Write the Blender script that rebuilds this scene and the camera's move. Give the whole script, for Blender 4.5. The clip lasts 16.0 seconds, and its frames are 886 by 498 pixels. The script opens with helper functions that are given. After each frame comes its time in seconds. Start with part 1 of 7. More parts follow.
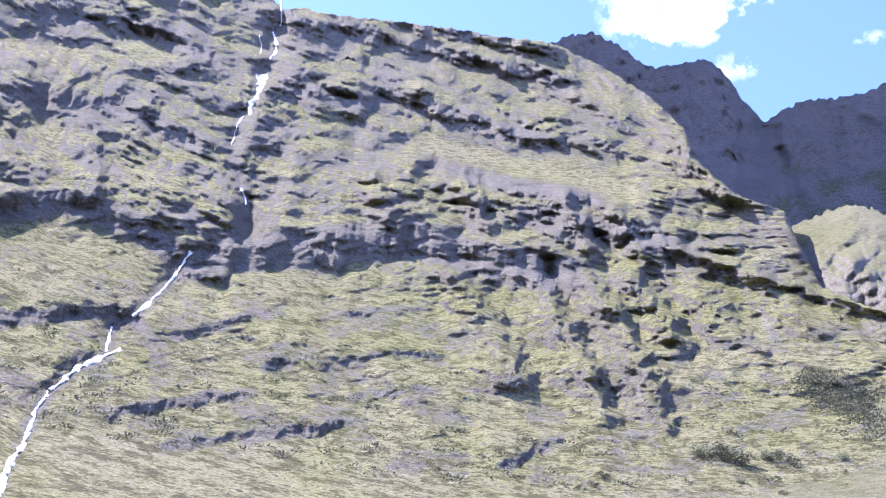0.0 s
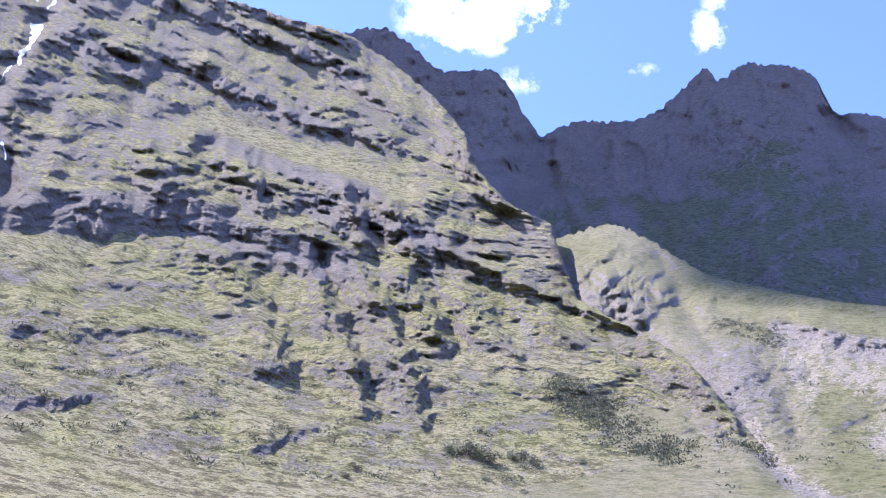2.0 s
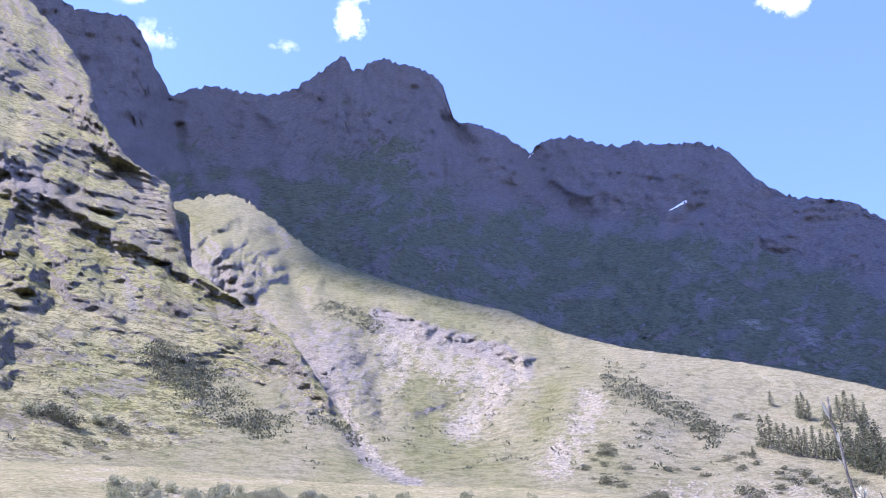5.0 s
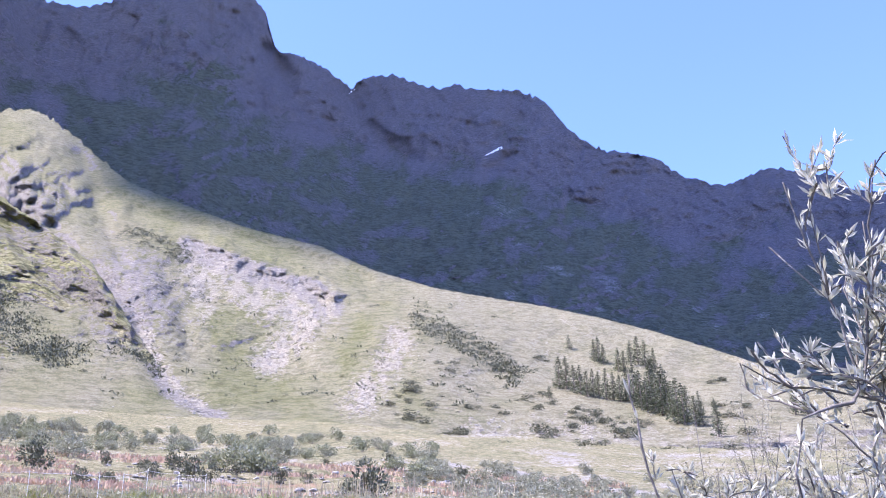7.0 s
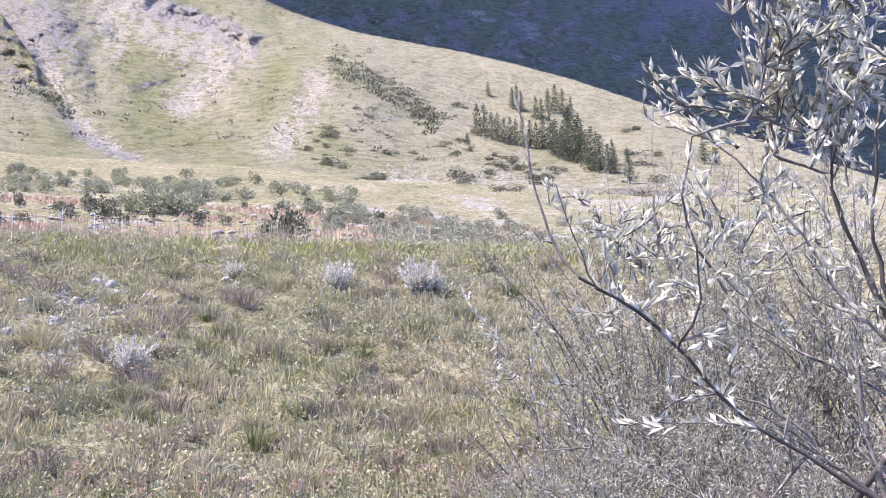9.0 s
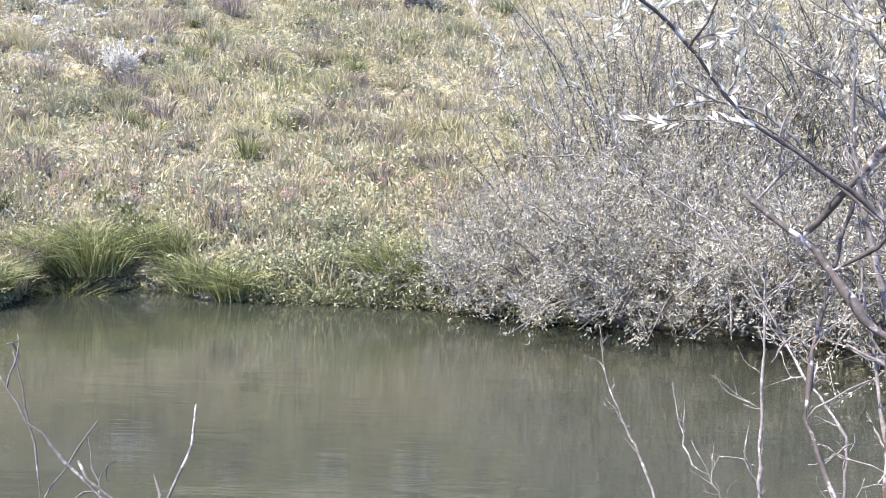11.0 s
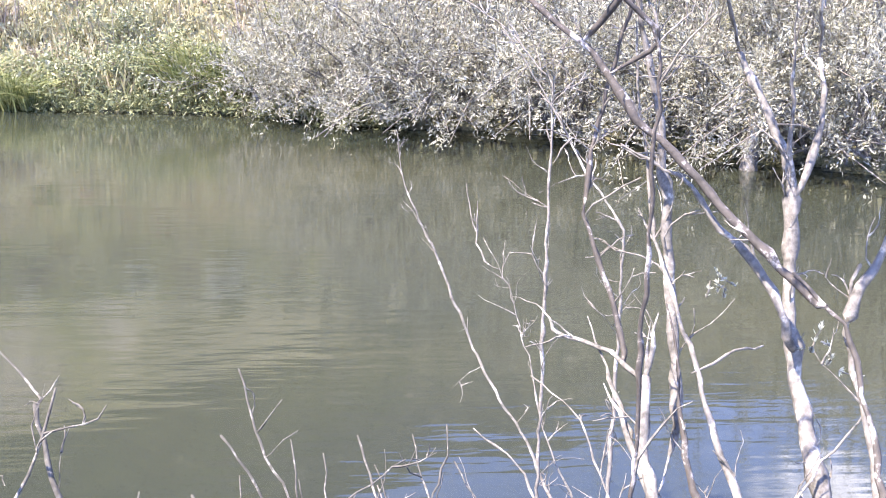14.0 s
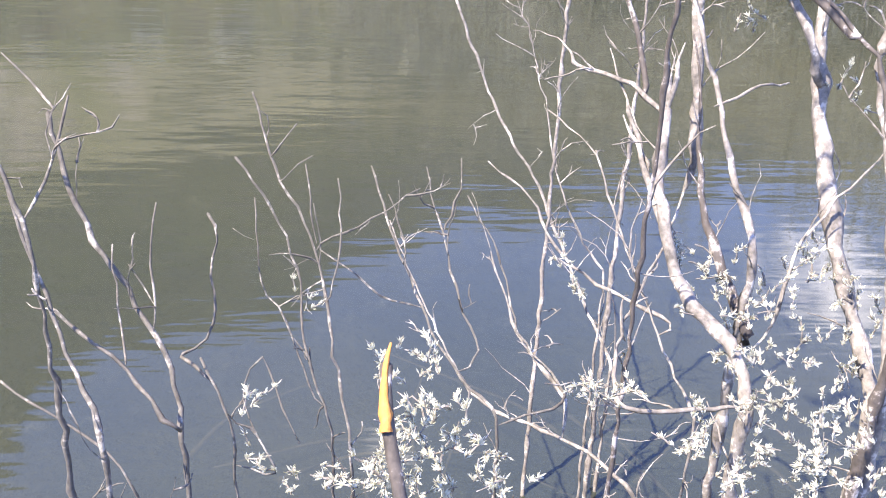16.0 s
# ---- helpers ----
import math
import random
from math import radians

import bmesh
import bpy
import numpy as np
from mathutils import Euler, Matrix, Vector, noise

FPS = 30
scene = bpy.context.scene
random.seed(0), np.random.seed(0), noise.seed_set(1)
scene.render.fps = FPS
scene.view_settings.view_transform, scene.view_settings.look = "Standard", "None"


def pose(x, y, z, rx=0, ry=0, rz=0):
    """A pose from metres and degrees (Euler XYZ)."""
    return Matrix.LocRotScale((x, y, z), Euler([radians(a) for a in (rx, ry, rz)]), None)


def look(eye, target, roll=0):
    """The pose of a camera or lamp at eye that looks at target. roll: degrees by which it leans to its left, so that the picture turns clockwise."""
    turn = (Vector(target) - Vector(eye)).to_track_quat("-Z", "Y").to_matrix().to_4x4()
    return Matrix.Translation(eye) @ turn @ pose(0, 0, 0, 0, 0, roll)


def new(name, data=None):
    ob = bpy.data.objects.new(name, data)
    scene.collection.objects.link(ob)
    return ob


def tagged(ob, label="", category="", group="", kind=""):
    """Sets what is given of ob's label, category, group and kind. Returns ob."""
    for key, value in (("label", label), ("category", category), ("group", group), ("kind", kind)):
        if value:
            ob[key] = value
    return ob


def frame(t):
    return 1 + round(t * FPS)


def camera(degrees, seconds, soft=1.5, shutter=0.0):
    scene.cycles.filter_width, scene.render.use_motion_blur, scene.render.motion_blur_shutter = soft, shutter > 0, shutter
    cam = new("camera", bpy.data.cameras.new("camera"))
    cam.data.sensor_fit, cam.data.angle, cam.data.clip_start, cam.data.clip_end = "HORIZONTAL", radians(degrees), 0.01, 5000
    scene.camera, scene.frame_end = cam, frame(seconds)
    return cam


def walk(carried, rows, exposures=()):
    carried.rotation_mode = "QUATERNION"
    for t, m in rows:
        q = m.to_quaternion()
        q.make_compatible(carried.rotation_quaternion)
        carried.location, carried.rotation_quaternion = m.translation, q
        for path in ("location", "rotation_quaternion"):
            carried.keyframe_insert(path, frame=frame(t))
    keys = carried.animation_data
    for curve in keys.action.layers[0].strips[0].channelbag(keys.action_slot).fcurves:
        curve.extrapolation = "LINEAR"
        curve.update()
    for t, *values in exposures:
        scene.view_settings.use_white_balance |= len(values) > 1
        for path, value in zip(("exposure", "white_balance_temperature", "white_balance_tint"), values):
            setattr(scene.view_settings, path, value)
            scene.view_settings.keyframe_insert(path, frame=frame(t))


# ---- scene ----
cam = camera(45.7, 16.0, soft=1.0)

# t, x, y, z, rx, ry, rz
PATH = [
    (0.0, -0.001, 0.001, 2.499, 117.81, -4.62, -0.53),
    (0.5, -0.001, 0.001, 2.499, 119.40, -3.87, -4.70),
    (1.0, 0.000, 0.000, 2.500, 119.32, -3.85, -8.59),
    (1.5, 0.001, -0.000, 2.500, 119.10, -3.78, -11.65),
    (2.0, 0.001, -0.000, 2.500, 118.24, -3.71, -13.99),
    (2.5, 0.000, -0.000, 2.500, 117.95, -3.68, -15.56),
    (3.0, 0.001, -0.001, 2.500, 117.45, -3.66, -19.55),
    (3.5, 0.000, -0.000, 2.500, 117.71, -2.78, -23.85),
    (4.0, -0.000, -0.000, 2.500, 118.12, -1.33, -28.18),
    (4.5, -0.000, -0.000, 2.500, 118.12, -0.42, -32.46),
    (5.0, -0.001, 0.000, 2.500, 117.59, -0.42, -35.67),
    (5.2, -0.000, 0.000, 2.500, 117.57, -0.30, -37.19),
    (7.3, -0.005, 0.009, 2.567, 113.03, 1.44, -46.98),
    (7.5, 0.044, 0.033, 2.575, 111.87, 1.37, -47.47),
    (8.0, -0.042, 0.027, 2.528, 108.17, 1.45, -48.75),
    (8.5, 0.030, 0.056, 2.516, 104.15, 1.85, -49.76),
    (9.0, 0.091, 0.027, 2.529, 100.18, 1.88, -50.45),
    (9.5, 0.049, 0.017, 2.499, 96.65, 1.25, -51.82),
    (10.0, 0.052, 0.020, 2.478, 92.72, 0.80, -51.38),
    (10.2, 0.007, 0.004, 2.462, 91.06, 0.46, -51.64),
    (12.3, -0.012, 0.022, 2.526, 75.74, 1.58, -50.36),
    (12.5, -0.004, 0.021, 2.515, 74.49, 1.99, -51.10),
    (13.0, 0.013, 0.007, 2.503, 74.54, 1.51, -56.05),
    (13.5, 0.006, -0.013, 2.500, 74.89, 0.26, -59.43),
    (14.0, 0.005, -0.026, 2.493, 74.27, -0.61, -61.70),
    (14.5, 0.001, -0.032, 2.481, 72.35, -0.73, -62.00),
    (15.0, 0.005, -0.028, 2.461, 69.30, -1.34, -61.61),
    (15.5, 0.008, -0.018, 2.430, 65.38, -1.50, -60.88),
    (16.0, 0.000, -0.014, 2.404, 61.49, -1.96, -60.57),
]
walk(cam, [(r[0], pose(*r[1:])) for r in PATH],
     exposures=[(0.0, 1.88, 6050, 24), (0.7, 1.66, 6000, 25), (2.5, 1.66, 5920, 27), (5.2, 1.76, 5900, 30), (7.5, 1.82, 5950, 29), (9.0, 1.83, 6350, 26), (10.2, 1.95, 6450, 21), (12.3, 2.76, 6540, 19), (14.0, 2.76, 6560, 20), (16.0, 2.58, 6800, 20)])

EYE = 2.5            # eye height over the pond's surface
SUN_AZ, SUN_EL = -62.0, 56.0


def toward(az, el):
    """Unit vector at azimuth az (clockwise from +y) and elevation el, in degrees."""
    a, e = radians(az), radians(el)
    return Vector((math.sin(a) * math.cos(e), math.cos(a) * math.cos(e), math.sin(e)))


def spot(az, el, r):
    """The point seen at az, el from the eye, r metres off along the level."""
    a = radians(az)
    return Vector((r * math.sin(a), r * math.cos(a), EYE + r * math.tan(radians(el))))


# ---------------------------------------------------------------- light
sun = new("sun", bpy.data.lights.new("sun", "SUN"))
sun.data.energy, sun.data.angle, sun.data.color = 4.0, radians(0.55), (1.0, 0.95, 0.815)
sun.matrix_world = look((0, 0, 300), Vector((0, 0, 300)) - toward(SUN_AZ, SUN_EL))


def node(nt, kind, loc=(0, 0), **values):
    n = nt.nodes.new(kind)
    n.location = loc
    for key, value in values.items():
        if key in n.inputs:
            n.inputs[key].default_value = value
    return n


def build_world():
    world = bpy.data.worlds.new("sky")
    scene.world = world
    world.use_nodes = True
    nt = world.node_tree
    nt.nodes.clear()
    out = node(nt, "ShaderNodeOutputWorld")
    bg = node(nt, "ShaderNodeBackground")
    bg.inputs["Strength"].default_value = 0.15
    sky = node(nt, "ShaderNodeTexSky")
    sky.sky_type, sky.sun_disc = "NISHITA", False
    sky.sun_elevation, sky.sun_rotation = radians(SUN_EL), radians(SUN_AZ)
    sky.altitude, sky.air_density, sky.dust_density, sky.ozone_density = 1800, 1.0, 0.3, 2.0
    coord = node(nt, "ShaderNodeTexCoord")
    # fair-weather cumulus at their places in the sky: azimuth, elevation, half width, half height (degrees), density
    puffs = [(12.6, 40.6, 3.8, 1.9, 1.0), (11.2, 42.2, 3.4, 1.7, 1.0), (15.4, 41.6, 3.4, 1.9, 1.0), (16.5, 37.5, 1.4, 0.8, 0.38), (28.9, 39.6, 1.4, 1.2, 0.7),
             (29.6, 41.4, 0.9, 1.1, 0.6), (58.4, 39.3, 1.7, 1.4, 1.0), (24.6, 37.9, 0.8, 0.4, 0.33), (73, 35.5, 2.0, 1.2, 0.45),
             (85, 27.5, 5.5, 3.4, 1.0), (97, 33, 7, 5, 0.9), (-60, 45, 12, 6, 0.9), (150, 40, 16, 7, 0.9), (205, 30, 14, 6, 0.9), (265, 50, 12, 6, 0.9)]
    big = node(nt, "ShaderNodeTexNoise", Scale=13.0, Detail=9.0, Roughness=0.62)
    fine = node(nt, "ShaderNodeTexNoise", Scale=52.0, Detail=6.0, Roughness=0.6)
    nt.links.new(coord.outputs["Generated"], big.inputs["Vector"])
    nt.links.new(coord.outputs["Generated"], fine.inputs["Vector"])

    def math2(op, a, b, clamp=False):
        n = nt.nodes.new("ShaderNodeMath")
        n.operation, n.use_clamp = op, clamp
        for i, v in enumerate((a, b)):
            if isinstance(v, (int, float)):
                n.inputs[i].default_value = v
            elif v is not None:
                nt.links.new(v, n.inputs[i])
        return n.outputs[0]

    total = None
    for az, el, half_w, half_h, dens in puffs:
        centre = toward(az, el)
        side = Vector((math.cos(radians(az)), -math.sin(radians(az)), 0))
        up = side.cross(centre)
        parts = []
        for axis, half in ((side, half_w), (up, half_h)):
            dot = nt.nodes.new("ShaderNodeVectorMath")
            dot.operation = "DOT_PRODUCT"
            nt.links.new(coord.outputs["Generated"], dot.inputs[0])
            dot.inputs[1].default_value = axis / math.tan(radians(half))
            parts.append(math2("MULTIPLY", dot.outputs["Value"], dot.outputs["Value"]))
        front = nt.nodes.new("ShaderNodeVectorMath")
        front.operation = "DOT_PRODUCT"
        nt.links.new(coord.outputs["Generated"], front.inputs[0])
        front.inputs[1].default_value = centre
        ahead = math2("GREATER_THAN", front.outputs["Value"], 0.3)
        d2 = math2("ADD", parts[0], parts[1])
        body = math2("MULTIPLY", math2("SUBTRACT", 1.15, math2("MULTIPLY", d2, 0.9)), ahead)
        body = math2("MULTIPLY", math2("MAXIMUM", body, 0.0), dens)
        total = body if total is None else math2("MAXIMUM", total, body)
    ragged = math2("ADD", math2("MULTIPLY", math2("SUBTRACT", big.outputs["Fac"], 0.5), 3.4), math2("MULTIPLY", math2("SUBTRACT", fine.outputs["Fac"], 0.5), 1.7))
    cover = math2("ADD", total, ragged)
    mask = math2("MULTIPLY", math2("MULTIPLY", math2("SUBTRACT", cover, 0.30), 0.55, True), math2("MULTIPLY", total, 1.3, True), True)
    mix = nt.nodes.new("ShaderNodeMix")
    mix.data_type = "RGBA"
    nt.links.new(mask, mix.inputs["Factor"])
    tint = nt.nodes.new("ShaderNodeMix")
    tint.data_type, tint.blend_type = "RGBA", "MULTIPLY"
    tint.inputs["Factor"].default_value = 1.0
    tint.inputs["B"].default_value = (0.78, 0.84, 1.14, 1)
    nt.links.new(sky.outputs[0], tint.inputs["A"])
    nt.links.new(tint.outputs["Result"], mix.inputs["A"])
    mix.inputs["B"].default_value = (12.5, 12.6, 13.0, 1)
    nt.links.new(mix.outputs["Result"], bg.inputs["Color"])
    nt.links.new(bg.outputs[0], out.inputs["Surface"])


build_world()

# ---------------------------------------------------------------- noise for the land's shape
_table = np.random.RandomState(7)
PERM = np.concatenate([_table.permutation(512)] * 3)
ANGLES = _table.rand(512) * 2 * np.pi
GX, GY = np.cos(ANGLES), np.sin(ANGLES)


def grain(x, y, seed=0):
    x, y = np.asarray(x, float) + seed * 17.31, np.asarray(y, float) - seed * 9.77
    xi, yi = np.floor(x).astype(int), np.floor(y).astype(int)
    fx, fy = x - xi, y - yi
    u, v = fx * fx * fx * (fx * (fx * 6 - 15) + 10), fy * fy * fy * (fy * (fy * 6 - 15) + 10)

    def corner(i, j):
        h = PERM[(PERM[(xi + i) & 511] + ((yi + j) & 511))]
        return GX[h] * (fx - i) + GY[h] * (fy - j)
    a, b = corner(0, 0), corner(0, 1)
    return 1.5 * ((a + u * (corner(1, 0) - a)) * (1 - v) + v * (b + u * (corner(1, 1) - b)))


def rough(x, y, octaves=4, seed=0, gain=0.5):
    total, amp = 0.0, 1.0
    for o in range(octaves):
        total = total + amp * grain(x * 2 ** o, y * 2 ** o, seed + o)
        amp *= gain
    return total


def crests(x, y, octaves=4, seed=0, gain=0.5):
    total, amp = 0.0, 1.0
    for o in range(octaves):
        total = total + amp * (1 - 2 * np.abs(grain(x * 2 ** o, y * 2 ** o, seed + o)))
        amp *= gain
    return total


def ease(a, b, x):
    t = np.clip((x - a) / (b - a), 0, 1)
    return t * t * (3 - 2 * t)


def curve(points):
    xs, ys = np.array(points, float).T
    return lambda x: np.interp(x, xs, ys)


def near_line(az, el, line):
    """Distance in degrees of the directions az, el from a line of directions."""
    best = np.full(np.shape(az), 1e9)
    k = 0.87
    for (a0, e0), (a1, e1) in zip(line, line[1:]):
        dx, dy = (a1 - a0) * k, e1 - e0
        px, py = (az - a0) * k, el - e0
        t = np.clip((px * dx + py * dy) / (dx * dx + dy * dy), 0, 1)
        best = np.minimum(best, np.hypot(px - t * dx, py - t * dy))
    return best


def terraces(phase, sharp=0.55):
    """0..1 per step: a riser, then a tread; minus the even slope."""
    n = np.floor(phase)
    f = phase - n
    return ease(sharp, 1.0, f) - f


# ---------------------------------------------------------------- materials
MATS = {}


def material(name):
    m = bpy.data.materials.new(name)
    m.use_nodes = True
    nt = m.node_tree
    return m, nt, nt.nodes["Principled BSDF"]


def link_noise(nt, vec, scale, detail=4.0, rough_=0.55, distortion=0.0):
    n = node(nt, "ShaderNodeTexNoise", Scale=scale, Detail=detail, Roughness=rough_, Distortion=distortion)
    nt.links.new(vec, n.inputs["Vector"])
    return n.outputs["Fac"]


def ramp(nt, fac, stops):
    n = nt.nodes.new("ShaderNodeValToRGB")
    el = n.color_ramp.elements
    while len(el) < len(stops):
        el.new(0.5)
    for e, (p, c) in zip(el, stops):
        e.position, e.color = p, (*c, 1)
    nt.links.new(fac, n.inputs["Fac"])
    return n.outputs["Color"]


def blend(nt, fac, a, b, mode="MIX"):
    n = nt.nodes.new("ShaderNodeMix")
    n.data_type, n.blend_type = "RGBA", mode
    for key, v in (("Factor", fac), ("A", a), ("B", b)):
        if isinstance(v, (int, float)):
            n.inputs[key].default_value = v
        elif isinstance(v, tuple):
            n.inputs[key].default_value = (*v, 1)
        else:
            nt.links.new(v, n.inputs[key])
    return n.outputs["Result"]


def calc(nt, op, a, b=0.0, c=None, clamp=False):
    n = nt.nodes.new("ShaderNodeMath")
    n.operation, n.use_clamp = op, clamp
    for i, v in enumerate((a, b, c)):
        if v is None:
            continue
        if isinstance(v, (int, float)):
            n.inputs[i].default_value = v
        else:
            nt.links.new(v, n.inputs[i])
    return n.outputs[0]


def bump(nt, bsdf, height, strength=0.5, distance=0.1):
    n = node(nt, "ShaderNodeBump", Strength=strength, Distance=distance)
    nt.links.new(height, n.inputs["Height"])
    nt.links.new(n.outputs["Normal"], bsdf.inputs["Normal"])


def land_material(name, cell, rock=((0.117, 0.109, 0.102), (0.207, 0.193, 0.181), (0.30, 0.282, 0.263)),
                  green=((0.11, 0.115, 0.048), (0.25, 0.252, 0.105), (0.35, 0.345, 0.175)),
                  dry=((0.13, 0.12, 0.07), (0.29, 0.27, 0.16), (0.40, 0.375, 0.245)),
                  stone=((0.112, 0.106, 0.102), (0.244, 0.234, 0.224), (0.383, 0.373, 0.36)), depth=1.0, lined=0.8, calm=0.0, coarse=2.6, grainy=1.0, scrub=((0.03, 0.036, 0.022), (0.075, 0.08, 0.05), (0.12, 0.12, 0.08))):
    """Land whose 'cover' attribute holds rock, dryness, loose stone and scrub; cell: metres of its finest grain."""
    m, nt, bsdf = material(name)
    geo = nt.nodes.new("ShaderNodeNewGeometry")
    pos = geo.outputs["Position"]
    squash = node(nt, "ShaderNodeMapping")
    squash.inputs["Scale"].default_value = (1, 1, 2.8)
    squash.inputs["Rotation"].default_value = (0, radians(7), 0)
    nt.links.new(pos, squash.inputs["Vector"])
    bed = squash.outputs["Vector"]
    att = nt.nodes.new("ShaderNodeAttribute")
    att.attribute_name = "cover"
    sep = nt.nodes.new("ShaderNodeSeparateColor")
    nt.links.new(att.outputs["Color"], sep.inputs["Color"])
    large = link_noise(nt, pos, 0.09 / cell, 5, 0.6)
    mid = link_noise(nt, pos, 0.32 / cell, 5, 0.62)
    fine = link_noise(nt, pos, 1.1 / cell, 7, 0.72)
    grit = link_noise(nt, bed, 3.6 / cell, 4, 0.7)
    beds = link_noise(nt, bed, 0.42 / cell, 6, 0.68, 0.6)
    mixed = calc(nt, "ADD", calc(nt, "MULTIPLY", mid, 0.36), calc(nt, "ADD", calc(nt, "MULTIPLY", fine, 0.42), calc(nt, "MULTIPLY", grit, 0.22)))
    mixed = calc(nt, "ADD", calc(nt, "MULTIPLY", calc(nt, "SUBTRACT", mixed, 0.5), 3.3), 0.5)
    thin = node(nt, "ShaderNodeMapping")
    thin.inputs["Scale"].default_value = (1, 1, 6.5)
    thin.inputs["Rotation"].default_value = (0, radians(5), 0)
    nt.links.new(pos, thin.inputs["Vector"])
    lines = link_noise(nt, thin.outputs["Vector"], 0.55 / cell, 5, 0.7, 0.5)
    beds = calc(nt, "ADD", calc(nt, "MULTIPLY", calc(nt, "SUBTRACT", beds, 0.5), 1.6), 0.5)
    grit = calc(nt, "ADD", calc(nt, "MULTIPLY", calc(nt, "SUBTRACT", grit, 0.5), 1.8), 0.5)
    speck = link_noise(nt, pos, coarse / cell, 4, 0.75)
    rock_c = ramp(nt, calc(nt, "ADD", calc(nt, "MULTIPLY", beds, 0.55), calc(nt, "MULTIPLY", grit, 0.45)), [(0.34, rock[0]), (0.5, rock[1]), (0.68, rock[2])])
    green_c = ramp(nt, mixed, [(0.36, green[0]), (0.5, green[1]), (0.64, green[2])])
    dry_c = ramp(nt, mixed, [(0.36, dry[0]), (0.5, dry[1]), (0.66, dry[2])])
    stone_c = ramp(nt, calc(nt, "ADD", calc(nt, "MULTIPLY", beds, 0.3), calc(nt, "MULTIPLY", grit, 0.7)), [(0.36, stone[0]), (0.5, stone[1]), (0.62, stone[2])])
    scrub_c = ramp(nt, fine, [(0.35, scrub[0]), (0.55, scrub[1]), (0.7, scrub[2])])

    def edge(value, width, wobble=0.55):
        v = calc(nt, "ADD", value, calc(nt, "MULTIPLY", calc(nt, "SUBTRACT", mixed, 0.5), wobble * 2.4))
        return calc(nt, "DIVIDE", calc(nt, "SUBTRACT", v, 0.5 - width / 2), width, clamp=True)
    dryness = calc(nt, "ADD", sep.outputs["Green"], calc(nt, "MULTIPLY", calc(nt, "SUBTRACT", large, 0.5), 1.3), clamp=True)
    grass = blend(nt, dryness, green_c, dry_c)
    colour = blend(nt, edge(sep.outputs["Red"], 0.35), grass, rock_c)
    # thin dark lines along the beds: soil gaps, plus ledge shade put into colour
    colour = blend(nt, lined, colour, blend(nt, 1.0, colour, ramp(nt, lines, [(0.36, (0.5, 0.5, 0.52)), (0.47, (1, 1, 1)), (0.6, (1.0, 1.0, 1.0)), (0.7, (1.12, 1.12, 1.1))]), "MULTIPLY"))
    colour = blend(nt, edge(sep.outputs["Blue"], 0.4), colour, stone_c)
    colour = blend(nt, edge(calc(nt, "SUBTRACT", calc(nt, "MULTIPLY", att.outputs["Alpha"], 1 + calm), calm), 0.22, 0.8), colour, scrub_c)
    # tufts, pebbles and gaps at the scale of a boot
    colour = blend(nt, grainy, colour, ramp(nt, speck, [(0.34, (0.5, 0.5, 0.52)), (0.46, (0.95, 0.95, 0.95)), (0.55, (1.0, 1.0, 1.0)), (0.66, (1.45, 1.43, 1.36))]), "MULTIPLY")
    nt.links.new(colour, bsdf.inputs["Base Color"])
    bsdf.inputs["Roughness"].default_value = 0.95
    bsdf.inputs["Specular IOR Level"].default_value = 0.15
    height = calc(nt, "ADD", calc(nt, "MULTIPLY", beds, 1.0), calc(nt, "ADD", calc(nt, "MULTIPLY", mid, 0.8), calc(nt, "ADD", calc(nt, "MULTIPLY", fine, 0.95), calc(nt, "ADD", calc(nt, "MULTIPLY", lines, 0.5 * lined), calc(nt, "MULTIPLY", grit, 0.35)))))
    bump(nt, bsdf, height, 1.0, 0.6 * cell * depth)
    return m


# ---------------------------------------------------------------- land sheets
def grid_mesh(name, X, Y, Z, cover, mat, wrap=False, smooth=True):
    """A sheet from grids of places (rows x columns), with its cover (rock, dryness, stone, scrub)."""
    rows, cols = X.shape
    verts = np.stack([X, Y, Z], -1).reshape(-1, 3)
    idx = np.arange(rows * cols).reshape(rows, cols)
    if wrap:
        idx = np.concatenate([idx, idx[:, :1]], 1)
    quads = np.stack([idx[:-1, :-1], idx[:-1, 1:], idx[1:, 1:], idx[1:, :-1]], -1).reshape(-1, 4)
    me = bpy.data.meshes.new(name)
    me.vertices.add(len(verts))
    me.vertices.foreach_set("co", verts.astype(np.float32).ravel())
    me.loops.add(quads.size)
    me.loops.foreach_set("vertex_index", quads.astype(np.int32).ravel())
    me.polygons.add(len(quads))
    me.polygons.foreach_set("loop_start", np.arange(0, quads.size, 4, dtype=np.int32))
    me.polygons.foreach_set("use_smooth", np.full(len(quads), smooth))
    me.update(calc_edges=True)
    att = me.attributes.new("cover", "FLOAT_COLOR", "POINT")
    att.data.foreach_set("color", np.clip(cover, 0, 1).reshape(-1, 4).astype(np.float32).ravel())
    me.materials.append(mat)
    me.validate()
    return new(name, me)


def steepness(X, Y, Z):
    """Upward part of the normal at each place of a sheet."""
    P = np.stack([X, Y, Z], -1)
    du, dv = np.gradient(P, axis=1), np.gradient(P, axis=0)
    n = np.cross(du, dv)
    return np.abs(n[..., 2]) / (np.linalg.norm(n, axis=-1) + 1e-9)


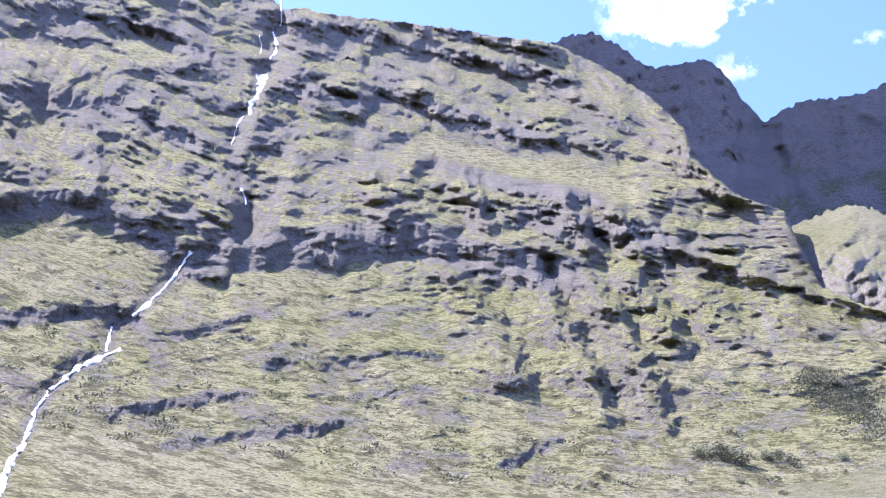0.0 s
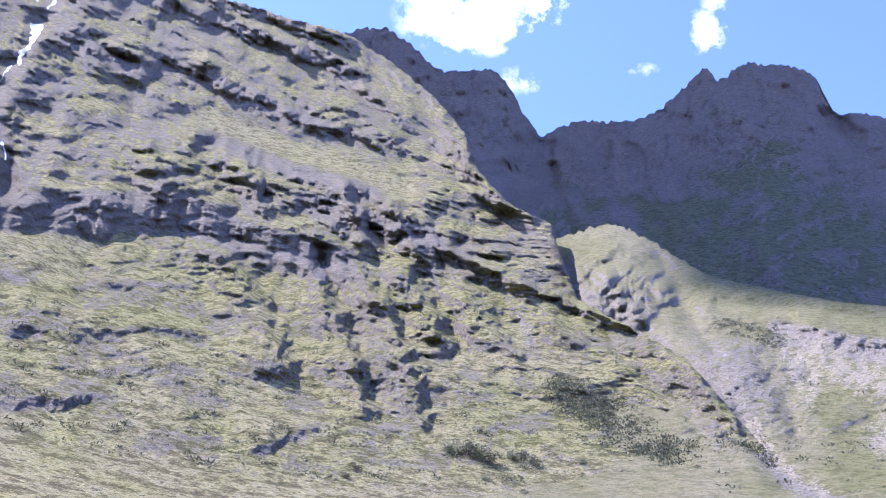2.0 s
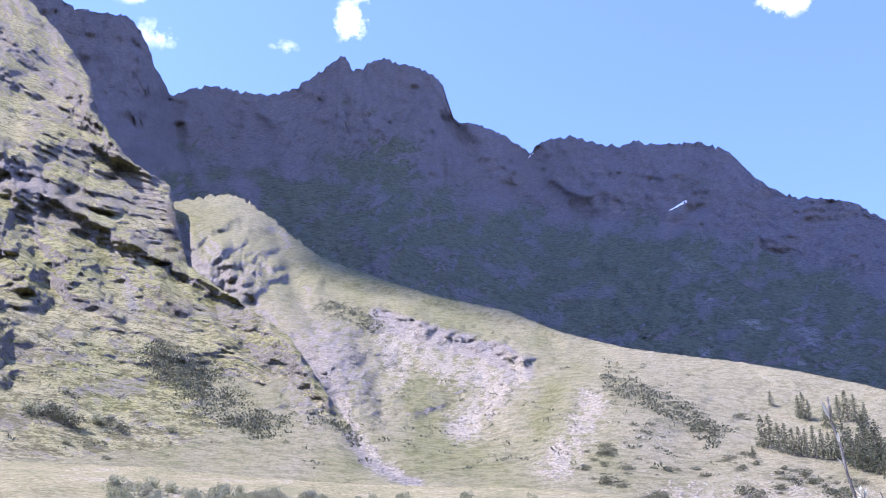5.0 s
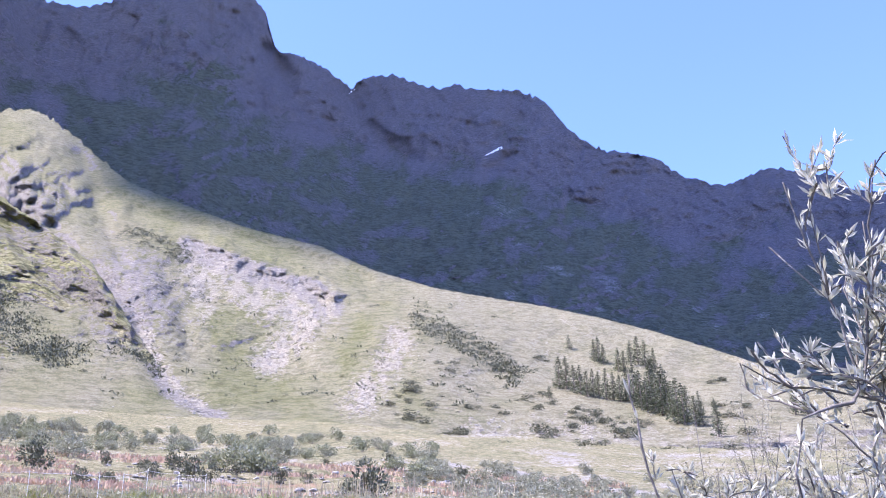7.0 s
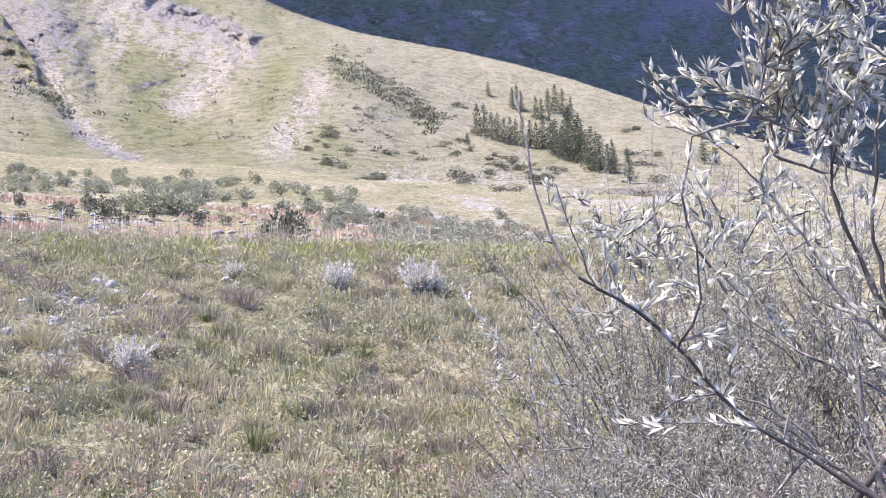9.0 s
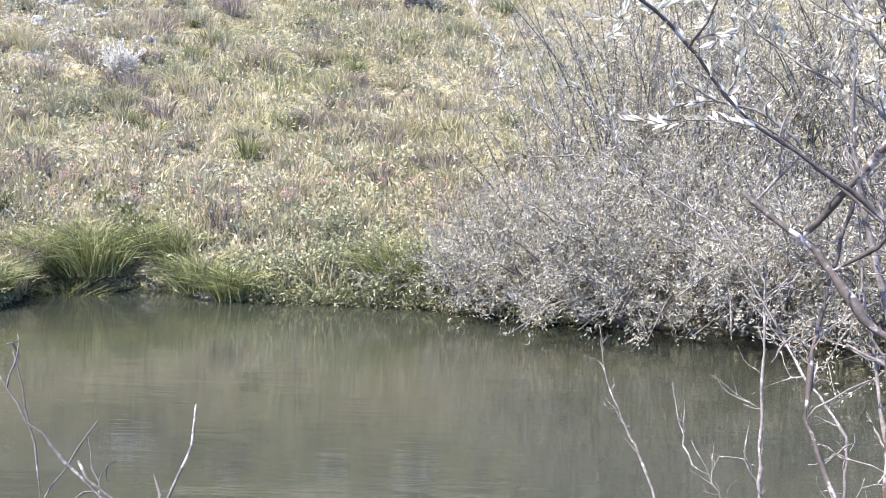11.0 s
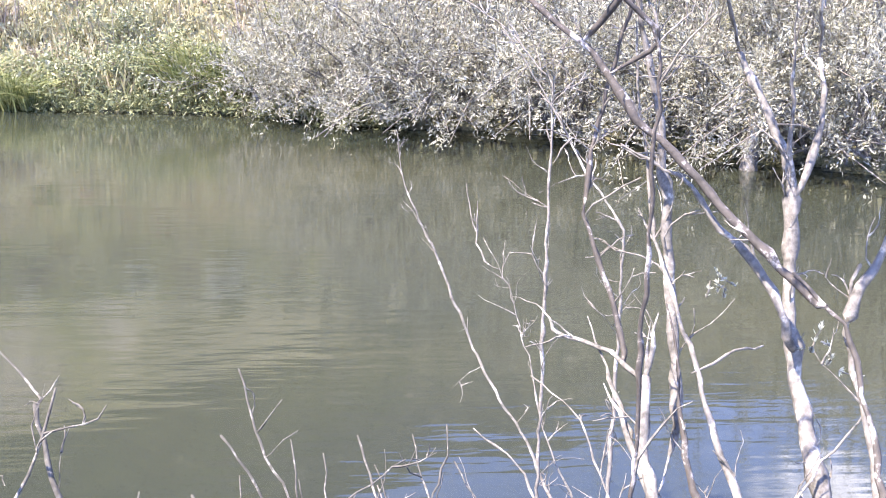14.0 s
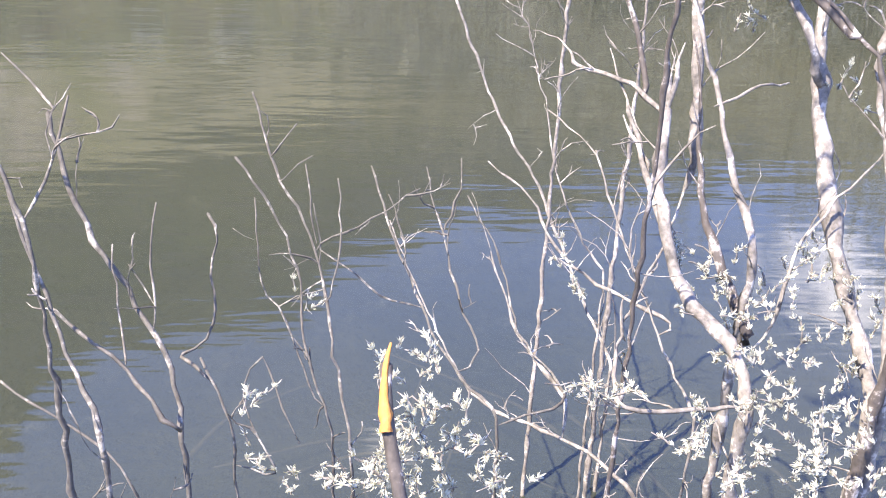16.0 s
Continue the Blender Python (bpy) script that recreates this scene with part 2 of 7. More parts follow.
def mountain(name, az, bottom, top, far, rows, mat, cover, back=1.5):
    """A mountainside that rises over the azimuths az from elevation bottom to top at the distances far(az, el), with its back behind the crest."""
    v = np.linspace(0, 1, rows)[:, None]
    AZ = np.broadcast_to(az, (rows, len(az)))
    EL = bottom(az)[None] + v * (top(az) - bottom(az))[None]
    R = far(AZ, EL)
    a = np.radians(AZ)
    X, Y, Z = R * np.sin(a), R * np.cos(a), EYE + R * np.tan(np.radians(EL))
    C = cover(AZ, EL, R, steepness(X, Y, Z))
    # the back of the crest
    extra = [(1.03, 0.985), (1.12, 0.9), (1.3, 0.6), (back, 0.0)]
    X = np.concatenate([X] + [X[-1:] * k for k, _ in extra])
    Y = np.concatenate([Y] + [Y[-1:] * k for k, _ in extra])
    Z = np.concatenate([Z] + [np.maximum(Z[-1:] * k, 0) for _, k in extra])
    C = np.concatenate([C] + [C[-1:]] * len(extra))
    return grid_mesh(name, X, Y, Z, C, mat)


# ---- the sunlit mountainside with the waterfall
SLOPE_TOP = curve([(-40, 42), (-24, 41.4), (-17, 40.2), (-15, 39.5), (-14.3, 39.15), (-13.4, 39.4), (-12, 39.4), (-6.6, 39.65), (-3, 39.6), (-0.3, 39.45), (4, 39.2), (7.4, 38.1),
                   (9.9, 36.8), (10.8, 36.3), (12.9, 34.6), (13.9, 32.6), (15.9, 30.95), (18.6, 29.85), (19.1, 28.6), (20.3, 25.8), (23.8, 24.1), (26.5, 22.6), (29.2, 19.3),
                   (31.6, 16.4), (34.3, 14.6), (36, 12.5)])
FALL_UP = [(-14.53, 39.54), (-14.19, 38.20), (-14.50, 37.76), (-14.25, 37.05), (-14.79, 35.59), (-14.68, 34.55), (-15.10, 33.71), (-15.57, 32.95), (-15.75, 31.51), (-15.19, 30.32), (-14.49, 29.07), (-13.81, 27.49)]
FALL_LOW = [(-13.81, 27.49), (-16.86, 25.40), (-17.61, 23.74), (-19.16, 21.62), (-20.10, 20.83), (-20.05, 19.29), (-21.26, 18.53), (-22.46, 16.97), (-22.91, 15.45), (-23.23, 13.55), (-23.44, 11.85)]
SLOPE_R = curve([(4, 80), (10, 150), (14, 215), (18, 285), (22, 375), (25.5, 480), (28, 560), (31, 690), (35, 920), (39.5, 1260), (43, 1500)])


def cliff(az, el, line, height, steep):
    """A rock band: a steep face of that height (degrees) under a line, with a gentler apron below and a ledge above."""
    xs, ys = np.array(line).T
    e = np.interp(az, xs, ys) + 0.30 * rough(az * 0.9, el * 0.1, 4, 31)
    w = ease(xs[0] - 1.0, xs[0] + 1.5, az) * (1 - ease(xs[-1] - 1.5, xs[-1] + 1.0, az))
    x = el - e
    h = height * (0.85 + 0.5 * rough(az * 0.5, az * 0, 2, 32))
    return 0.5 * steep * h * w * (ease(-h - 4, -h, x) - 2 * np.clip(x / h + 1, 0, 1) + ease(0, 4, x))


def rib(az, el, line, left, right, depth):
    """A rib down the slope along a line: it swells slowly from its left and breaks off at its right."""
    line = sorted((e, a) for a, e in line)
    es, xs = np.array(line).T
    x = az - np.interp(el, es, xs) + 0.42 * rough(az * 0.8, el * 1.0, 4, 33)
    w = ease(es[0] - 0.9, es[0] + 0.8, el) * (1 - ease(es[-1] - 0.5, es[-1] + 0.7, el))
    return -depth * w * (np.clip(x / left + 1, 0, 1) ** 1.5) * (1 - ease(0, right, x))


SLOPE_BANDS = [([(-32, 25.2), (-27.6, 25.9), (-24.3, 27.3), (-20.7, 27.0), (-17.2, 25.9)], 1.5, 0.6),
               ([(-17.8, 25.6), (-14.4, 26.9), (-9.8, 28.1), (-5, 29.1), (-2.2, 28.9), (1, 28.2), (4.6, 27.8), (7, 27.6)], 2.2, 0.52),
               ([(-14, 35.9), (-8.2, 35.4), (-6, 36.1), (-2.2, 35.4), (1.6, 34.8), (5, 34.0)], 1.1, 0.6),
               ([(-4, 33.0), (-2.6, 33.0), (1.1, 32.2), (4.7, 31.75), (8.3, 31.2)], 1.2, 0.6),
               ([(2.2, 30.6), (5.5, 30.1), (9.5, 29.6), (12.5, 28.9)], 1.4, 0.6),
               ([(-16, 38.9), (-10, 38.9), (-4, 38.6), (2, 38.0), (6, 37.2)], 0.8, 0.6),
               ([(-29, 21.0), (-25.8, 20.4), (-20.3, 22.0), (-18, 21.5)], 0.9, 0.7),
               ([(-30, 31.5), (-22, 32.5), (-17, 31.6)], 1.3, 0.6),
               ([(-30, 35.5), (-23, 36.6), (-17, 36.0)], 1.0, 0.6),
               ([(-16.63, 15.40), (-14.65, 15.99), (-11.40, 16.75), (-8.09, 17.61), (-5.63, 18.34)], 0.55, 0.62),
               ([(1.89, 16.15), (3.72, 17.15), (5.89, 18.30)], 0.5, 0.6),
               ([(-17.30, 21.07), (-14.95, 21.93), (-12.90, 23.03), (-11.00, 23.47)], 0.55, 0.6),
               ([(-19.74, 16.04), (-18.24, 17.18), (-15.39, 18.10), (-11.49, 18.98)], 0.6, 0.6),
               ([(-7.04, 19.24), (-3.88, 19.88), (-1.00, 20.44)], 0.4, 0.5),
               ([(-8.97, 23.28), (-6.40, 24.06), (-2.39, 24.46)], 0.45, 0.5),
               ([(-8.59, 20.88), (-5.42, 21.71), (-1.50, 22.23)], 0.35, 0.5)]
SLOPE_RIBS = [([(-1.3, 26.6), (0.3, 25.0), (1.9, 23.2), (3.6, 20.6)], 4.0, 0.9, 16), ([(3.6, 26.9), (5.4, 24.6), (7.0, 21.8), (8.3, 18.7)], 2.6, 0.7, 14),
              ([(6.8, 26.6), (8.8, 24.6), (10.4, 21.5), (11.4, 18.6)], 2.0, 0.6, 13), ([(9.6, 26.8), (11.4, 24.6), (12.5, 22.6)], 1.6, 0.8, 17),
              ([(13.2, 26.4), (14.8, 24.2), (16.4, 22.6)], 2.2, 0.8, 10), ([(16.5, 26.8), (18.4, 24.8), (20.6, 23.0)], 2.2, 0.8, 9),
              ([(20.5, 24.4), (23.5, 21.4), (26.5, 19.2)], 2.0, 0.7, 7), ([(-4.6, 21.4), (-3.2, 19.6), (-1.2, 17.2)], 3.2, 1.0, 6),
              ([(-12.5, 24.5), (-11.0, 22.5), (-8.5, 19.5)], 3.5, 1.2, 6), ([(1.0, 18.8), (2.4, 17.4), (3.4, 15.8)], 2.5, 0.9, 6),
              ([(-1.2, 32.0), (-0.2, 30.4), (0.6, 29.0)], 1.4, 0.6, 12), ([(5.0, 31.0), (6.2, 29.6), (7.2, 28.0)], 1.5, 0.6, 14), ([(8.5, 30.4), (10.0, 28.6), (11.2, 27.2)], 1.5, 0.6, 14),
              ([(-6.8, 31.4), (-6.0, 30.0), (-5.0, 28.4)], 1.5, 0.6, 9), ([(-24.5, 31.0), (-23.4, 29.0), (-22.6, 27.2)], 2.2, 0.7, 10),
              ([(11.39, 28.28), (13.42, 27.72), (15.13, 27.22), (16.86, 26.54), (19.96, 25.52), (24.08, 24.03), (26.88, 21.75), (28.98, 18.81)], 3.2, 0.9, 20), ([(12.31, 34.08), (13.87, 32.27), (15.84, 30.78), (17.65, 30.11)], 2.0, 0.8, 18)]
SLOPE_GULLIES = [([(-0.6, 26.9), (1.2, 25.3), (2.4, 23.4), (4.25, 20.8)], 0.5, 24), ([(4.3, 27.1), (6.0, 25.0), (7.5, 22.5), (8.8, 18.7)], 0.45, 22),
                 ([(10.7, 26.4), (12.4, 24.4), (12.95, 22.6)], 0.7, 34), ([(9.3, 22.6), (11.5, 19.4)], 0.45, 12), ([(14.4, 25.0), (16.7, 24.4)], 0.45, 12),
                 ([(11.8, 29.9), (14.6, 27.7), (15.6, 26.9)], 0.7, 22), ([(15.7, 29.3), (17.6, 28.2), (19.2, 27.2), (20.4, 25.6)], 0.8, 30),
                 ([(22, 23.5), (25, 20.6), (27.5, 18.5)], 0.35, 7), ([(-3.2, 32.0), (-2.4, 30.4), (-1.0, 28.8)], 0.7, 20), ([(-10.3, 22), (-8, 19), (-4, 15.6)], 0.5, 5),
                 ([(-20.4, 32), (-21.6, 29.4), (-22.0, 26)], 0.5, 12), ([(-27, 31), (-25, 28), (-24.6, 25)], 0.5, 12)]


def slope_beds(az, el):
    """Height across the rock beds, which dip ever more to the right in the upper half and rise to it in the lower."""
    w = ease(25.0, 36.0, el)
    high = 0.07 * np.maximum(az + 15, 0) + 0.0095 * np.maximum(az + 12, 0) ** 2
    low = -0.16 * np.minimum(az, 1) + 0.09 * np.maximum(az - 1, 0)
    return el + w * high + (1 - w) * low + 0.6 * rough(az * 0.12, el * 0.2, 3, 3) + 0.10 * rough(az * 0.6, el * 0.9, 3, 5)


def billows(x, y, octaves=3, seed=0, gain=0.5):
    """Rounded bulges with sharp creases between them, 0 in the creases."""
    total, amp = 0.0, 1.0
    for o in range(octaves):
        total = total + amp * 2 * np.abs(grain(x * 2 ** o, y * 2 ** o, seed + o))
        amp *= gain
    return total


def ledges(az, V, freq, along, seed, sharp=0.32):
    """Broken rock ledges, freq of them a degree; each bed swells and fades along its length on its own."""
    phase = freq * V + 0.42 * rough(az * along * 1.7, V * freq * 0.45, 2, seed + 100) + seed * 0.37
    bed = np.floor(phase)
    amp = np.clip(0.5 + 1.5 * grain(az * along, bed * 7.31, seed) + 0.5 * grain(az * along * 3.1, bed * 3.17, seed + 1), 0, 1.2)
    return amp * terraces(phase, sharp) / freq


def slope_far(az, el):
    R = SLOPE_R(el) * (1 + 0.004 * az)
    k = R / 450.0
    per = 0.070 * R                       # metres of depth per degree
    V = slope_beds(az, el)
    warp = 0.8 * rough(az * 0.16, el * 0.2, 3, 3)
    D = np.zeros_like(R)
    upper = 0.30 + 0.70 * ease(23, 28, el)
    close = np.clip((slope_beds(az, el + 0.1) - slope_beds(az, el - 0.1)) / 0.2, 0.8, 5)     # where the beds crowd
    for freq, amount, along, seed in ((0.5, 0.30, 0.10, 11), (1.15, 0.34, 0.22, 12), (2.6, 0.34, 0.45, 13), (5.2, 0.36, 0.9, 15), (9.5, 0.38, 1.6, 16)):
        D += amount * (1 + 0.3 * ease(31, 35, el)) * upper ** (1.0 if freq < 2 else 0.45) * per * ledges(az, V, freq, along, seed) / close ** 1.2
    calm = 0.35 + 0.65 * ease(15.5, 20, el)
    D += k * calm * (9 * rough(az * 0.16, el * 0.4, 3, 21) + 2.0 * rough(az * 0.6, V * 2.4, 3, 23) + 0.42 * rough(az * 3, V * 11, 3, 24))
    # outcrops stand out as rounded bulges with clefts between them
    bulge = 0.25 + 0.75 * ease(-0.25, 0.5, rough(az * 0.14, V * 0.3, 2, 22))
    D -= k * calm * upper * bulge * (10 * billows(az * 0.30 + 0.1 * warp, 0.8 * el + 0.09 * az, 4, 26, 0.46))
    # knobby rock over the middle
    knob = np.exp(-((az - 8) / 6.5) ** 2 - ((el - 29) / 1.9) ** 2) + 0.75 * np.exp(-((az - 11) / 5.5) ** 2 - ((el - 23.2) / 3) ** 2) + 0.6 * np.exp(-((az + 2) / 4) ** 2 - ((el - 30.5) / 1.6) ** 2)
    D -= k * 15 * knob * billows(az * 0.36, el * 0.62, 3, 27, 0.40)
    for line, left, right, depth in SLOPE_RIBS:
        D += 1.9 * k * rib(az, el, line, left, 1.7 * right, depth)
    # the open pasture high on the right
    open_ = np.exp(-(near_line(az, el, [(-3.6, 33.3), (1.8, 32.5), (5.5, 32.2), (9.4, 31.2)]) / 0.75) ** 2)
    for line, height, steep in SLOPE_BANDS:
        D += per * cliff(az, el, line, height, 1.0 * steep)
    for line, width, depth in SLOPE_GULLIES:
        D += 0.42 * k * depth * np.exp(-(near_line(az, el, line) / width) ** 2)
    wob = 0.25 * rough(az * 1.2, el * 1.2, 2, 29)
    D += k * 15 * np.exp(-((near_line(az, el, FALL_UP) + wob) / 0.55) ** 2) * (0.7 + 0.5 * (1 - ease(27, 33, el)))
    D += k * 22 * np.exp(-((az + 13.3) / 1.2) ** 4 - ((el - 29.9) / 2.2) ** 4)
    D += k * 14 * np.exp(-((near_line(az, el, FALL_LOW) + wob) / 0.6) ** 2)
    D *= 1 - 0.8 * open_
    # the foot runs out in smooth meadow
    D *= 0.12 + 0.88 * ease(12.5 + 0.06 * np.maximum(az, 0), 17 + 0.07 * np.maximum(az, 0), el + 0.8 * rough(az * 0.3, el * 0.3, 2, 30))
    # the edge toward the gorge turns away
    edge_ = SLOPE_TOP(az) - el
    D += k * 10 * np.exp(-edge_ / 0.35) * (az > 4)
    return R + D


def slope_cover(az, el, R, up):
    n1 = rough(az * 0.8, el * 0.8, 4, 41)
    n2 = rough(az * 2.6, slope_beds(az, el) * 4.0, 3, 43)
    rock = 1 - ease(0.40, 0.70 + 0.08 * ease(25, 29, el), up + 0.10 * n1 + 0.14 * n2)
    # thin turf over rock on the left and between the ledges
    thin = (0.58 + 0.17 * (1 - ease(-14, 2, az))) * ease(23, 27, el) * ease(-0.35, 0.45, rough(az * 0.3, el * 0.9, 3, 47) + 0.9 * n2)
    rock = np.maximum(rock, thin)
    rock = np.maximum(rock, 0.8 * np.exp(-(near_line(az, el, FALL_UP) / 0.5) ** 2))
    rock = np.maximum(rock, 0.75 * np.exp(-(near_line(az, el, FALL_LOW) / 0.45) ** 2))
    # grey shaly ground low on the face
    shale = 0.52 * ease(14, 16, el) * (1 - ease(23, 26, el)) * ease(-0.15, 0.5, rough(az * 0.3, el * 0.7, 3, 44) + 0.4 * n2 + 0.05)
    shale = np.maximum(shale, 0.6 * np.exp(-(near_line(az, el, [(7.5, 24.5), (9.0, 21.5), (10.5, 19)]) / 1.4) ** 2) * (0.8 + 0.6 * n2))
    rock = np.maximum(rock, shale)
    for line, height, steep in SLOPE_BANDS:
        xs, ys = np.array(line).T
        x = el - np.interp(az, xs, ys)
        rock = np.maximum(rock, (0.55 + 0.5 * steep) * ease(-height - 0.4, -height + 0.5, x + 0.3 * n1) * (1 - ease(-0.2, 0.4, x + 0.2 * n1)) * ease(xs[0] - 1, xs[0] + 1, az) * (1 - ease(xs[-1] - 1, xs[-1] + 1, az)))
    open_ = np.exp(-(near_line(az, el, [(-3.6, 33.3), (1.8, 32.5), (5.5, 32.2), (9.4, 31.2)]) / 0.6) ** 2)
    rock *= (1 - 0.95 * open_) * ease(12, 15.5, el + 0.5 * n1)
    dry = 0.45 + 0.45 * open_ + 0.5 * rough(az * 0.2, el * 0.35, 3, 42) + 0.32 * (1 - ease(14.5, 18.5, el - 0.05 * np.maximum(az, 0))) + 0.2 * n2
    dry -= 0.4 * np.exp(-((el - 25.3) / 1.3) ** 2) * ease(-16, -8, az) + 0.3 * np.exp(-((el - 22.6) / 0.8) ** 2 - ((az + 8) / 5) ** 2)
    streak = 0.5 + 0.9 * rough(az * 1.8 + el * 1.3, el * 0.35, 4, 48)
    stone = 0.6 * streak * np.exp(-(near_line(az, el, [(15.6, 26.2), (17, 24.8), (17.6, 23.2)]) / 0.5) ** 2) + 0.6 * np.exp(-((az - 5.2) / 1.6) ** 2 - ((el - 26.4) / 0.5) ** 2) * (0.6 + 0.6 * n1)
    stone = np.maximum(stone, 0.6 * streak * np.exp(-(near_line(az, el, [(9.8, 21), (10.4, 19.3), (10.9, 17.8)]) / 0.4) ** 2))
    stone = np.maximum(stone, 0.5 * np.exp(-(near_line(az, el, FALL_LOW) / 0.35) ** 2) * (el < 17.5))
    brush = np.exp(-(near_line(az, el, [(19.4, 20.9), (23, 19.0), (26.5, 17.6), (29.6, 16.6)]) / (0.7 + 0.02 * (az - 20))) ** 2)
    scrub = 0.52 * brush + 0.12 * ease(0.1, 0.7, rough(az * 0.9, el * 1.5, 3, 46)) * (1 - ease(20, 26, el)) * ease(14, 16.5, el)
    return np.stack([rock, dry, stone, scrub], -1)


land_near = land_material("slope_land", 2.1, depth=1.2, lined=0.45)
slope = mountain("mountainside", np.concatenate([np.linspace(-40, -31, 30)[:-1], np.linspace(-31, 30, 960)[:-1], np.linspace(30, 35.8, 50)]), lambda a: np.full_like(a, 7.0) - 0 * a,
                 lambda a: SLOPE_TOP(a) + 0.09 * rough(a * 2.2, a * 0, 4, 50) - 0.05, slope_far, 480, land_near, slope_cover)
tagged(slope, "sunlit alpine mountainside with grassy ledges and grey rock bands", "mountainside", kind="structure")

# ---- the shaded ridge behind
RIDGE_TOP = curve([(0, 37.5), (3, 38.7), (5.4, 39.45), (6.9, 39.65), (8.6, 39.05), (10.6, 37.8), (12.4, 37.75), (14.3, 37.95), (15.0, 37.7), (15.9, 36.8), (17.1, 35.2), (17.95, 34.35), (18.6, 34.8),
                   (20.1, 35.3), (22, 35.2), (24, 35.25), (25.5, 35.7), (26.4, 36.3), (27.3, 36.9), (28, 37.35), (28.45, 37.7), (28.8, 37.6), (29.3, 37.05), (29.7, 37.05), (30.6, 37.55), (31.4, 37.75), (32.2, 37.45), (32.6, 37.5), (33.8, 37.25), (35.2, 36.65),
                   (35.7, 35.6), (36.2, 34.45), (37.4, 34.3), (38.5, 34.0), (39.6, 33.6), (41, 32.65), (41.8, 33.3), (43.6, 33.5), (45.9, 32.8), (47.2, 32.75), (47.7, 32.95), (48.4, 32.65), (50, 32.5), (51.6, 32.45), (53.3, 31.7),
                   (54, 30.8), (55, 29.8), (56.4, 28.85), (59.4, 28.2), (60.4, 27.5), (61, 27.0), (62.2, 26.5)])
RIDGE_END = curve([(62.2, 26.5), (63.5, 26.1), (66, 26.65), (67.5, 26.2), (69.3, 25.7), (70, 24.8), (72.7, 24), (76, 23.6), (82, 22.5), (92, 19)])


def ridge_top(a):
    base = np.where(a < 62.2, RIDGE_TOP(a), RIDGE_END(a))
    return base + 0.13 * crests(a * 1.5, a * 0, 4, 60) - 0.08 + 0.10 * rough(a * 7, a * 0, 2, 61)


RIDGE_SOFT = curve([(0, 38.3), (8, 38.8), (14, 37.3), (18, 36), (24, 36), (31, 36.6), (36, 35.2), (42, 33.6), (50, 32.3), (56, 29.8), (62, 27.4), (70, 25.4), (80, 23), (92, 19)])


RIDGE_GULLIES = [([(17.9, 34.2), (18.6, 32.2), (19.8, 29.6)], 0.5, 60), ([(35.9, 34.6), (37.4, 32.2), (40.2, 30.4)], 0.5, 45), ([(41, 32.6), (42.0, 31.0), (44.4, 29.2)], 0.45, 40), ([(30.4, 27.6), (31.2, 26.2)], 0.25, 18),
                 ([(34.6, 29.8), (35.2, 28.0), (36.4, 26.6)], 0.3, 20), ([(50.8, 28.9), (49.6, 27.8), (49.0, 26.6)], 0.4, 30), ([(55.4, 29.4), (54.4, 27.0), (54.0, 24.0)], 0.35, 22), ([(44.4, 27.4), (45.4, 25.8), (47.4, 24.0)], 0.3, 18)]


def ridge_far(az, el):
    t = RIDGE_SOFT(az) - el
    R = np.interp(az, [0, 8, 16, 18.5, 22, 31, 36, 41, 52, 66, 92], [1750, 1800, 1850, 2100, 2300, 2350, 2400, 2500, 2300, 2100, 1900]) * np.exp(-0.035 * np.minimum(t, 4) - 0.082 * np.maximum(t - 4, 0))
    per = 0.047 * R
    warp = 0.9 * rough(az * 0.2, el * 0.25, 3, 63)
    D = np.zeros_like(R)
    high = 1 - ease(2.4, 5.5, t + 1.4 * rough(az * 0.25, el * 0.15, 2, 64))
    W = el + 0.5 * warp + 0.06 * az
    for freq, amount, along, seed in ((0.8, 0.22, 0.16, 65), (2.0, 0.36, 0.35, 66), (4.6, 0.48, 0.8, 67)):
        D += amount * (0.45 + 0.6 * high) * (1 - 0.6 * ease(58, 64, az)) * per * ledges(az, W, freq, along, seed)
    # buttresses above, spurs and runnels that fan out below
    D -= (10 + 11 * high) * (1 - 0.5 * ease(57, 63, az)) * crests(az * 0.36 + 0.45 * warp + 0.16 * el, el * 0.3, 4, 68)
    D -= 9 * np.exp(-(np.abs(az - 31.5) / 4.2) ** 2) * high * crests(az * 0.55, el * 0.1, 3, 70)
    D += 24 * rough(az * 0.4, el * 0.6, 4, 71) + 7 * rough(az * 3, el * 3, 3, 72)
    for line, width, depth in RIDGE_GULLIES:
        D += depth * np.exp(-(near_line(az, el, line) / width) ** 2)
    return R + D


def ridge_cover(az, el, R, up):
    t = ridge_top(az) - el
    n1 = rough(az * 0.35, el * 0.5, 4, 75)
    rock = 1 - ease(1.8, 7.0, t + 3.6 * n1)
    rock = np.maximum(rock, 1 - ease(0.50, 0.74, up + 0.12 * n1))
    rock = np.maximum(rock, 0.6 * ease(0.05, 0.55, rough(az * 0.5, el * 0.8, 4, 76)))
    rock = np.maximum(rock, 1 - ease(16.8, 18.6, az + 0.3 * n1 + 0.25 * (t - 4)))
    dry = 0.12 + 0.25 * n1
    stone = 0.62 * ease(0.35, 0.8, rough(az * 0.35, el * 0.8, 4, 77)) * ease(4, 8, t) * ease(44, 50, az)
    return np.stack([rock, dry, 0.8 * stone, 0.2 * ease(0.2, 0.8, rough(az * 0.7, el * 0.9, 3, 78))], -1)


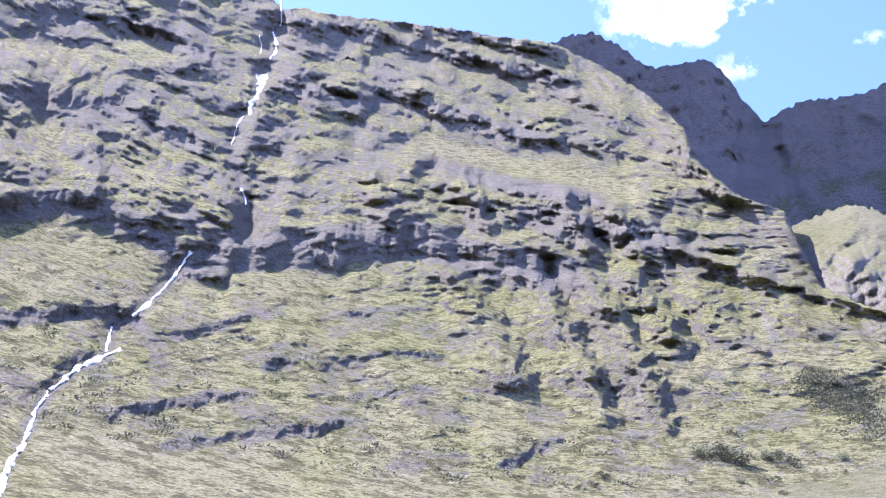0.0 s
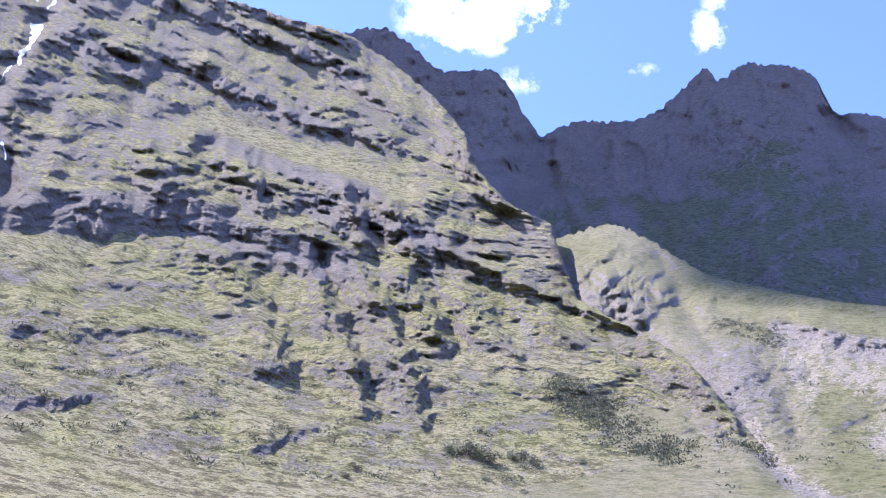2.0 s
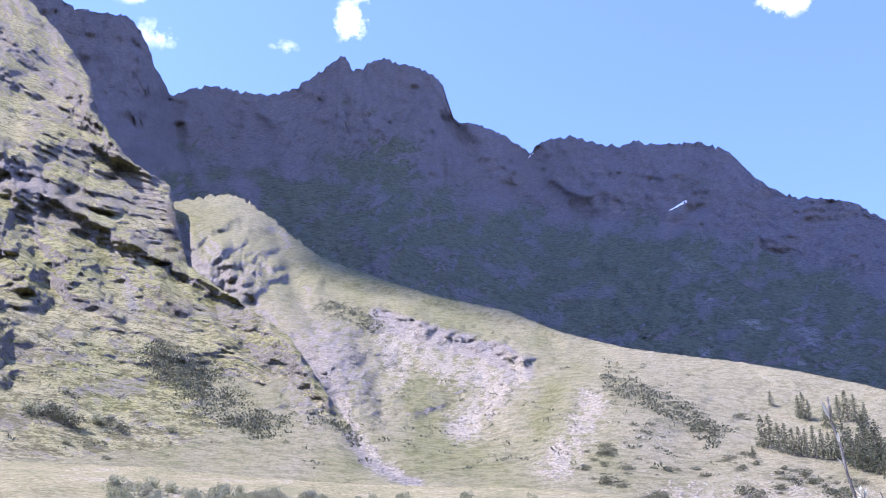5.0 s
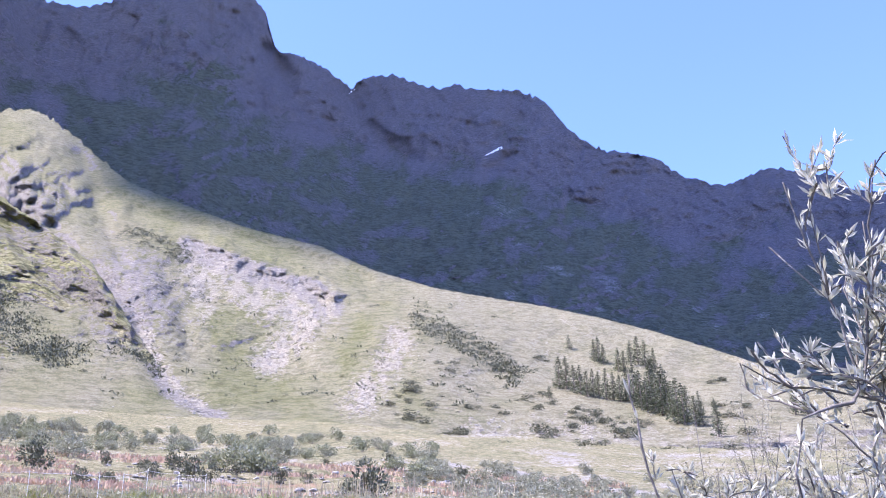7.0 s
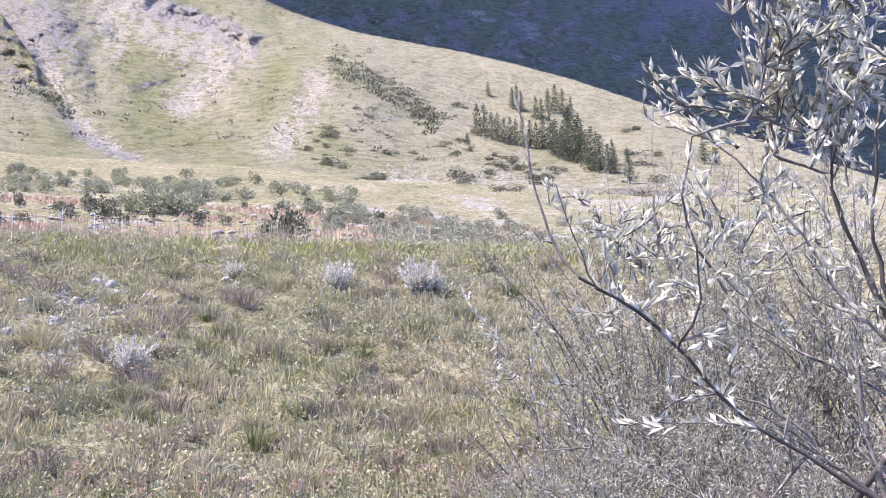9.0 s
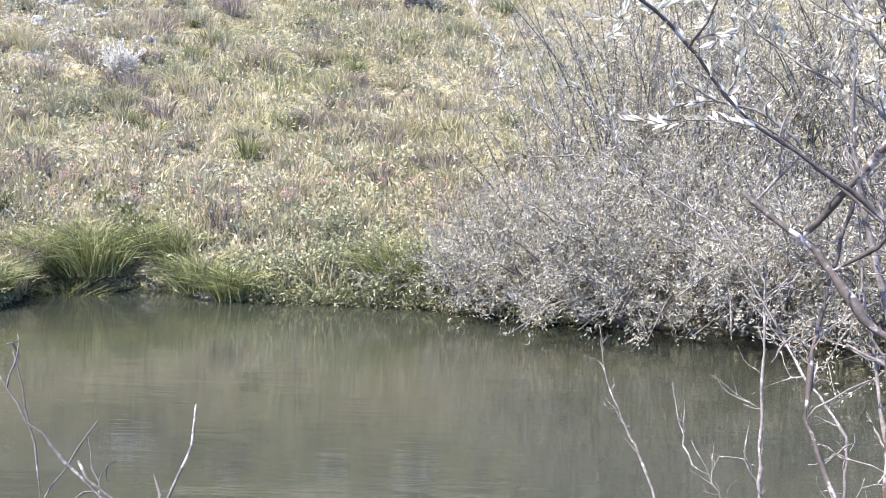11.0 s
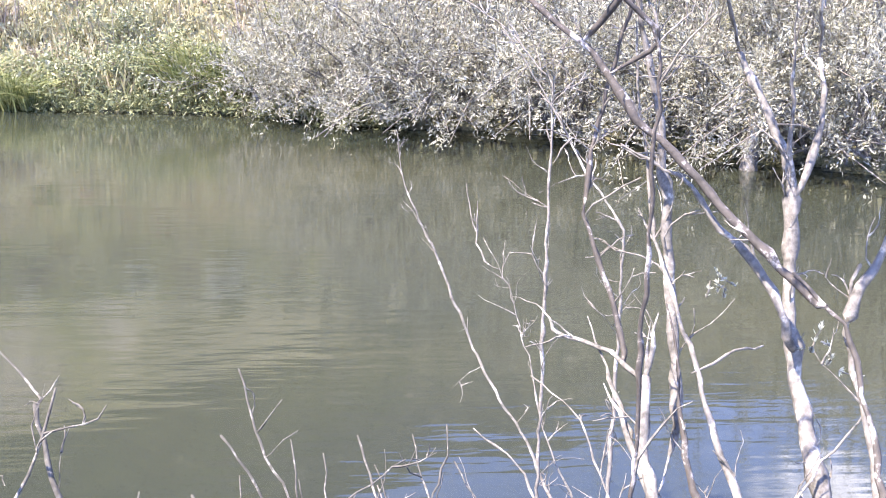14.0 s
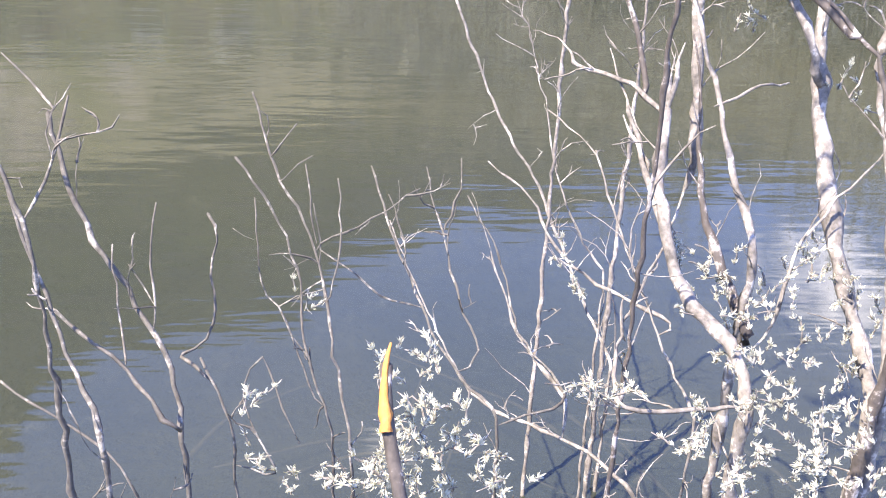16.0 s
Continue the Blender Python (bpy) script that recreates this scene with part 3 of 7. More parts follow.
land_far = land_material("ridge_land", 3.2, rock=((0.085, 0.077, 0.078), (0.155, 0.142, 0.144), (0.235, 0.217, 0.216)),
                         green=((0.062, 0.072, 0.045), (0.10, 0.114, 0.072), (0.145, 0.155, 0.102)), dry=((0.078, 0.084, 0.055), (0.12, 0.126, 0.086), (0.175, 0.175, 0.126)), depth=0.9, lined=0.3, coarse=1.2, grainy=0.7)
ridge = mountain("mountain_ridge", np.linspace(0, 92, 600), lambda a: np.full_like(a, 12.0), ridge_top, ridge_far, 190, land_far, ridge_cover, back=1.35)
tagged(ridge, "craggy rock ridge with dark green lower slopes in cloud shade", "mountain", kind="structure")

# ---- the hill with scree, in the middle
HILL_TOP = curve([(12, 24), (16, 27), (18, 28.4), (19.2, 29.05), (21, 29.6), (22.6, 29.8), (23.6, 29.4), (24.8, 28.8), (26.3, 27.85), (28.1, 26.85), (32.6, 25.65), (35.4, 24.95), (39.4, 24.2), (42.2, 23.05),
                  (46.1, 21.95), (50, 21.2), (52.4, 20.72), (55.5, 19.9), (58.6, 18.88), (61.5, 17.72), (66.3, 15.6), (69, 14.5), (74, 12.2), (80, 10.4), (88, 8.5)])
GORGE = [(19.6, 27.5), (20.6, 25.5), (23.8, 23.6), (26.6, 22.2), (28.8, 20.4), (29.8, 18.3), (31.4, 16.1), (34.2, 14.9)]


CRAG = [(31.6, 24.3), (34.1, 23.6), (36.5, 23.0), (38.9, 22.3), (40.2, 21.6)]


def hill_far(az, el):
    R = curve([(5, 130), (10, 170), (13, 195), (15, 235), (17, 285), (20, 350), (23, 450), (26.5, 590), (30, 740)])(el) * np.interp(az, [16, 24, 34, 46, 60, 75, 88], [1.04, 1.02, 1.0, 1.04, 1.2, 1.4, 1.5])
    k = R / 330.0
    per = 0.075 * R
    t = HILL_TOP(az) - el
    warp = 0.7 * rough(az * 0.25, el * 0.3, 3, 81)
    knob = np.exp(-((az - 22.5) / 3.6) ** 2 - ((el - 26.0) / 2.6) ** 2)
    bare = np.exp(-((az - 37.0) / 4.6) ** 2 - ((el - 19.8) / 3.0) ** 2)
    crag = np.exp(-(near_line(az, el, CRAG) / 0.55) ** 2) + 0.9 * np.exp(-((az - 28.2) / 2.0) ** 2 - ((el - 20.4) / 2.4) ** 2) + 0.7 * np.exp(-((az - 39.3) / 1.3) ** 2 - ((el - 20.4) / 1.2) ** 2) + 0.45 * np.exp(-((az - 43.6) / 1.2) ** 2 - ((el - 19.2) / 1.0) ** 2)
    flank = np.exp(-((az - 30.0) / 3.2) ** 2 - ((el - 20.6) / 3.0) ** 2)
    rocky = np.clip(0.05 + 0.06 * (az < 44) + 0.42 * knob + 0.4 * bare + 0.8 * crag + 0.6 * flank, 0, 1)
    D = np.zeros_like(R)
    for freq, amount, along, seed in ((0.9, 0.28, 0.3, 82), (2.2, 0.36, 0.7, 83), (5.0, 0.42, 1.4, 80), (10.0, 0.42, 2.6, 79)):
        D += amount * rocky * per * ledges(az, el + 0.7 * warp + 0.12 * az, freq, along, seed)
    D += k * (4 * rough(az * 0.25, el * 0.5, 3, 84) + 2.2 * rough(az * 0.9, el * 1.8, 4, 85) * (0.2 + rocky) + 0.4 * rough(az * 4, el * 9, 3, 88) * (0.15 + rocky))
    D -= k * 9 * knob * ease(0.4, 2.0, t) * billows(az * 0.42, el * 0.62, 4, 86, 0.45)
    D -= k * 1.8 * crag * billows(az * 0.6, el * 1.6, 4, 87)
    D -= k * 15 * np.exp(-((az - 22.4) / 2.6) ** 2 - ((el - 26.6) / 2.6) ** 2)
    D += k * 11 * np.exp(-((az + 0.5 * rough(az * 0.5, el * 0.6, 3, 78) - 32.4) / 1.8) ** 2 - ((el - 20.4) / 2.6) ** 2)
    # the crag that bounds the scree above
    cx, cy = np.array(CRAG).T
    x = el - np.interp(az, cx, cy) - 0.25 * rough(az * 0.8, az * 0, 3, 90)
    w = ease(cx[0] - 0.5, cx[0] + 1.5, az) * (1 - ease(cx[-1] - 1.0, cx[-1] + 0.8, az))
    D += 0.12 * per * w * (ease(-2.2, -0.8, x) - 2 * np.clip(x / 0.8 + 1, 0, 1) + ease(0, 2.0, x))
    D += k * 30 * np.exp(-((az - 36.0) / 4.0) ** 2 - ((el - 18.5) / 3.0) ** 2)        # the bowl
    D -= k * 14 * np.exp(-((az - 45.5) / 3.0) ** 2 - ((el - 18) / 2.5) ** 2)           # its right flank
    D += k * 11 * np.exp(-(near_line(az, el, GORGE) / 0.55) ** 2)
    D += k * 7 * np.exp(-(near_line(az, el, [(25.3, 28), (26.4, 25.5), (28.0, 23.0)]) / 0.5) ** 2) + k * 5 * np.exp(-(near_line(az, el, [(21.3, 26.6), (23.6, 24.6), (25.2, 23.4)]) / 0.35) ** 2)
    D += k * 5 * np.exp(-(near_line(az, el, [(30.3, 22.5), (31.6, 20.5), (32.2, 18.2)]) / 0.4) ** 2)
    D += k * 9 * np.exp(-(near_line(az, el, [(62.2, 17.4), (64, 15.8), (67, 13.4)]) / 0.5) ** 2)
    # a trodden shelf of smooth turf lies over the crag
    D += k * 7 * np.exp(-(near_line(az, el, [(28.5, 25.4), (33, 25.0), (38, 23.8), (42, 22.6)]) / 0.35) ** 2)
    # old field terraces low on the right
    low = ease(48, 53, az) * (1 - ease(15.0, 16.0, el + 0.12 * (az - 55)))
    D += 0.3 * low * per / 1.6 * terraces(1.6 * (el + 0.10 * az) + 0.5 * rough(az * 0.4, el, 2, 89), 0.6)
    return R + D * (0.3 + 0.7 * ease(0, 0.6, t)) * ease(10, 13, el)


def hill_cover(az, el, R, up):
    n1 = rough(az * 0.7, el * 0.8, 4, 91)
    n2 = rough(az * 2.4, el * 3.2, 3, 99)
    t = HILL_TOP(az) - el

    def patch(a, e, wa, we):
        return np.exp(-((az - a) / wa) ** 2 - ((el - e) / we) ** 2)

    def strip(line, width):
        return np.exp(-(near_line(az, el, line) / width) ** 2)
    rock = 0.9 * (1 - ease(0.50, 0.74, up + 0.12 * n1 + 0.1 * n2))
    cx, cy = np.array(CRAG).T
    x = el - np.interp(az, cx, cy) + 0.3 * n1
    rock = np.maximum(rock, 0.95 * ease(-1.6, -0.9, x) * (1 - ease(-0.1, 0.35, x)) * ease(cx[0] - 1, cx[0], az) * (1 - ease(cx[-1], cx[-1] + 1, az)))
    rock = np.maximum(rock, 0.74 * patch(29.0, 21.2, 3.4, 3.2) + 0.5 * n2 * patch(29.0, 21.2, 3.8, 3.6))
    rock = np.maximum(rock, 0.8 * strip(GORGE, 0.45))
    rock = np.maximum(rock, 0.6 * patch(39.5, 20.4, 1.6, 1.3) * (0.7 + 0.9 * n1))
    rock = np.maximum(rock, 0.55 * patch(43.6, 19.2, 1.2, 1.0) * (0.7 + 0.9 * n1))
    rock = np.maximum(rock, 0.62 * patch(22.4, 25.4, 3.0, 1.7) * (0.9 + 0.8 * n2))
    # scree: a chute under the crag, the broad pale field beside it, a smaller fan further along
    stone = 0.95 * strip([(31.6, 23.2), (32.6, 21.6), (33.0, 20.4)], 0.75)
    stone = np.maximum(stone, 0.9 * strip([(34.2, 22.2), (36.4, 21.0), (38.6, 20.6)], 1.15))
    stone = np.maximum(stone, 0.95 * strip([(39.4, 20.8), (38.0, 19.2), (36.6, 17.8)], 1.1))
    stone = np.maximum(stone, 0.9 * strip([(43.9, 19.0), (43.0, 17.3), (41.6, 15.9)], 0.95))
    stone = np.maximum(stone, 0.85 * strip([(29.8, 19), (31.2, 16.9), (33.0, 15.6)], 0.4))
    stone = np.maximum(stone, 0.7 * strip([(63.0, 17.0), (64.2, 16.2), (65.2, 15.6)], 0.25))
    stone = np.maximum(stone, 0.52 * ease(45, 49, az) * (1 - ease(13.8, 15.6, el + 0.1 * (az - 50))) + 0.3 * n1 * (az > 45) + 0.2 * n2 * (az > 45))
    # it lies in streaks down the fall line, with turf between
    fan = (az - 37.0) / (1 + 0.10 * (24 - el))
    stone *= np.clip(0.74 + 0.55 * rough(fan * 1.8, el * 0.4, 4, 98) + 0.45 * n2, 0, 1.15)
    green = patch(35.4, 16.5, 2.2, 0.8) + 0.8 * strip([(33.6, 20.2), (34.4, 18.4), (35.2, 17.0)], 0.6) + 0.6 * strip([(41.6, 20.0), (41.0, 18.0)], 0.6)
    stone *= 1 - 0.85 * np.clip(green, 0, 1)
    dry = 0.5 + 0.45 * rough(az * 0.25, el * 0.35, 3, 92) + 0.55 * ease(41, 50, az) - 1.0 * green + 0.3 * (1 - ease(0.2, 0.9, t)) * ease(36, 44, az) - 0.25 * patch(31, 25.5, 6, 1.2)
    # the turf of the shelf and the knob's top is whole
    turf = np.clip((1 - ease(0.9, 2.0, t + 0.5 * n1)) * ease(26, 29, az) * (1 - ease(44, 48, az)) + 0.8 * patch(22.4, 29.3, 3.0, 1.1), 0, 1)
    rock, stone = rock * (1 - 0.85 * turf), stone * (1 - 0.9 * turf)
    scrub = 0.5 * strip([(45.4, 20.0), (48.3, 18.4), (50.0, 17.2)], 0.5) * (0.35 + 0.9 * rough(az * 2.5, el * 5, 2, 93))
    scrub = np.maximum(scrub, 0.5 * strip([(28.2, 24.3), (31.4, 23.6), (30.6, 21.6)], 0.8) * (0.6 + 1.1 * n2))
    return np.stack([rock, dry, stone, scrub], -1)


land_mid = land_material("hill_land", 1.15, green=((0.105, 0.11, 0.052), (0.150, 0.152, 0.074), (0.195, 0.194, 0.105)), dry=((0.155, 0.146, 0.095), (0.212, 0.20, 0.135), (0.275, 0.261, 0.184)), stone=((0.14, 0.128, 0.102), (0.29, 0.267, 0.215), (0.40, 0.372, 0.305)), depth=0.9, lined=0.15, grainy=0.65)
hill = mountain("hill", np.concatenate([np.linspace(13, 18, 20)[:-1], np.linspace(18, 52, 520)[:-1], np.linspace(52, 88, 180)]), lambda a: np.full_like(a, 5.0), lambda a: HILL_TOP(a) + 0.04 * rough(a * 3, a * 0, 3, 95) * (1 + 3 * (a < 27)), hill_far, 280, land_mid, hill_cover, back=1.4)
tagged(hill, "dry grassy hill with grey scree bowl and rocky knob", "hill", kind="structure")

# ---- valley ground: pond bed, far bank, stony pasture; one sheet out to the horizon
SHORE = curve([(-60, 30), (0, 26), (20, 20.5), (24, 19.4), (27, 17.9), (28.3, 18.4), (29.9, 20.6), (36.4, 20.0), (38.6, 18.6), (41.4, 17.9), (51.5, 16.8), (56.7, 15.6), (64.3, 15.2), (73, 14.6), (85, 13.2), (100, 12.5), (140, 12)])
FIELD_EL = curve([(-40, -4.5), (-24, -3.2), (0, -0.9), (12, 0.0), (20, 0.35), (41, 0.0), (51, -0.9), (65, -2.6), (80, -4.0), (100, -5)])


def in_sector(az):
    return ease(-62, -40, az) * (1 - ease(125, 150, az))


def ground_height(az, r):
    """Height of the valley's ground at azimuth az and distance r."""
    shore = SHORE(az)
    open_ = 1.0 + 0.02 * np.maximum(r - 6, 0)
    rim = np.interp(az, [-60, -30, 0, 30, 60, 90, 125], [9.0, 4.2, 2.4, 1.6, 1.55, 1.9, 5.0]) + 0.12 * rough(az * 0.04, az * 0, 1, 108)
    near_bank = 0.95 * (1 - ease(rim - 0.8, rim + 0.4, r)) - 0.75 * ease(rim - 0.4, rim + 2.1, r)
    soft = np.interp(az, [-60, 0, 20, 35, 50, 75, 100, 140], [27, 22, 20, 19.2, 17.2, 14.8, 13, 12])
    u = np.clip((r - soft) / (38 - soft), 0, None)
    crest_z = EYE + 38 * np.tan(np.radians(np.interp(az, [20, 28, 42, 52, 56, 66, 100], [10.9, 10.75, 10.6, 10.15, 9.95, 9.2, 7.0])))
    bank = 0.30 * ease(-0.15, 0.5, r - shore) + (crest_z - 0.3) * np.clip(u, 0, 1) ** 1.12
    field_el = np.interp(r, [38, 46, 60, 75, 110, 160, 230, 300], [10.55, 9.9, 10.35, 10.9, 12.1, 13.35, 14.7, 15.2]) + FIELD_EL(az) * ease(38, 80, r)
    field = EYE + np.minimum(r, 300) * np.tan(np.radians(field_el))
    z = np.where(r < shore - 0.2, near_bank * 1.0, bank)
    z = np.where(r < shore - 0.2, np.maximum(z, -0.75), z)
    z = np.where(r > 38, field - (EYE + 38 * np.tan(np.radians(10.55 + 0 * az)) - crest_z) * (1 - ease(38, 70, r)), z)
    w = in_sector(az)
    return w * z + (1 - w) * np.where(r < 6, 1.0, open_)


def ground_at(X, Y):
    """Height of the ground's surface, with its bumps and field steps."""
    X, Y = np.asarray(X, float), np.asarray(Y, float)
    R, AZ = np.hypot(X, Y), np.degrees(np.arctan2(X, Y))
    Z = ground_height(AZ, R)
    land = R > SHORE(AZ)
    Z = Z + np.where(land & (R < 330), 0.10 * rough(X * 0.5, Y * 0.5, 3, 101) + 0.05 * rough(X * 2.1, Y * 2.1, 2, 102), 0) * ease(0, 1.5, R - SHORE(AZ))
    Z = Z + ease(42, 60, R) * (R < 400) * 0.35 * rough(X * 0.09, Y * 0.09, 4, 103)
    # low field walls and steps across the pasture
    return Z + np.where((R > 48) & (R < 170), 0.55 * (terraces(R / 17.0 + 0.5 * rough(X * 0.03, Y * 0.03, 2, 104), 0.75)), 0) * ease(48, 60, R)


def build_ground():
    az = np.concatenate([np.linspace(-180, 8, 60)[:-1], np.linspace(8, 92, 330)[:-1], np.linspace(92, 180, 30)[:-1]])
    r = np.concatenate([[0.05, 0.5], np.linspace(0.9, 3, 16), np.linspace(3.4, 12.5, 16), np.linspace(12.8, 40, 100), np.geomspace(40.4, 310, 70), np.geomspace(330, 4600, 16)])
    AZ, R = np.meshgrid(az, r)
    X, Y = R * np.sin(np.radians(AZ)), R * np.cos(np.radians(AZ))
    Z = ground_at(X, Y)
    rows_ = (R > 48) & (R < 170)
    n1 = rough(X * 0.25, Y * 0.25, 4, 105)
    n2 = rough(X * 0.06, Y * 0.06, 4, 106)
    rock = np.zeros_like(X)
    dry = np.where(R < 42, 0.55 + 0.55 * n1, 0.62 + 0.5 * n2)
    stone = np.where(R < 42, 0.30 * ease(0.3, 0.9, n1) + 0.6 * np.exp(-((AZ - 31.5) / 3.0) ** 2 - ((R - 32.5) / 2.4) ** 2), 0.35 * ease(0.1, 0.6, n2))
    walls = np.exp(-((np.mod(R / 17.0 + 0.5 * rough(X * 0.03, Y * 0.03, 2, 104), 1) - 0.87) / 0.09) ** 2)
    stone = np.where(rows_, np.maximum(stone, 0.95 * ease(24, 30, AZ) * walls * (0.6 + 0.9 * rough(X * 0.12, Y * 0.12, 2, 107))), stone)
    stone = np.where(R > 60, np.maximum(stone, (0.20 + 0.5 * n2) * ease(40, 50, AZ)), stone)
    russet = (0.62 + 0.6 * n2) * ease(24, 29, AZ) * (1 - ease(46, 50, AZ)) * ease(42, 45, R) * (1 - ease(52, 58, R)) + (0.5 + 0.6 * n2) * (1 - ease(38, 44, AZ)) * ease(70, 78, R) * (1 - ease(92, 110, R)) * ease(18, 24, AZ)
    wet = R < SHORE(AZ)
    rock = np.where(wet & (Z < 0.25), 0.6, rock)
    return grid_mesh("ground", X, Y, Z, np.stack([rock, dry, stone, russet], -1), land_material(
        "valley_ground", 0.35, rock=((0.03, 0.03, 0.021), (0.054, 0.051, 0.036), (0.078, 0.072, 0.054)), green=((0.072, 0.075, 0.039), (0.126, 0.129, 0.072), (0.18, 0.18, 0.108)),
        dry=((0.125, 0.113, 0.062), (0.225, 0.205, 0.120), (0.31, 0.285, 0.185)), depth=0.6, lined=0.5, calm=0.5, scrub=((0.156, 0.09, 0.066), (0.252, 0.156, 0.114), (0.3, 0.216, 0.162))), wrap=True)


ground = tagged(build_ground(), "valley ground with grassy pond bank and stony pasture", "ground", kind="structure")


# ---- pond
def water_material():
    m, nt, bsdf = material("pond_water")
    geo = nt.nodes.new("ShaderNodeNewGeometry")
    turn = node(nt, "ShaderNodeMapping")
    turn.vector_type = "TEXTURE"
    turn.inputs["Rotation"].default_value = (0, 0, radians(-57))
    turn.inputs["Scale"].default_value = (2.6, 0.46, 1)
    nt.links.new(geo.outputs["Position"], turn.inputs["Vector"])
    long_ = link_noise(nt, turn.outputs["Vector"], 0.8, 3, 0.45, 0.5)
    small = link_noise(nt, turn.outputs["Vector"], 4.5, 2, 0.5, 0.2)
    patch = link_noise(nt, geo.outputs["Position"], 0.22, 2, 0.5)
    height = calc(nt, "MULTIPLY", calc(nt, "ADD", long_, calc(nt, "MULTIPLY", small, 0.35)), calc(nt, "ADD", 0.15, calc(nt, "MULTIPLY", patch, 1.1)))
    bump(nt, bsdf, height, 0.5, 0.016)
    tone = ramp(nt, patch, [(0.3, (0.022, 0.028, 0.023)), (0.7, (0.041, 0.044, 0.029))])
    nt.links.new(tone, bsdf.inputs["Base Color"])
    bsdf.inputs["Roughness"].default_value = 0.04
    bsdf.inputs["IOR"].default_value = 1.5
    bsdf.inputs["Transmission Weight"].default_value = 0.3
    return m


def build_water():
    az = np.linspace(-62, 150, 160)
    r = np.concatenate([[0.8], np.linspace(2, 30, 60)])
    AZ, R = np.meshgrid(az, r)
    R = np.minimum(R, SHORE(AZ) + 0.5)
    R = np.where(R >= SHORE(AZ) + 0.5, SHORE(AZ) + 0.5 + 0.02 * np.arange(len(r))[:, None], R)
    X, Y = R * np.sin(np.radians(AZ)), R * np.cos(np.radians(AZ))
    ob = grid_mesh("water", X, Y, 0 * X, np.zeros((*X.shape, 4)), water_material())
    ob.visible_shadow = False
    return tagged(ob, "murky olive pond water with light ripples", "pond", kind="structure")


water = build_water()


# ---- the cumulus that shades the ridge
def cloud_material():
    m, nt, bsdf = material("cloud_white")
    bsdf.inputs["Base Color"].default_value = (0.9, 0.9, 0.92, 1)
    bsdf.inputs["Roughness"].default_value = 1.0
    return m


def build_cloud(height=3500.0):
    """A broad cumulus high over the ridge, between it and the sun, above what the camera sees."""
    s = toward(SUN_AZ, SUN_EL)
    ox, oy = s.x / s.z * height, s.y / s.z * height
    x, y = np.concatenate([np.linspace(350, 900, 60)[:-1], np.linspace(900, 3300, 50)]), np.concatenate([np.linspace(-900, 100, 24)[:-1], np.linspace(100, 900, 80)[:-1], np.linspace(900, 2500, 36)])
    X, Y = np.meshgrid(x, y)
    west = np.interp(Y, [-900, 0, 150, 215, 253, 312, 380, 436, 470, 552, 600, 900, 1200, 2500], [1100, 800, 640, 510, 442, 440, 442, 450, 510, 605, 640, 770, 800, 900])
    rim = np.minimum(np.minimum(X - west, 3200 - X), np.minimum(Y + 800, 2400 - Y)) + 20 * rough(X / 160, Y / 160, 3, 201)
    thick = np.sqrt(np.maximum(rim, 0)) * (9 + 5 * crests(X / 420, Y / 420, 3, 202))
    keep = rim > 0
    top = height + np.maximum(thick, 0)
    low = height - 0.25 * np.maximum(thick, 0)
    rows, cols = X.shape
    idx = np.arange(rows * cols).reshape(rows, cols)
    cell = keep[:-1, :-1] | keep[1:, :-1] | keep[:-1, 1:] | keep[1:, 1:]
    up = np.stack([idx[:-1, :-1], idx[:-1, 1:], idx[1:, 1:], idx[1:, :-1]], -1)[cell]
    down = up[:, ::-1] + rows * cols
    verts = np.concatenate([np.stack([X + ox, Y + oy, top], -1).reshape(-1, 3), np.stack([X + ox, Y + oy, low - 1], -1).reshape(-1, 3)])
    used, inverse = np.unique(np.concatenate([up, down]), return_inverse=True)
    me = bpy.data.meshes.new("cloud")
    me.from_pydata(verts[used].tolist(), [], inverse.reshape(-1, 4).tolist())
    me.materials.append(cloud_material())
    return tagged(new("cloud", me), "broad white cumulus cloud high over the ridge", "cloud", kind="structure")


build_cloud()


# ---- the waterfall and its stream, and old snow on the ridge
def foam_material(name, dark, light, scale):
    m, nt, bsdf = material(name)
    geo = nt.nodes.new("ShaderNodeNewGeometry")
    n = link_noise(nt, geo.outputs["Position"], scale, 5, 0.7)
    nt.links.new(ramp(nt, n, [(0.38, dark), (0.55, light)]), bsdf.inputs["Base Color"])
    bsdf.inputs["Roughness"].default_value = 0.5
    bump(nt, bsdf, n, 0.6, 0.6)
    return m


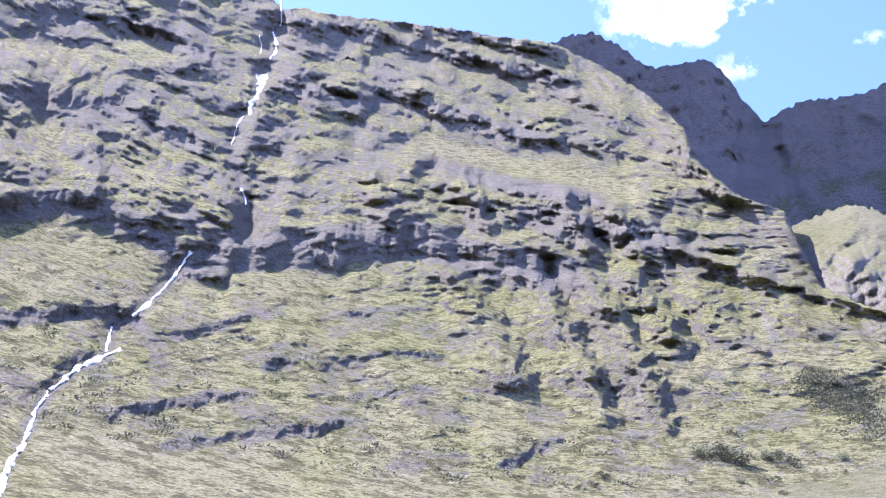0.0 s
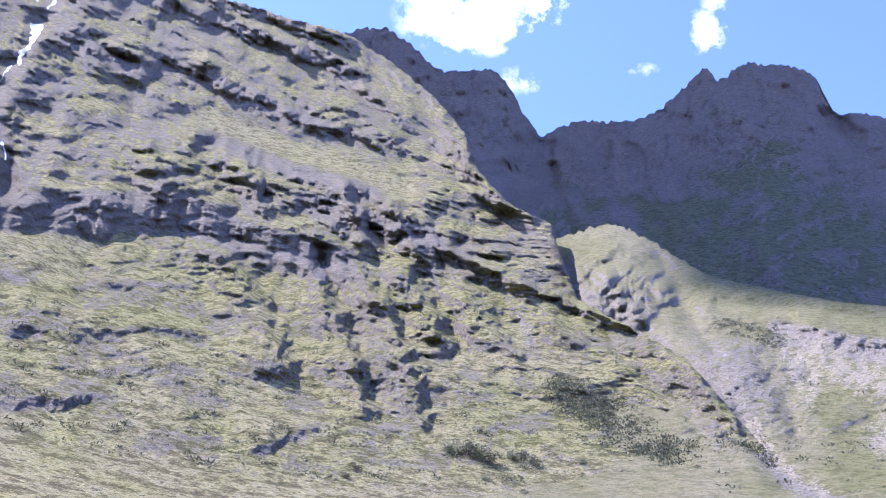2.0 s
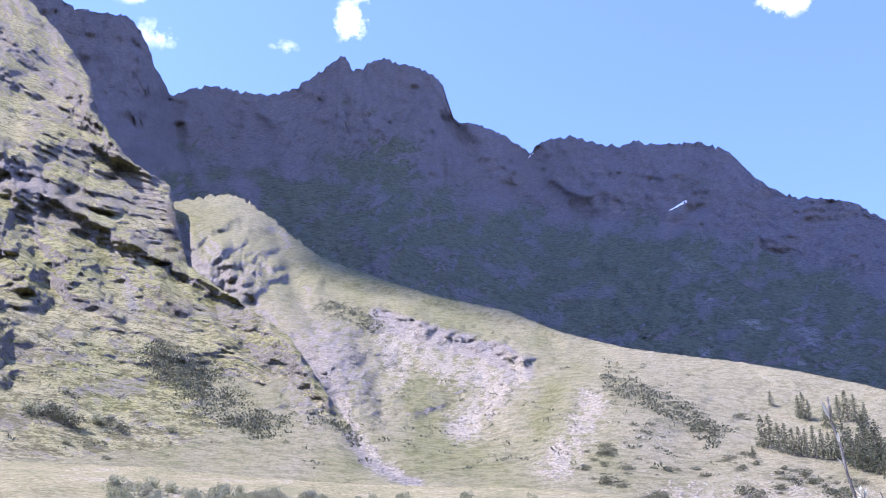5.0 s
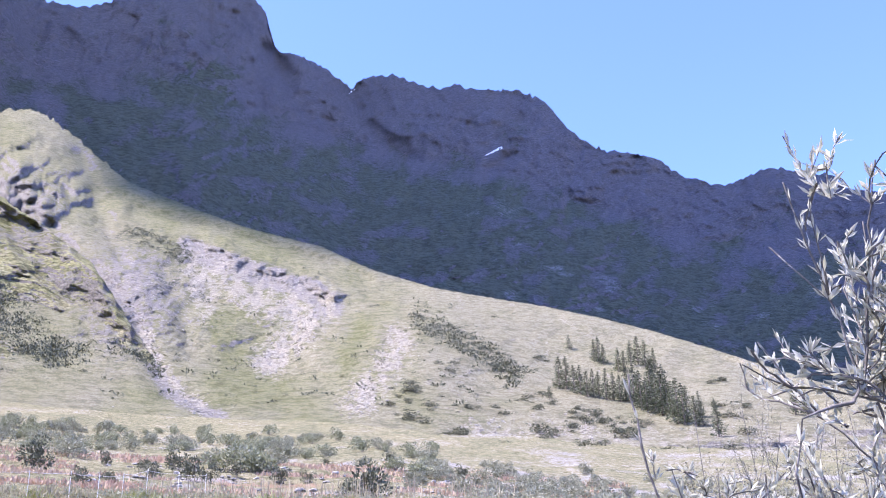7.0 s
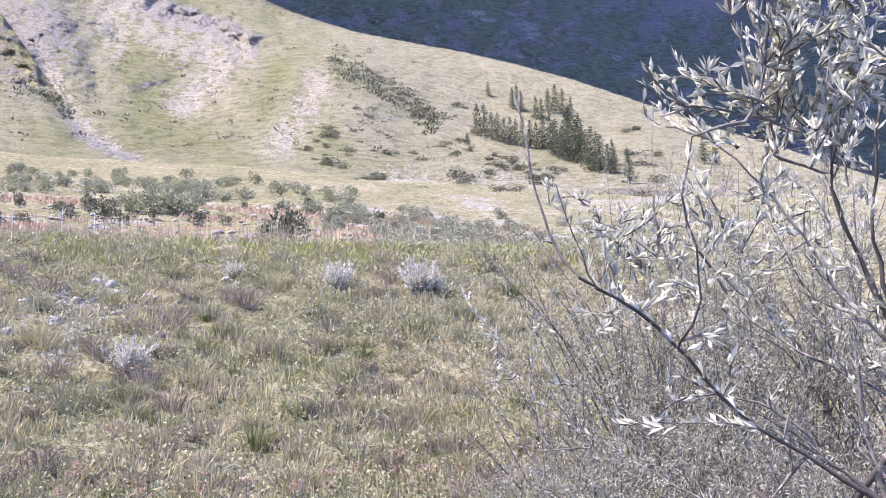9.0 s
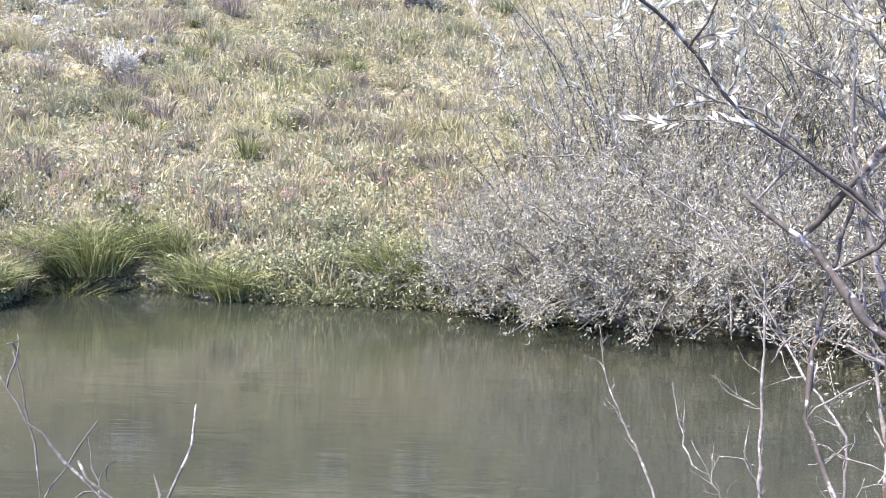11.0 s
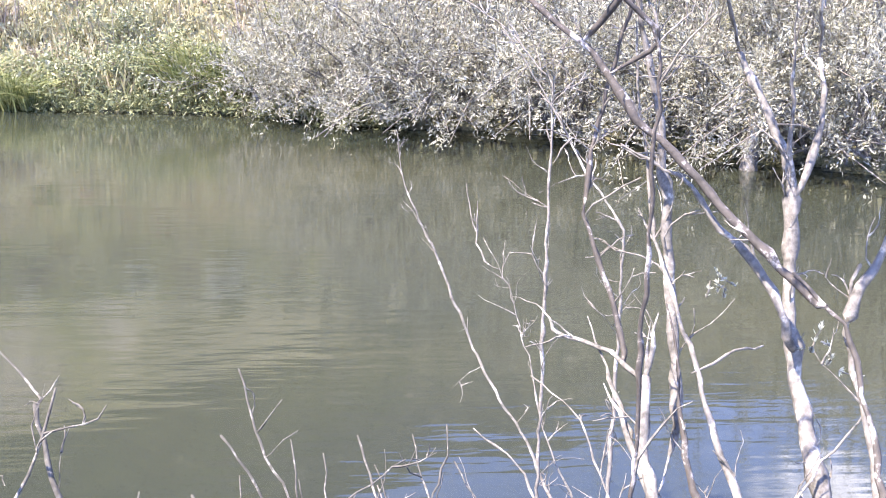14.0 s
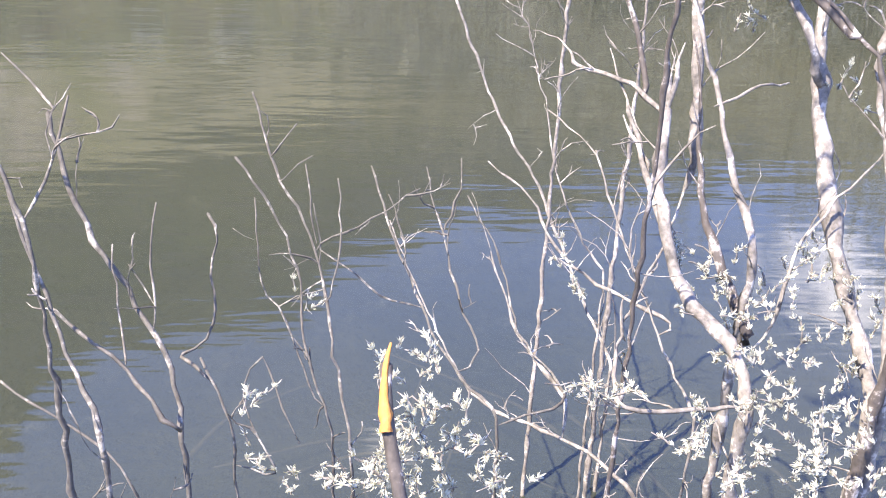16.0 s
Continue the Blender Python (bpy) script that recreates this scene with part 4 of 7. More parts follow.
def ribbon_on(name, far, line, width, seed, mat, label, category):
    """A strand of water over the rock, full in the middle, along directions on a mountainside."""
    rng = np.random.RandomState(seed)
    A, E = np.array(line).T
    d = np.concatenate([[0], np.cumsum(np.hypot(np.diff(A), np.diff(E)))])
    t = np.linspace(0, d[-1], max(6, int(d[-1] / 0.05)))
    az, el = np.interp(t, d, A) + 0.07 * rough(t * 2.6, t * 0, 3, seed), np.interp(t, d, E)
    ta, te = np.gradient(az), np.gradient(el)
    na, ne = te / np.hypot(ta, te), -ta / np.hypot(ta, te)
    w = width * (0.35 + 1.7 * np.abs(rough(t * 1.1, t * 0 + 3, 3, seed + 1))) * (0.7 + 0.5 * rng.rand(len(t)))
    rows = []
    for k, lift in ((-1, 0.0), (-0.5, 1.0), (0, 1.5), (0.5, 1.0), (1, 0.0)):
        a, e = az + na * w * k, el + ne * w * k
        r = far(a[None], e[None])[0]
        r = np.minimum(r, far(az[None], el[None])[0]) - 0.4 - lift
        q = np.radians(a)
        rows.append(np.stack([r * np.sin(q), r * np.cos(q), EYE + r * np.tan(np.radians(e))], 1))
    V = np.stack(rows)
    ob = grid_mesh(name, V[..., 0], V[..., 1], V[..., 2], np.zeros((*V.shape[:2], 4)), mat)
    return tagged(ob, label, category, kind="structure")


FOAM = foam_material("white_water", (0.5, 0.52, 0.55), (0.85, 0.86, 0.88), 0.5)
ribbon_on("waterfall", slope_far, [(-14.55, 39.77), (-14.35, 38.98), (-14.15, 38.21)], 0.085, 301, FOAM, "white waterfall pouring from the rim of the mountainside", "waterfall")
ribbon_on("waterfall_cascade", slope_far, [(-14.59, 37.83), (-14.28, 37.35), (-14.21, 36.91), (-14.47, 36.41)], 0.10, 302, FOAM, "white cascades stepping down a rock gully", "waterfall")
ribbon_on("waterfall_strand", slope_far, [(-15.46, 37.52), (-15.23, 37.08), (-15.15, 36.58)], 0.05, 309, FOAM, "thin side strand of the waterfall in its gully", "waterfall")
ribbon_on("waterfall_chute", slope_far, [(-14.81, 35.53), (-14.72, 35.00), (-14.81, 34.31), (-15.16, 33.94), (-15.08, 33.32)], 0.15, 310, FOAM, "broad white chute of the waterfall over a rock step", "waterfall")
ribbon_on("waterfall_drop", slope_far, [(-15.37, 33.17), (-15.68, 32.69), (-15.74, 32.06), (-15.75, 31.51)], 0.05, 303, FOAM, "thin waterfall against a wet rock wall", "waterfall")
ribbon_on("waterfall_spray", slope_far, [(-14.74, 29.42), (-14.43, 29.08), (-14.22, 28.59)], 0.06, 311, FOAM, "lower white thread of the waterfall on the rock wall", "waterfall")
ribbon_on("stream_upper", slope_far, [(-16.80, 25.57), (-17.13, 24.74), (-17.61, 23.74), (-18.43, 22.51), (-19.16, 21.62)], 0.085, 304, FOAM, "white mountain stream in a gully", "stream")
ribbon_on("stream_step", slope_far, [(-20.12, 20.89), (-20.14, 20.23), (-20.09, 19.58)], 0.06, 305, FOAM, "small white fall in the stream", "stream")
ribbon_on("stream_lower", slope_far, [(-19.34, 19.85), (-20.25, 19.26), (-21.26, 18.53), (-21.92, 17.66), (-22.46, 16.97), (-22.79, 16.05), (-22.91, 15.16), (-22.98, 14.16), (-23.32, 13.39), (-23.46, 12.40), (-23.50, 11.57)], 0.12, 306, FOAM, "white mountain stream foaming down the slope", "stream")
SNOW = foam_material("old_snow", (0.70, 0.72, 0.76), (0.86, 0.87, 0.90), 0.05)
ribbon_on("snow_patch", ridge_far, [(49.35, 29.05), (49.9, 29.25), (50.4, 29.45)], 0.06, 307, SNOW, "small patch of old snow under the ridge", "snow")
ribbon_on("snow_notch", ridge_far, [(40.85, 32.45), (41.05, 32.6), (41.2, 32.7)], 0.07, 308, SNOW, "snow remnant in a notch of the ridge", "snow")


# ---------------------------------------------------------------- building blocks for plants and small things
def soup(name, verts, faces, mat, smooth=False):
    """A mesh from arrays of places and of triangles or quads."""
    verts, faces = np.asarray(verts, np.float32), np.asarray(faces, np.int32)
    me = bpy.data.meshes.new(name)
    n = faces.shape[1]
    me.vertices.add(len(verts))
    me.vertices.foreach_set("co", verts.ravel())
    me.loops.add(faces.size)
    me.loops.foreach_set("vertex_index", faces.ravel())
    me.polygons.add(len(faces))
    me.polygons.foreach_set("loop_start", np.arange(0, faces.size, n, dtype=np.int32))
    me.polygons.foreach_set("use_smooth", np.full(len(faces), smooth))
    me.update(calc_edges=True)
    me.materials.append(mat)
    return me


def joined(pieces):
    """Several (verts, faces) as one."""
    vs, fs, n = [], [], 0
    for v, f in pieces:
        vs.append(np.asarray(v, float))
        fs.append(np.asarray(f, int) + n)
        n += len(vs[-1])
    return np.concatenate(vs), np.concatenate(fs)


def thing(name, at=(0, 0, 0), label="", category="", group=""):
    ob = new(name)
    ob.empty_display_size = 0.2
    ob.location = at
    return tagged(ob, label, category, group)


def part(name, me, parent, label=""):
    ob = new(name, me)
    ob.parent = parent
    return tagged(ob, label)


def part_at(name, me, parent, label=""):
    """A part whose mesh is given in the world's place."""
    ob = part(name, me, parent, label)
    ob.matrix_parent_inverse = Matrix.Translation(parent.location).inverted()
    return ob


RNG = np.random.RandomState(11)


def unit(v):
    return v / (np.linalg.norm(v, axis=-1, keepdims=True) + 1e-9)


def leaves(centres, along, length, width, rng, fold=0.0):
    """Lance-shaped leaves: one quad each, from its base, along its way."""
    n = len(centres)
    along = unit(along)
    other = unit(rng.normal(size=(n, 3)))
    side = unit(np.cross(along, other))
    length, width = np.broadcast_to(length, n)[:, None], np.broadcast_to(width, n)[:, None]
    mid = centres + along * length * 0.5
    v = np.stack([centres, mid + side * width / 2, centres + along * length, mid - side * width / 2], 1).reshape(-1, 3)
    f = np.arange(4 * n).reshape(n, 4)
    return v, f


def folded_leaves(centres, along, length, width, rng):
    """Lance-shaped leaves folded along the midrib: two halves each."""
    n = len(centres)
    along = unit(along)
    side = unit(np.cross(along, unit(rng.normal(size=(n, 3)))))
    up = np.cross(side, along)
    length, width = length[:, None], width[:, None]
    droop = up * length * rng.uniform(-0.12, 0.12, (n, 1))
    mid = centres + along * length * 0.5 + droop
    tip = centres + along * length
    v = np.stack([centres, mid - up * width * 0.22, tip, centres + along * length * 0.55 + droop + side * width / 2, centres + along * length * 0.55 + droop - side * width / 2], 1).reshape(-1, 3)
    i = 5 * np.arange(n)[:, None]
    return v, np.concatenate([i + np.array([[0, 3, 2, 1]]), i + np.array([[0, 1, 2, 4]])])


def blades(bases, along, length, width, rng, bend=0.35):
    """Grass blades: a bent strip of one quad and a tip."""
    n = len(bases)
    along = unit(along)
    side = unit(np.cross(along, unit(rng.normal(size=(n, 3)))))
    length, width = np.broadcast_to(length, n)[:, None], np.broadcast_to(width, n)[:, None]
    out = along.copy()
    out[:, 2] = 0
    mid = bases + along * length * 0.55
    tip = mid + unit(along + unit(out) * bend - np.array([0, 0, bend * 0.5])) * length * 0.5
    v = np.stack([bases - side * width / 2, bases + side * width / 2, mid + side * width * 0.35, mid - side * width * 0.35, tip, tip + side * width * 0.05], 1).reshape(-1, 3)
    i = 6 * np.arange(n)[:, None]
    f = np.concatenate([i + np.array([[0, 1, 2, 3]]), i + np.array([[3, 2, 5, 4]])])
    return v, f


def tube(points, radii, sides=6, wobble=0.0, rng=None):
    """A tapered tube along points; its ends closed to a point."""
    P = np.asarray(points, float)
    n = len(P)
    T = unit(np.gradient(P, axis=0))
    ref = np.array([0.3, 0.2, 1.0]) if abs(T[0][2]) < 0.8 else np.array([1.0, 0.3, 0.1])
    A = unit(np.cross(T, ref))
    B = np.cross(T, A)
    ang = np.linspace(0, 2 * np.pi, sides, endpoint=False)
    r = np.broadcast_to(radii, n)[:, None, None]
    if wobble and rng is not None:
        r = r * (1 + wobble * rng.uniform(-1, 1, (n, sides, 1)))
    ring = P[:, None] + r * (np.cos(ang)[None, :, None] * A[:, None] + np.sin(ang)[None, :, None] * B[:, None])
    v = ring.reshape(-1, 3)
    idx = np.arange(n * sides).reshape(n, sides)
    nx = np.roll(idx, -1, 1)
    f = np.stack([idx[:-1], nx[:-1], nx[1:], idx[1:]], -1).reshape(-1, 4)
    v = np.concatenate([v, P[-1:] + T[-1:] * np.broadcast_to(radii, n)[-1]])
    tip = np.stack([idx[-1], nx[-1], np.full(sides, len(v) - 1), np.full(sides, len(v) - 1)], -1)
    return v, np.concatenate([f, tip])


def fill(points, step):
    """Points along a line of points, smoothed, about step apart."""
    P = np.asarray(points, float)
    d = np.concatenate([[0], np.cumsum(np.linalg.norm(np.diff(P, axis=0), axis=1))])
    n = max(3, int(d[-1] / step) + 1)
    t = np.linspace(0, d[-1], n)
    Q = np.stack([np.interp(t, d, P[:, i]) for i in range(3)], 1)
    if n > 4:
        Q[1:-1] = 0.25 * Q[:-2] + 0.5 * Q[1:-1] + 0.25 * Q[2:]
    return Q


def leaf_material(name, stops, translucent=0.25, patch=0.0, roughness=0.6):
    """Foliage whose pieces each take a tone of their own; stops: dark to light."""
    m, nt, bsdf = material(name)
    geo = nt.nodes.new("ShaderNodeNewGeometry")
    info = nt.nodes.new("ShaderNodeObjectInfo")
    fac = calc(nt, "ADD", calc(nt, "MULTIPLY", geo.outputs["Random Per Island"], 0.75), calc(nt, "MULTIPLY", info.outputs["Random"], 0.25))
    if patch:
        broad = link_noise(nt, geo.outputs["Position"], patch, 3, 0.6)
        fac = calc(nt, "ADD", calc(nt, "MULTIPLY", fac, 0.5), calc(nt, "MULTIPLY", calc(nt, "SUBTRACT", broad, 0.2), 0.85), clamp=True)
    n = len(stops)
    colour = ramp(nt, fac, [(i / (n - 1), c) for i, c in enumerate(stops)])
    nt.links.new(colour, bsdf.inputs["Base Color"])
    bsdf.inputs["Roughness"].default_value = roughness
    bsdf.inputs["Specular IOR Level"].default_value = 0.3
    if translucent:
        out = nt.nodes["Material Output"]
        tr = nt.nodes.new("ShaderNodeBsdfTranslucent")
        nt.links.new(colour, tr.inputs["Color"])
        mix = nt.nodes.new("ShaderNodeMixShader")
        mix.inputs["Fac"].default_value = translucent
        nt.links.new(bsdf.outputs[0], mix.inputs[1])
        nt.links.new(tr.outputs[0], mix.inputs[2])
        nt.links.new(mix.outputs[0], out.inputs["Surface"])
    return m


def bark_material(name, dark, light, scale=40.0, blotch=None):
    m, nt, bsdf = material(name)
    coord = nt.nodes.new("ShaderNodeNewGeometry")
    a = link_noise(nt, coord.outputs["Position"], scale, 5, 0.65)
    b = link_noise(nt, coord.outputs["Position"], scale * 0.22, 3, 0.6)
    colour = ramp(nt, calc(nt, "ADD", calc(nt, "MULTIPLY", a, 0.5), calc(nt, "MULTIPLY", b, 0.5)), [(0.36, dark), (0.62, light)])
    if blotch:
        spots = ramp(nt, calc(nt, "ADD", calc(nt, "MULTIPLY", a, 0.4), calc(nt, "MULTIPLY", b, 0.6)), [(0.55, (0, 0, 0)), (0.60, (1, 1, 1))])
        colour = blend(nt, spots, colour, blotch)
    nt.links.new(colour, bsdf.inputs["Base Color"])
    bsdf.inputs["Roughness"].default_value = 0.85
    bump(nt, bsdf, a, 0.5, 0.004)
    return m


NEEDLES = leaf_material("conifer_needles", [(0.042, 0.052, 0.03), (0.09, 0.105, 0.062), (0.155, 0.168, 0.105)], 0.2)
BARK = bark_material("conifer_bark", (0.07, 0.055, 0.045), (0.2, 0.17, 0.14), 6)
JUNIPER = leaf_material("juniper_leaf", [(0.05, 0.055, 0.035), (0.10, 0.107, 0.066), (0.17, 0.172, 0.115)], 0.1)
SHRUB = leaf_material("shrub_leaf", [(0.13, 0.145, 0.085), (0.23, 0.245, 0.155), (0.33, 0.34, 0.235)], 0.3)
GREYSHRUB = leaf_material("grey_shrub_leaf", [(0.14, 0.147, 0.10), (0.25, 0.255, 0.18), (0.36, 0.362, 0.275)], 0.25)
TWIG = bark_material("shrub_twig", (0.10, 0.085, 0.07), (0.27, 0.24, 0.21), 12)


# ---- conifers on the hill
def conifer_meshes(seed, height=1.0):
    rng = np.random.RandomState(seed)
    trunk = soup("trunk", *tube([(0, 0, -0.06), (0.004, 0, 0.3), (0, 0.004, 0.7), (0, 0, 0.98)], [0.022, 0.017, 0.009, 0.002], 6), BARK)
    pieces = []
    lean = rng.uniform(0.9, 1.15)
    for z in np.linspace(0.13, 0.97, 15):
        reach = 0.25 * lean * (1 - z) ** 0.75 * rng.uniform(0.75, 1.15) + 0.012
        n = int(7 + 5 * (1 - z))
        for a in np.linspace(0, 2 * np.pi, n, endpoint=False) + rng.uniform(0, 6):
            if rng.rand() < 0.12:
                continue
            L = reach * rng.uniform(0.6, 1.2)
            d = np.array([np.cos(a), np.sin(a), -0.28 * rng.uniform(0.2, 1.6)])
            base = np.array([0, 0, z])
            m = 9
            t = rng.uniform(0.1, 1, m)
            c = base + d * L * t[:, None] + rng.normal(0, 0.006, (m, 3))
            way = d + rng.normal(0, 0.55, (m, 3))
            pieces.append(leaves(c - unit(way) * 0.012, way, rng.uniform(0.03, 0.05, m) * (0.5 + reach * 2.6), 0.022, rng))
    return trunk, soup("crown", *joined(pieces), NEEDLES)


def plant(name, meshes, at, size, turn, label, category, group, squash=1.0):
    ob = thing(name, at, label, category, group)
    ob.rotation_euler = (0, 0, turn)
    ob.scale = (size * squash, size * squash, size)
    for nm, me in meshes:
        part(nm, me, ob)
    return ob


def on_sheet(far, az, el):
    """The place on a mountainside in the direction az, el."""
    r = float(far(np.array([[az]], float), np.array([[el]], float))[0, 0])
    return spot(az, el, r), r


def plant_conifers():
    kinds = [conifer_meshes(s) for s in (21, 22, 23, 24, 25)]
    rng = np.random.RandomState(5)
    # azimuth, elevation of the foot, height in degrees
    trees = [(53.65, 18.35, 0.72), (55.0, 17.6, 1.05), (55.5, 17.4, 0.95), (55.25, 17.5, 1.25), (57.0, 17.2, 1.2), (57.4, 17.25, 1.35), (57.8, 17.1, 1.25), (56.3, 16.95, 1.1), (56.6, 16.9, 1.0), (58.25, 16.75, 1.15), (58.1, 16.6, 0.9)]
    row = [(52.95, 16.25, 1.5), (53.35, 16.2, 1.55), (53.75, 16.0, 1.3), (54.1, 15.9, 1.35), (54.45, 15.75, 1.2), (54.8, 15.7, 1.3), (55.1, 15.6, 1.25), (55.5, 15.5, 1.45), (55.9, 15.45, 1.3), (56.25, 15.35, 1.25), (56.6, 15.4, 1.5), (57.0, 15.3, 1.7), (57.25, 15.0, 1.5)]
    grove = [(57.35, 14.85, 1.8), (57.65, 14.7, 1.6), (57.9, 14.95, 1.9), (58.15, 14.65, 1.75), (58.45, 14.5, 2.0), (58.75, 14.45, 1.7), (59.0, 14.15, 1.8), (59.25, 14.0, 2.05), (59.55, 13.9, 1.9), (59.75, 14.2, 1.5), (60.15, 13.8, 1.35), (60.5, 13.75, 1.1), (61.25, 13.15, 1.4), (61.2, 14.3, 0.75), (60.4, 14.2, 1.2), (58.0, 15.5, 1.7), (58.6, 15.2, 1.7)]
    for az, el, h in trees + row + grove + [(65.3, 13.9, 1.3), (65.9, 13.8, 1.1), (52.35, 15.75, 0.6)]:
        p, r = on_sheet(hill_far, az, el)
        size = r * math.radians(h) * 1.3
        trunk, crown = kinds[rng.randint(5)]
        plant("conifer", (("trunk", trunk), ("crown", crown)), p - Vector((0, 0, 0.02 * size)), size, rng.uniform(0, 6.28), "dark green conifer on the dry grassy hillside", "tree", "conifers on the hill", rng.uniform(1.0, 1.3))


# ---- shrubs
def shrub_meshes(seed, n=420, leaf=0.09, mat=SHRUB, flat=0.75, stems=9, slim=0.32):
    """A shrub of about 1 m across: stems, and leaves gathered in lobes with gaps between them."""
    rng = np.random.RandomState(seed)
    lobes = rng.normal(0, 0.20, (11, 3))
    lobes[:, 2] = flat * (0.25 + np.abs(rng.normal(0, 0.24, 11)))
    wood = []
    for l in lobes[:stems]:
        foot = np.array([rng.normal(0, 0.05), rng.normal(0, 0.05), -0.05])
        wood.append(tube(fill([foot, foot * 0.3 + l * 0.5 + rng.normal(0, 0.03, 3), l * 1.1], 0.12), 0.007, 4))
    pick = rng.randint(len(lobes), size=n)
    off = unit(rng.normal(size=(n, 3))) * (rng.uniform(0.35, 1, n) ** 0.5)[:, None] * rng.uniform(0.13, 0.24, len(lobes))[pick][:, None]
    c = lobes[pick] + off * np.array([1, 1, 0.85])
    c[:, 2] = np.maximum(c[:, 2], 0.02)
    way = unit(off) + np.array([0, 0, 0.5]) + rng.normal(0, 0.6, (n, 3))
    return soup("stem", *joined(wood), TWIG), soup("crown", *leaves(c, way, rng.uniform(0.6, 1.3, n) * leaf, leaf * slim, rng), mat)


def scatter_shrubs(places, kinds, name, label, group, rng, squash=(0.9, 1.3)):
    for at, size in places:
        stem, crown = kinds[rng.randint(len(kinds))]
        plant(name, (("stem", stem), ("crown", crown)), at, size, rng.uniform(0, 6.28), label, "shrub", group, rng.uniform(*squash))


def plant_valley_shrubs():
    rng = np.random.RandomState(8)
    willow = [shrub_meshes(s, 560, 0.085, SHRUB, 0.8, 6, slim=0.6) for s in (31, 32, 33)] + [shrub_meshes(s, 560, 0.085, GREYSHRUB, 0.8, 6, slim=0.6) for s in (34, 35)]
    grey = [shrub_meshes(s, 560, 0.085, GREYSHRUB, 0.7, 6, slim=0.6) for s in (36, 37, 38)]
    dark = [shrub_meshes(s, 620, 0.10, JUNIPER, 0.95, slim=0.45) for s in (41, 42, 43)]
    low = [shrub_meshes(s, 260, 0.12, JUNIPER, 0.45, slim=0.45) for s in (44, 45, 46)]

    def valley(az, r):
        a = math.radians(az)
        x, y = r * math.sin(a), r * math.cos(a)
        return Vector((x, y, float(ground_at(x, y)) - 0.05))
    band = []
    for _ in range(150):
        az = rng.uniform(18, 47)
        r = rng.uniform(138, 185) - 1.2 * max(az - 36, 0) + rng.normal(0, 6)
        band.append((valley(az, r), rng.uniform(1.7, 3.3)))
    for _ in range(26):
        az = rng.uniform(14, 27)
        band.append((valley(az, rng.uniform(100, 150)), rng.uniform(2, 3.6)))
    for az, r, s in [(34.6, 112, 4), (35.3, 114, 4.2), (36.0, 112, 4.4), (36.7, 113, 3.8), (34.0, 116, 3.4), (37.2, 118, 3.0), (35.6, 120, 4.0)]:
        band.append((valley(az, r), s))
    scatter_shrubs(band, willow, "willow_shrub", "grey-green willow shrub in the valley scrub", "valley shrubs", rng)
    right = [(valley(a_, rng.uniform(96, 135) - 2.0 * (a_ - 45)), rng.uniform(1.2, 2.4)) for a_ in rng.uniform(44.5, 58, 64)] + [(valley(a_, rng.uniform(52, 150)), rng.uniform(1.0, 2.6)) for a_ in rng.uniform(48, 67, 70)]
    scatter_shrubs(right, grey, "grey_shrub", "pale grey-green shrub among pasture stones", "pasture shrubs", rng)
    single = [(42.2, 70, 4.0), (41.2, 82, 1.8), (32.0, 107, 2.9), (37.5, 97, 2.3), (40.0, 135, 1.6), (33.0, 96, 3.0), (28.5, 112, 2.0), (39.0, 96, 1.6), (35.2, 100, 1.6), (31.0, 98, 2.2), (25.0, 98, 3.8), (33.8, 95, 2.2), (28.7, 88, 1.4), (44.6, 108, 1.6), (47.4, 118, 1.9), (43.5, 140, 2.0), (27.4, 82, 1.8), (30.2, 106, 1.6)]
    scatter_shrubs([(valley(a, r), s) for a, r, s in single], dark, "dark_bush", "dense dark green bush on the dry pasture", "pasture bushes", rng, (0.85, 1.05))
    # junipers and low bushes over the hill
    hillside = []
    while len(hillside) < 165:
        az, el = rng.uniform(43, 63), rng.uniform(12.2, 18)
        if el > HILL_TOP(az) - 1.5 or rough(np.array(az * 0.5), np.array(el * 0.9), 2, 120) < -0.05 or (52.6 < az < 61 and el > 13.6 - 0.3 * (az - 60)):
            continue
        p, r = on_sheet(hill_far, az, el)
        hillside.append((p - Vector((0, 0, 0.2)), rng.uniform(0.9, 3.2)))
    for az, el in [(62.0, 11.6), (62.3, 11.5), (59.6, 12.0), (56.4, 13.5), (51.6, 14.0), (52.4, 13.8)]:
        p, r = on_sheet(hill_far, az, el)
        hillside.append((p - Vector((0, 0, 0.2)), 4.2))
    scatter_shrubs(hillside, low, "juniper_bush", "low dark juniper bush on the hillside", "hillside junipers", rng, (1.2, 1.9))
    # bushes at the foot of the mountainside
    foot = [(13.3, 17.25, 3.6), (13.8, 17.2, 3.4), (14.3, 17.05, 4.2), (14.9, 17.0, 4.0), (15.4, 16.8, 3.4), (16.6, 17.1, 3.2), (17.3, 17.0, 3.0), (18.0, 16.8, 2.6), (15.3, 15.9, 2.2), (17.5, 15.2, 1.6), (20.5, 17.0, 2.4), (26.8, 16.6, 2.2), (27.3, 16.5, 2.2), (26.4, 16.0, 1.6), (24.4, 15.9, 1.6), (8.0, 15.9, 2.0), (7.6, 15.5, 1.4)]
    spots = []
    for az, el, s in foot:
        p, r = on_sheet(slope_far, az, el)
        spots.append((p - Vector((0, 0, 0.3)), 1.5 * s))
    scatter_shrubs(spots, dark + willow[:1], "hazel_bush", "round green bush at the foot of the mountainside", "foot bushes", rng, (1.0, 1.4))


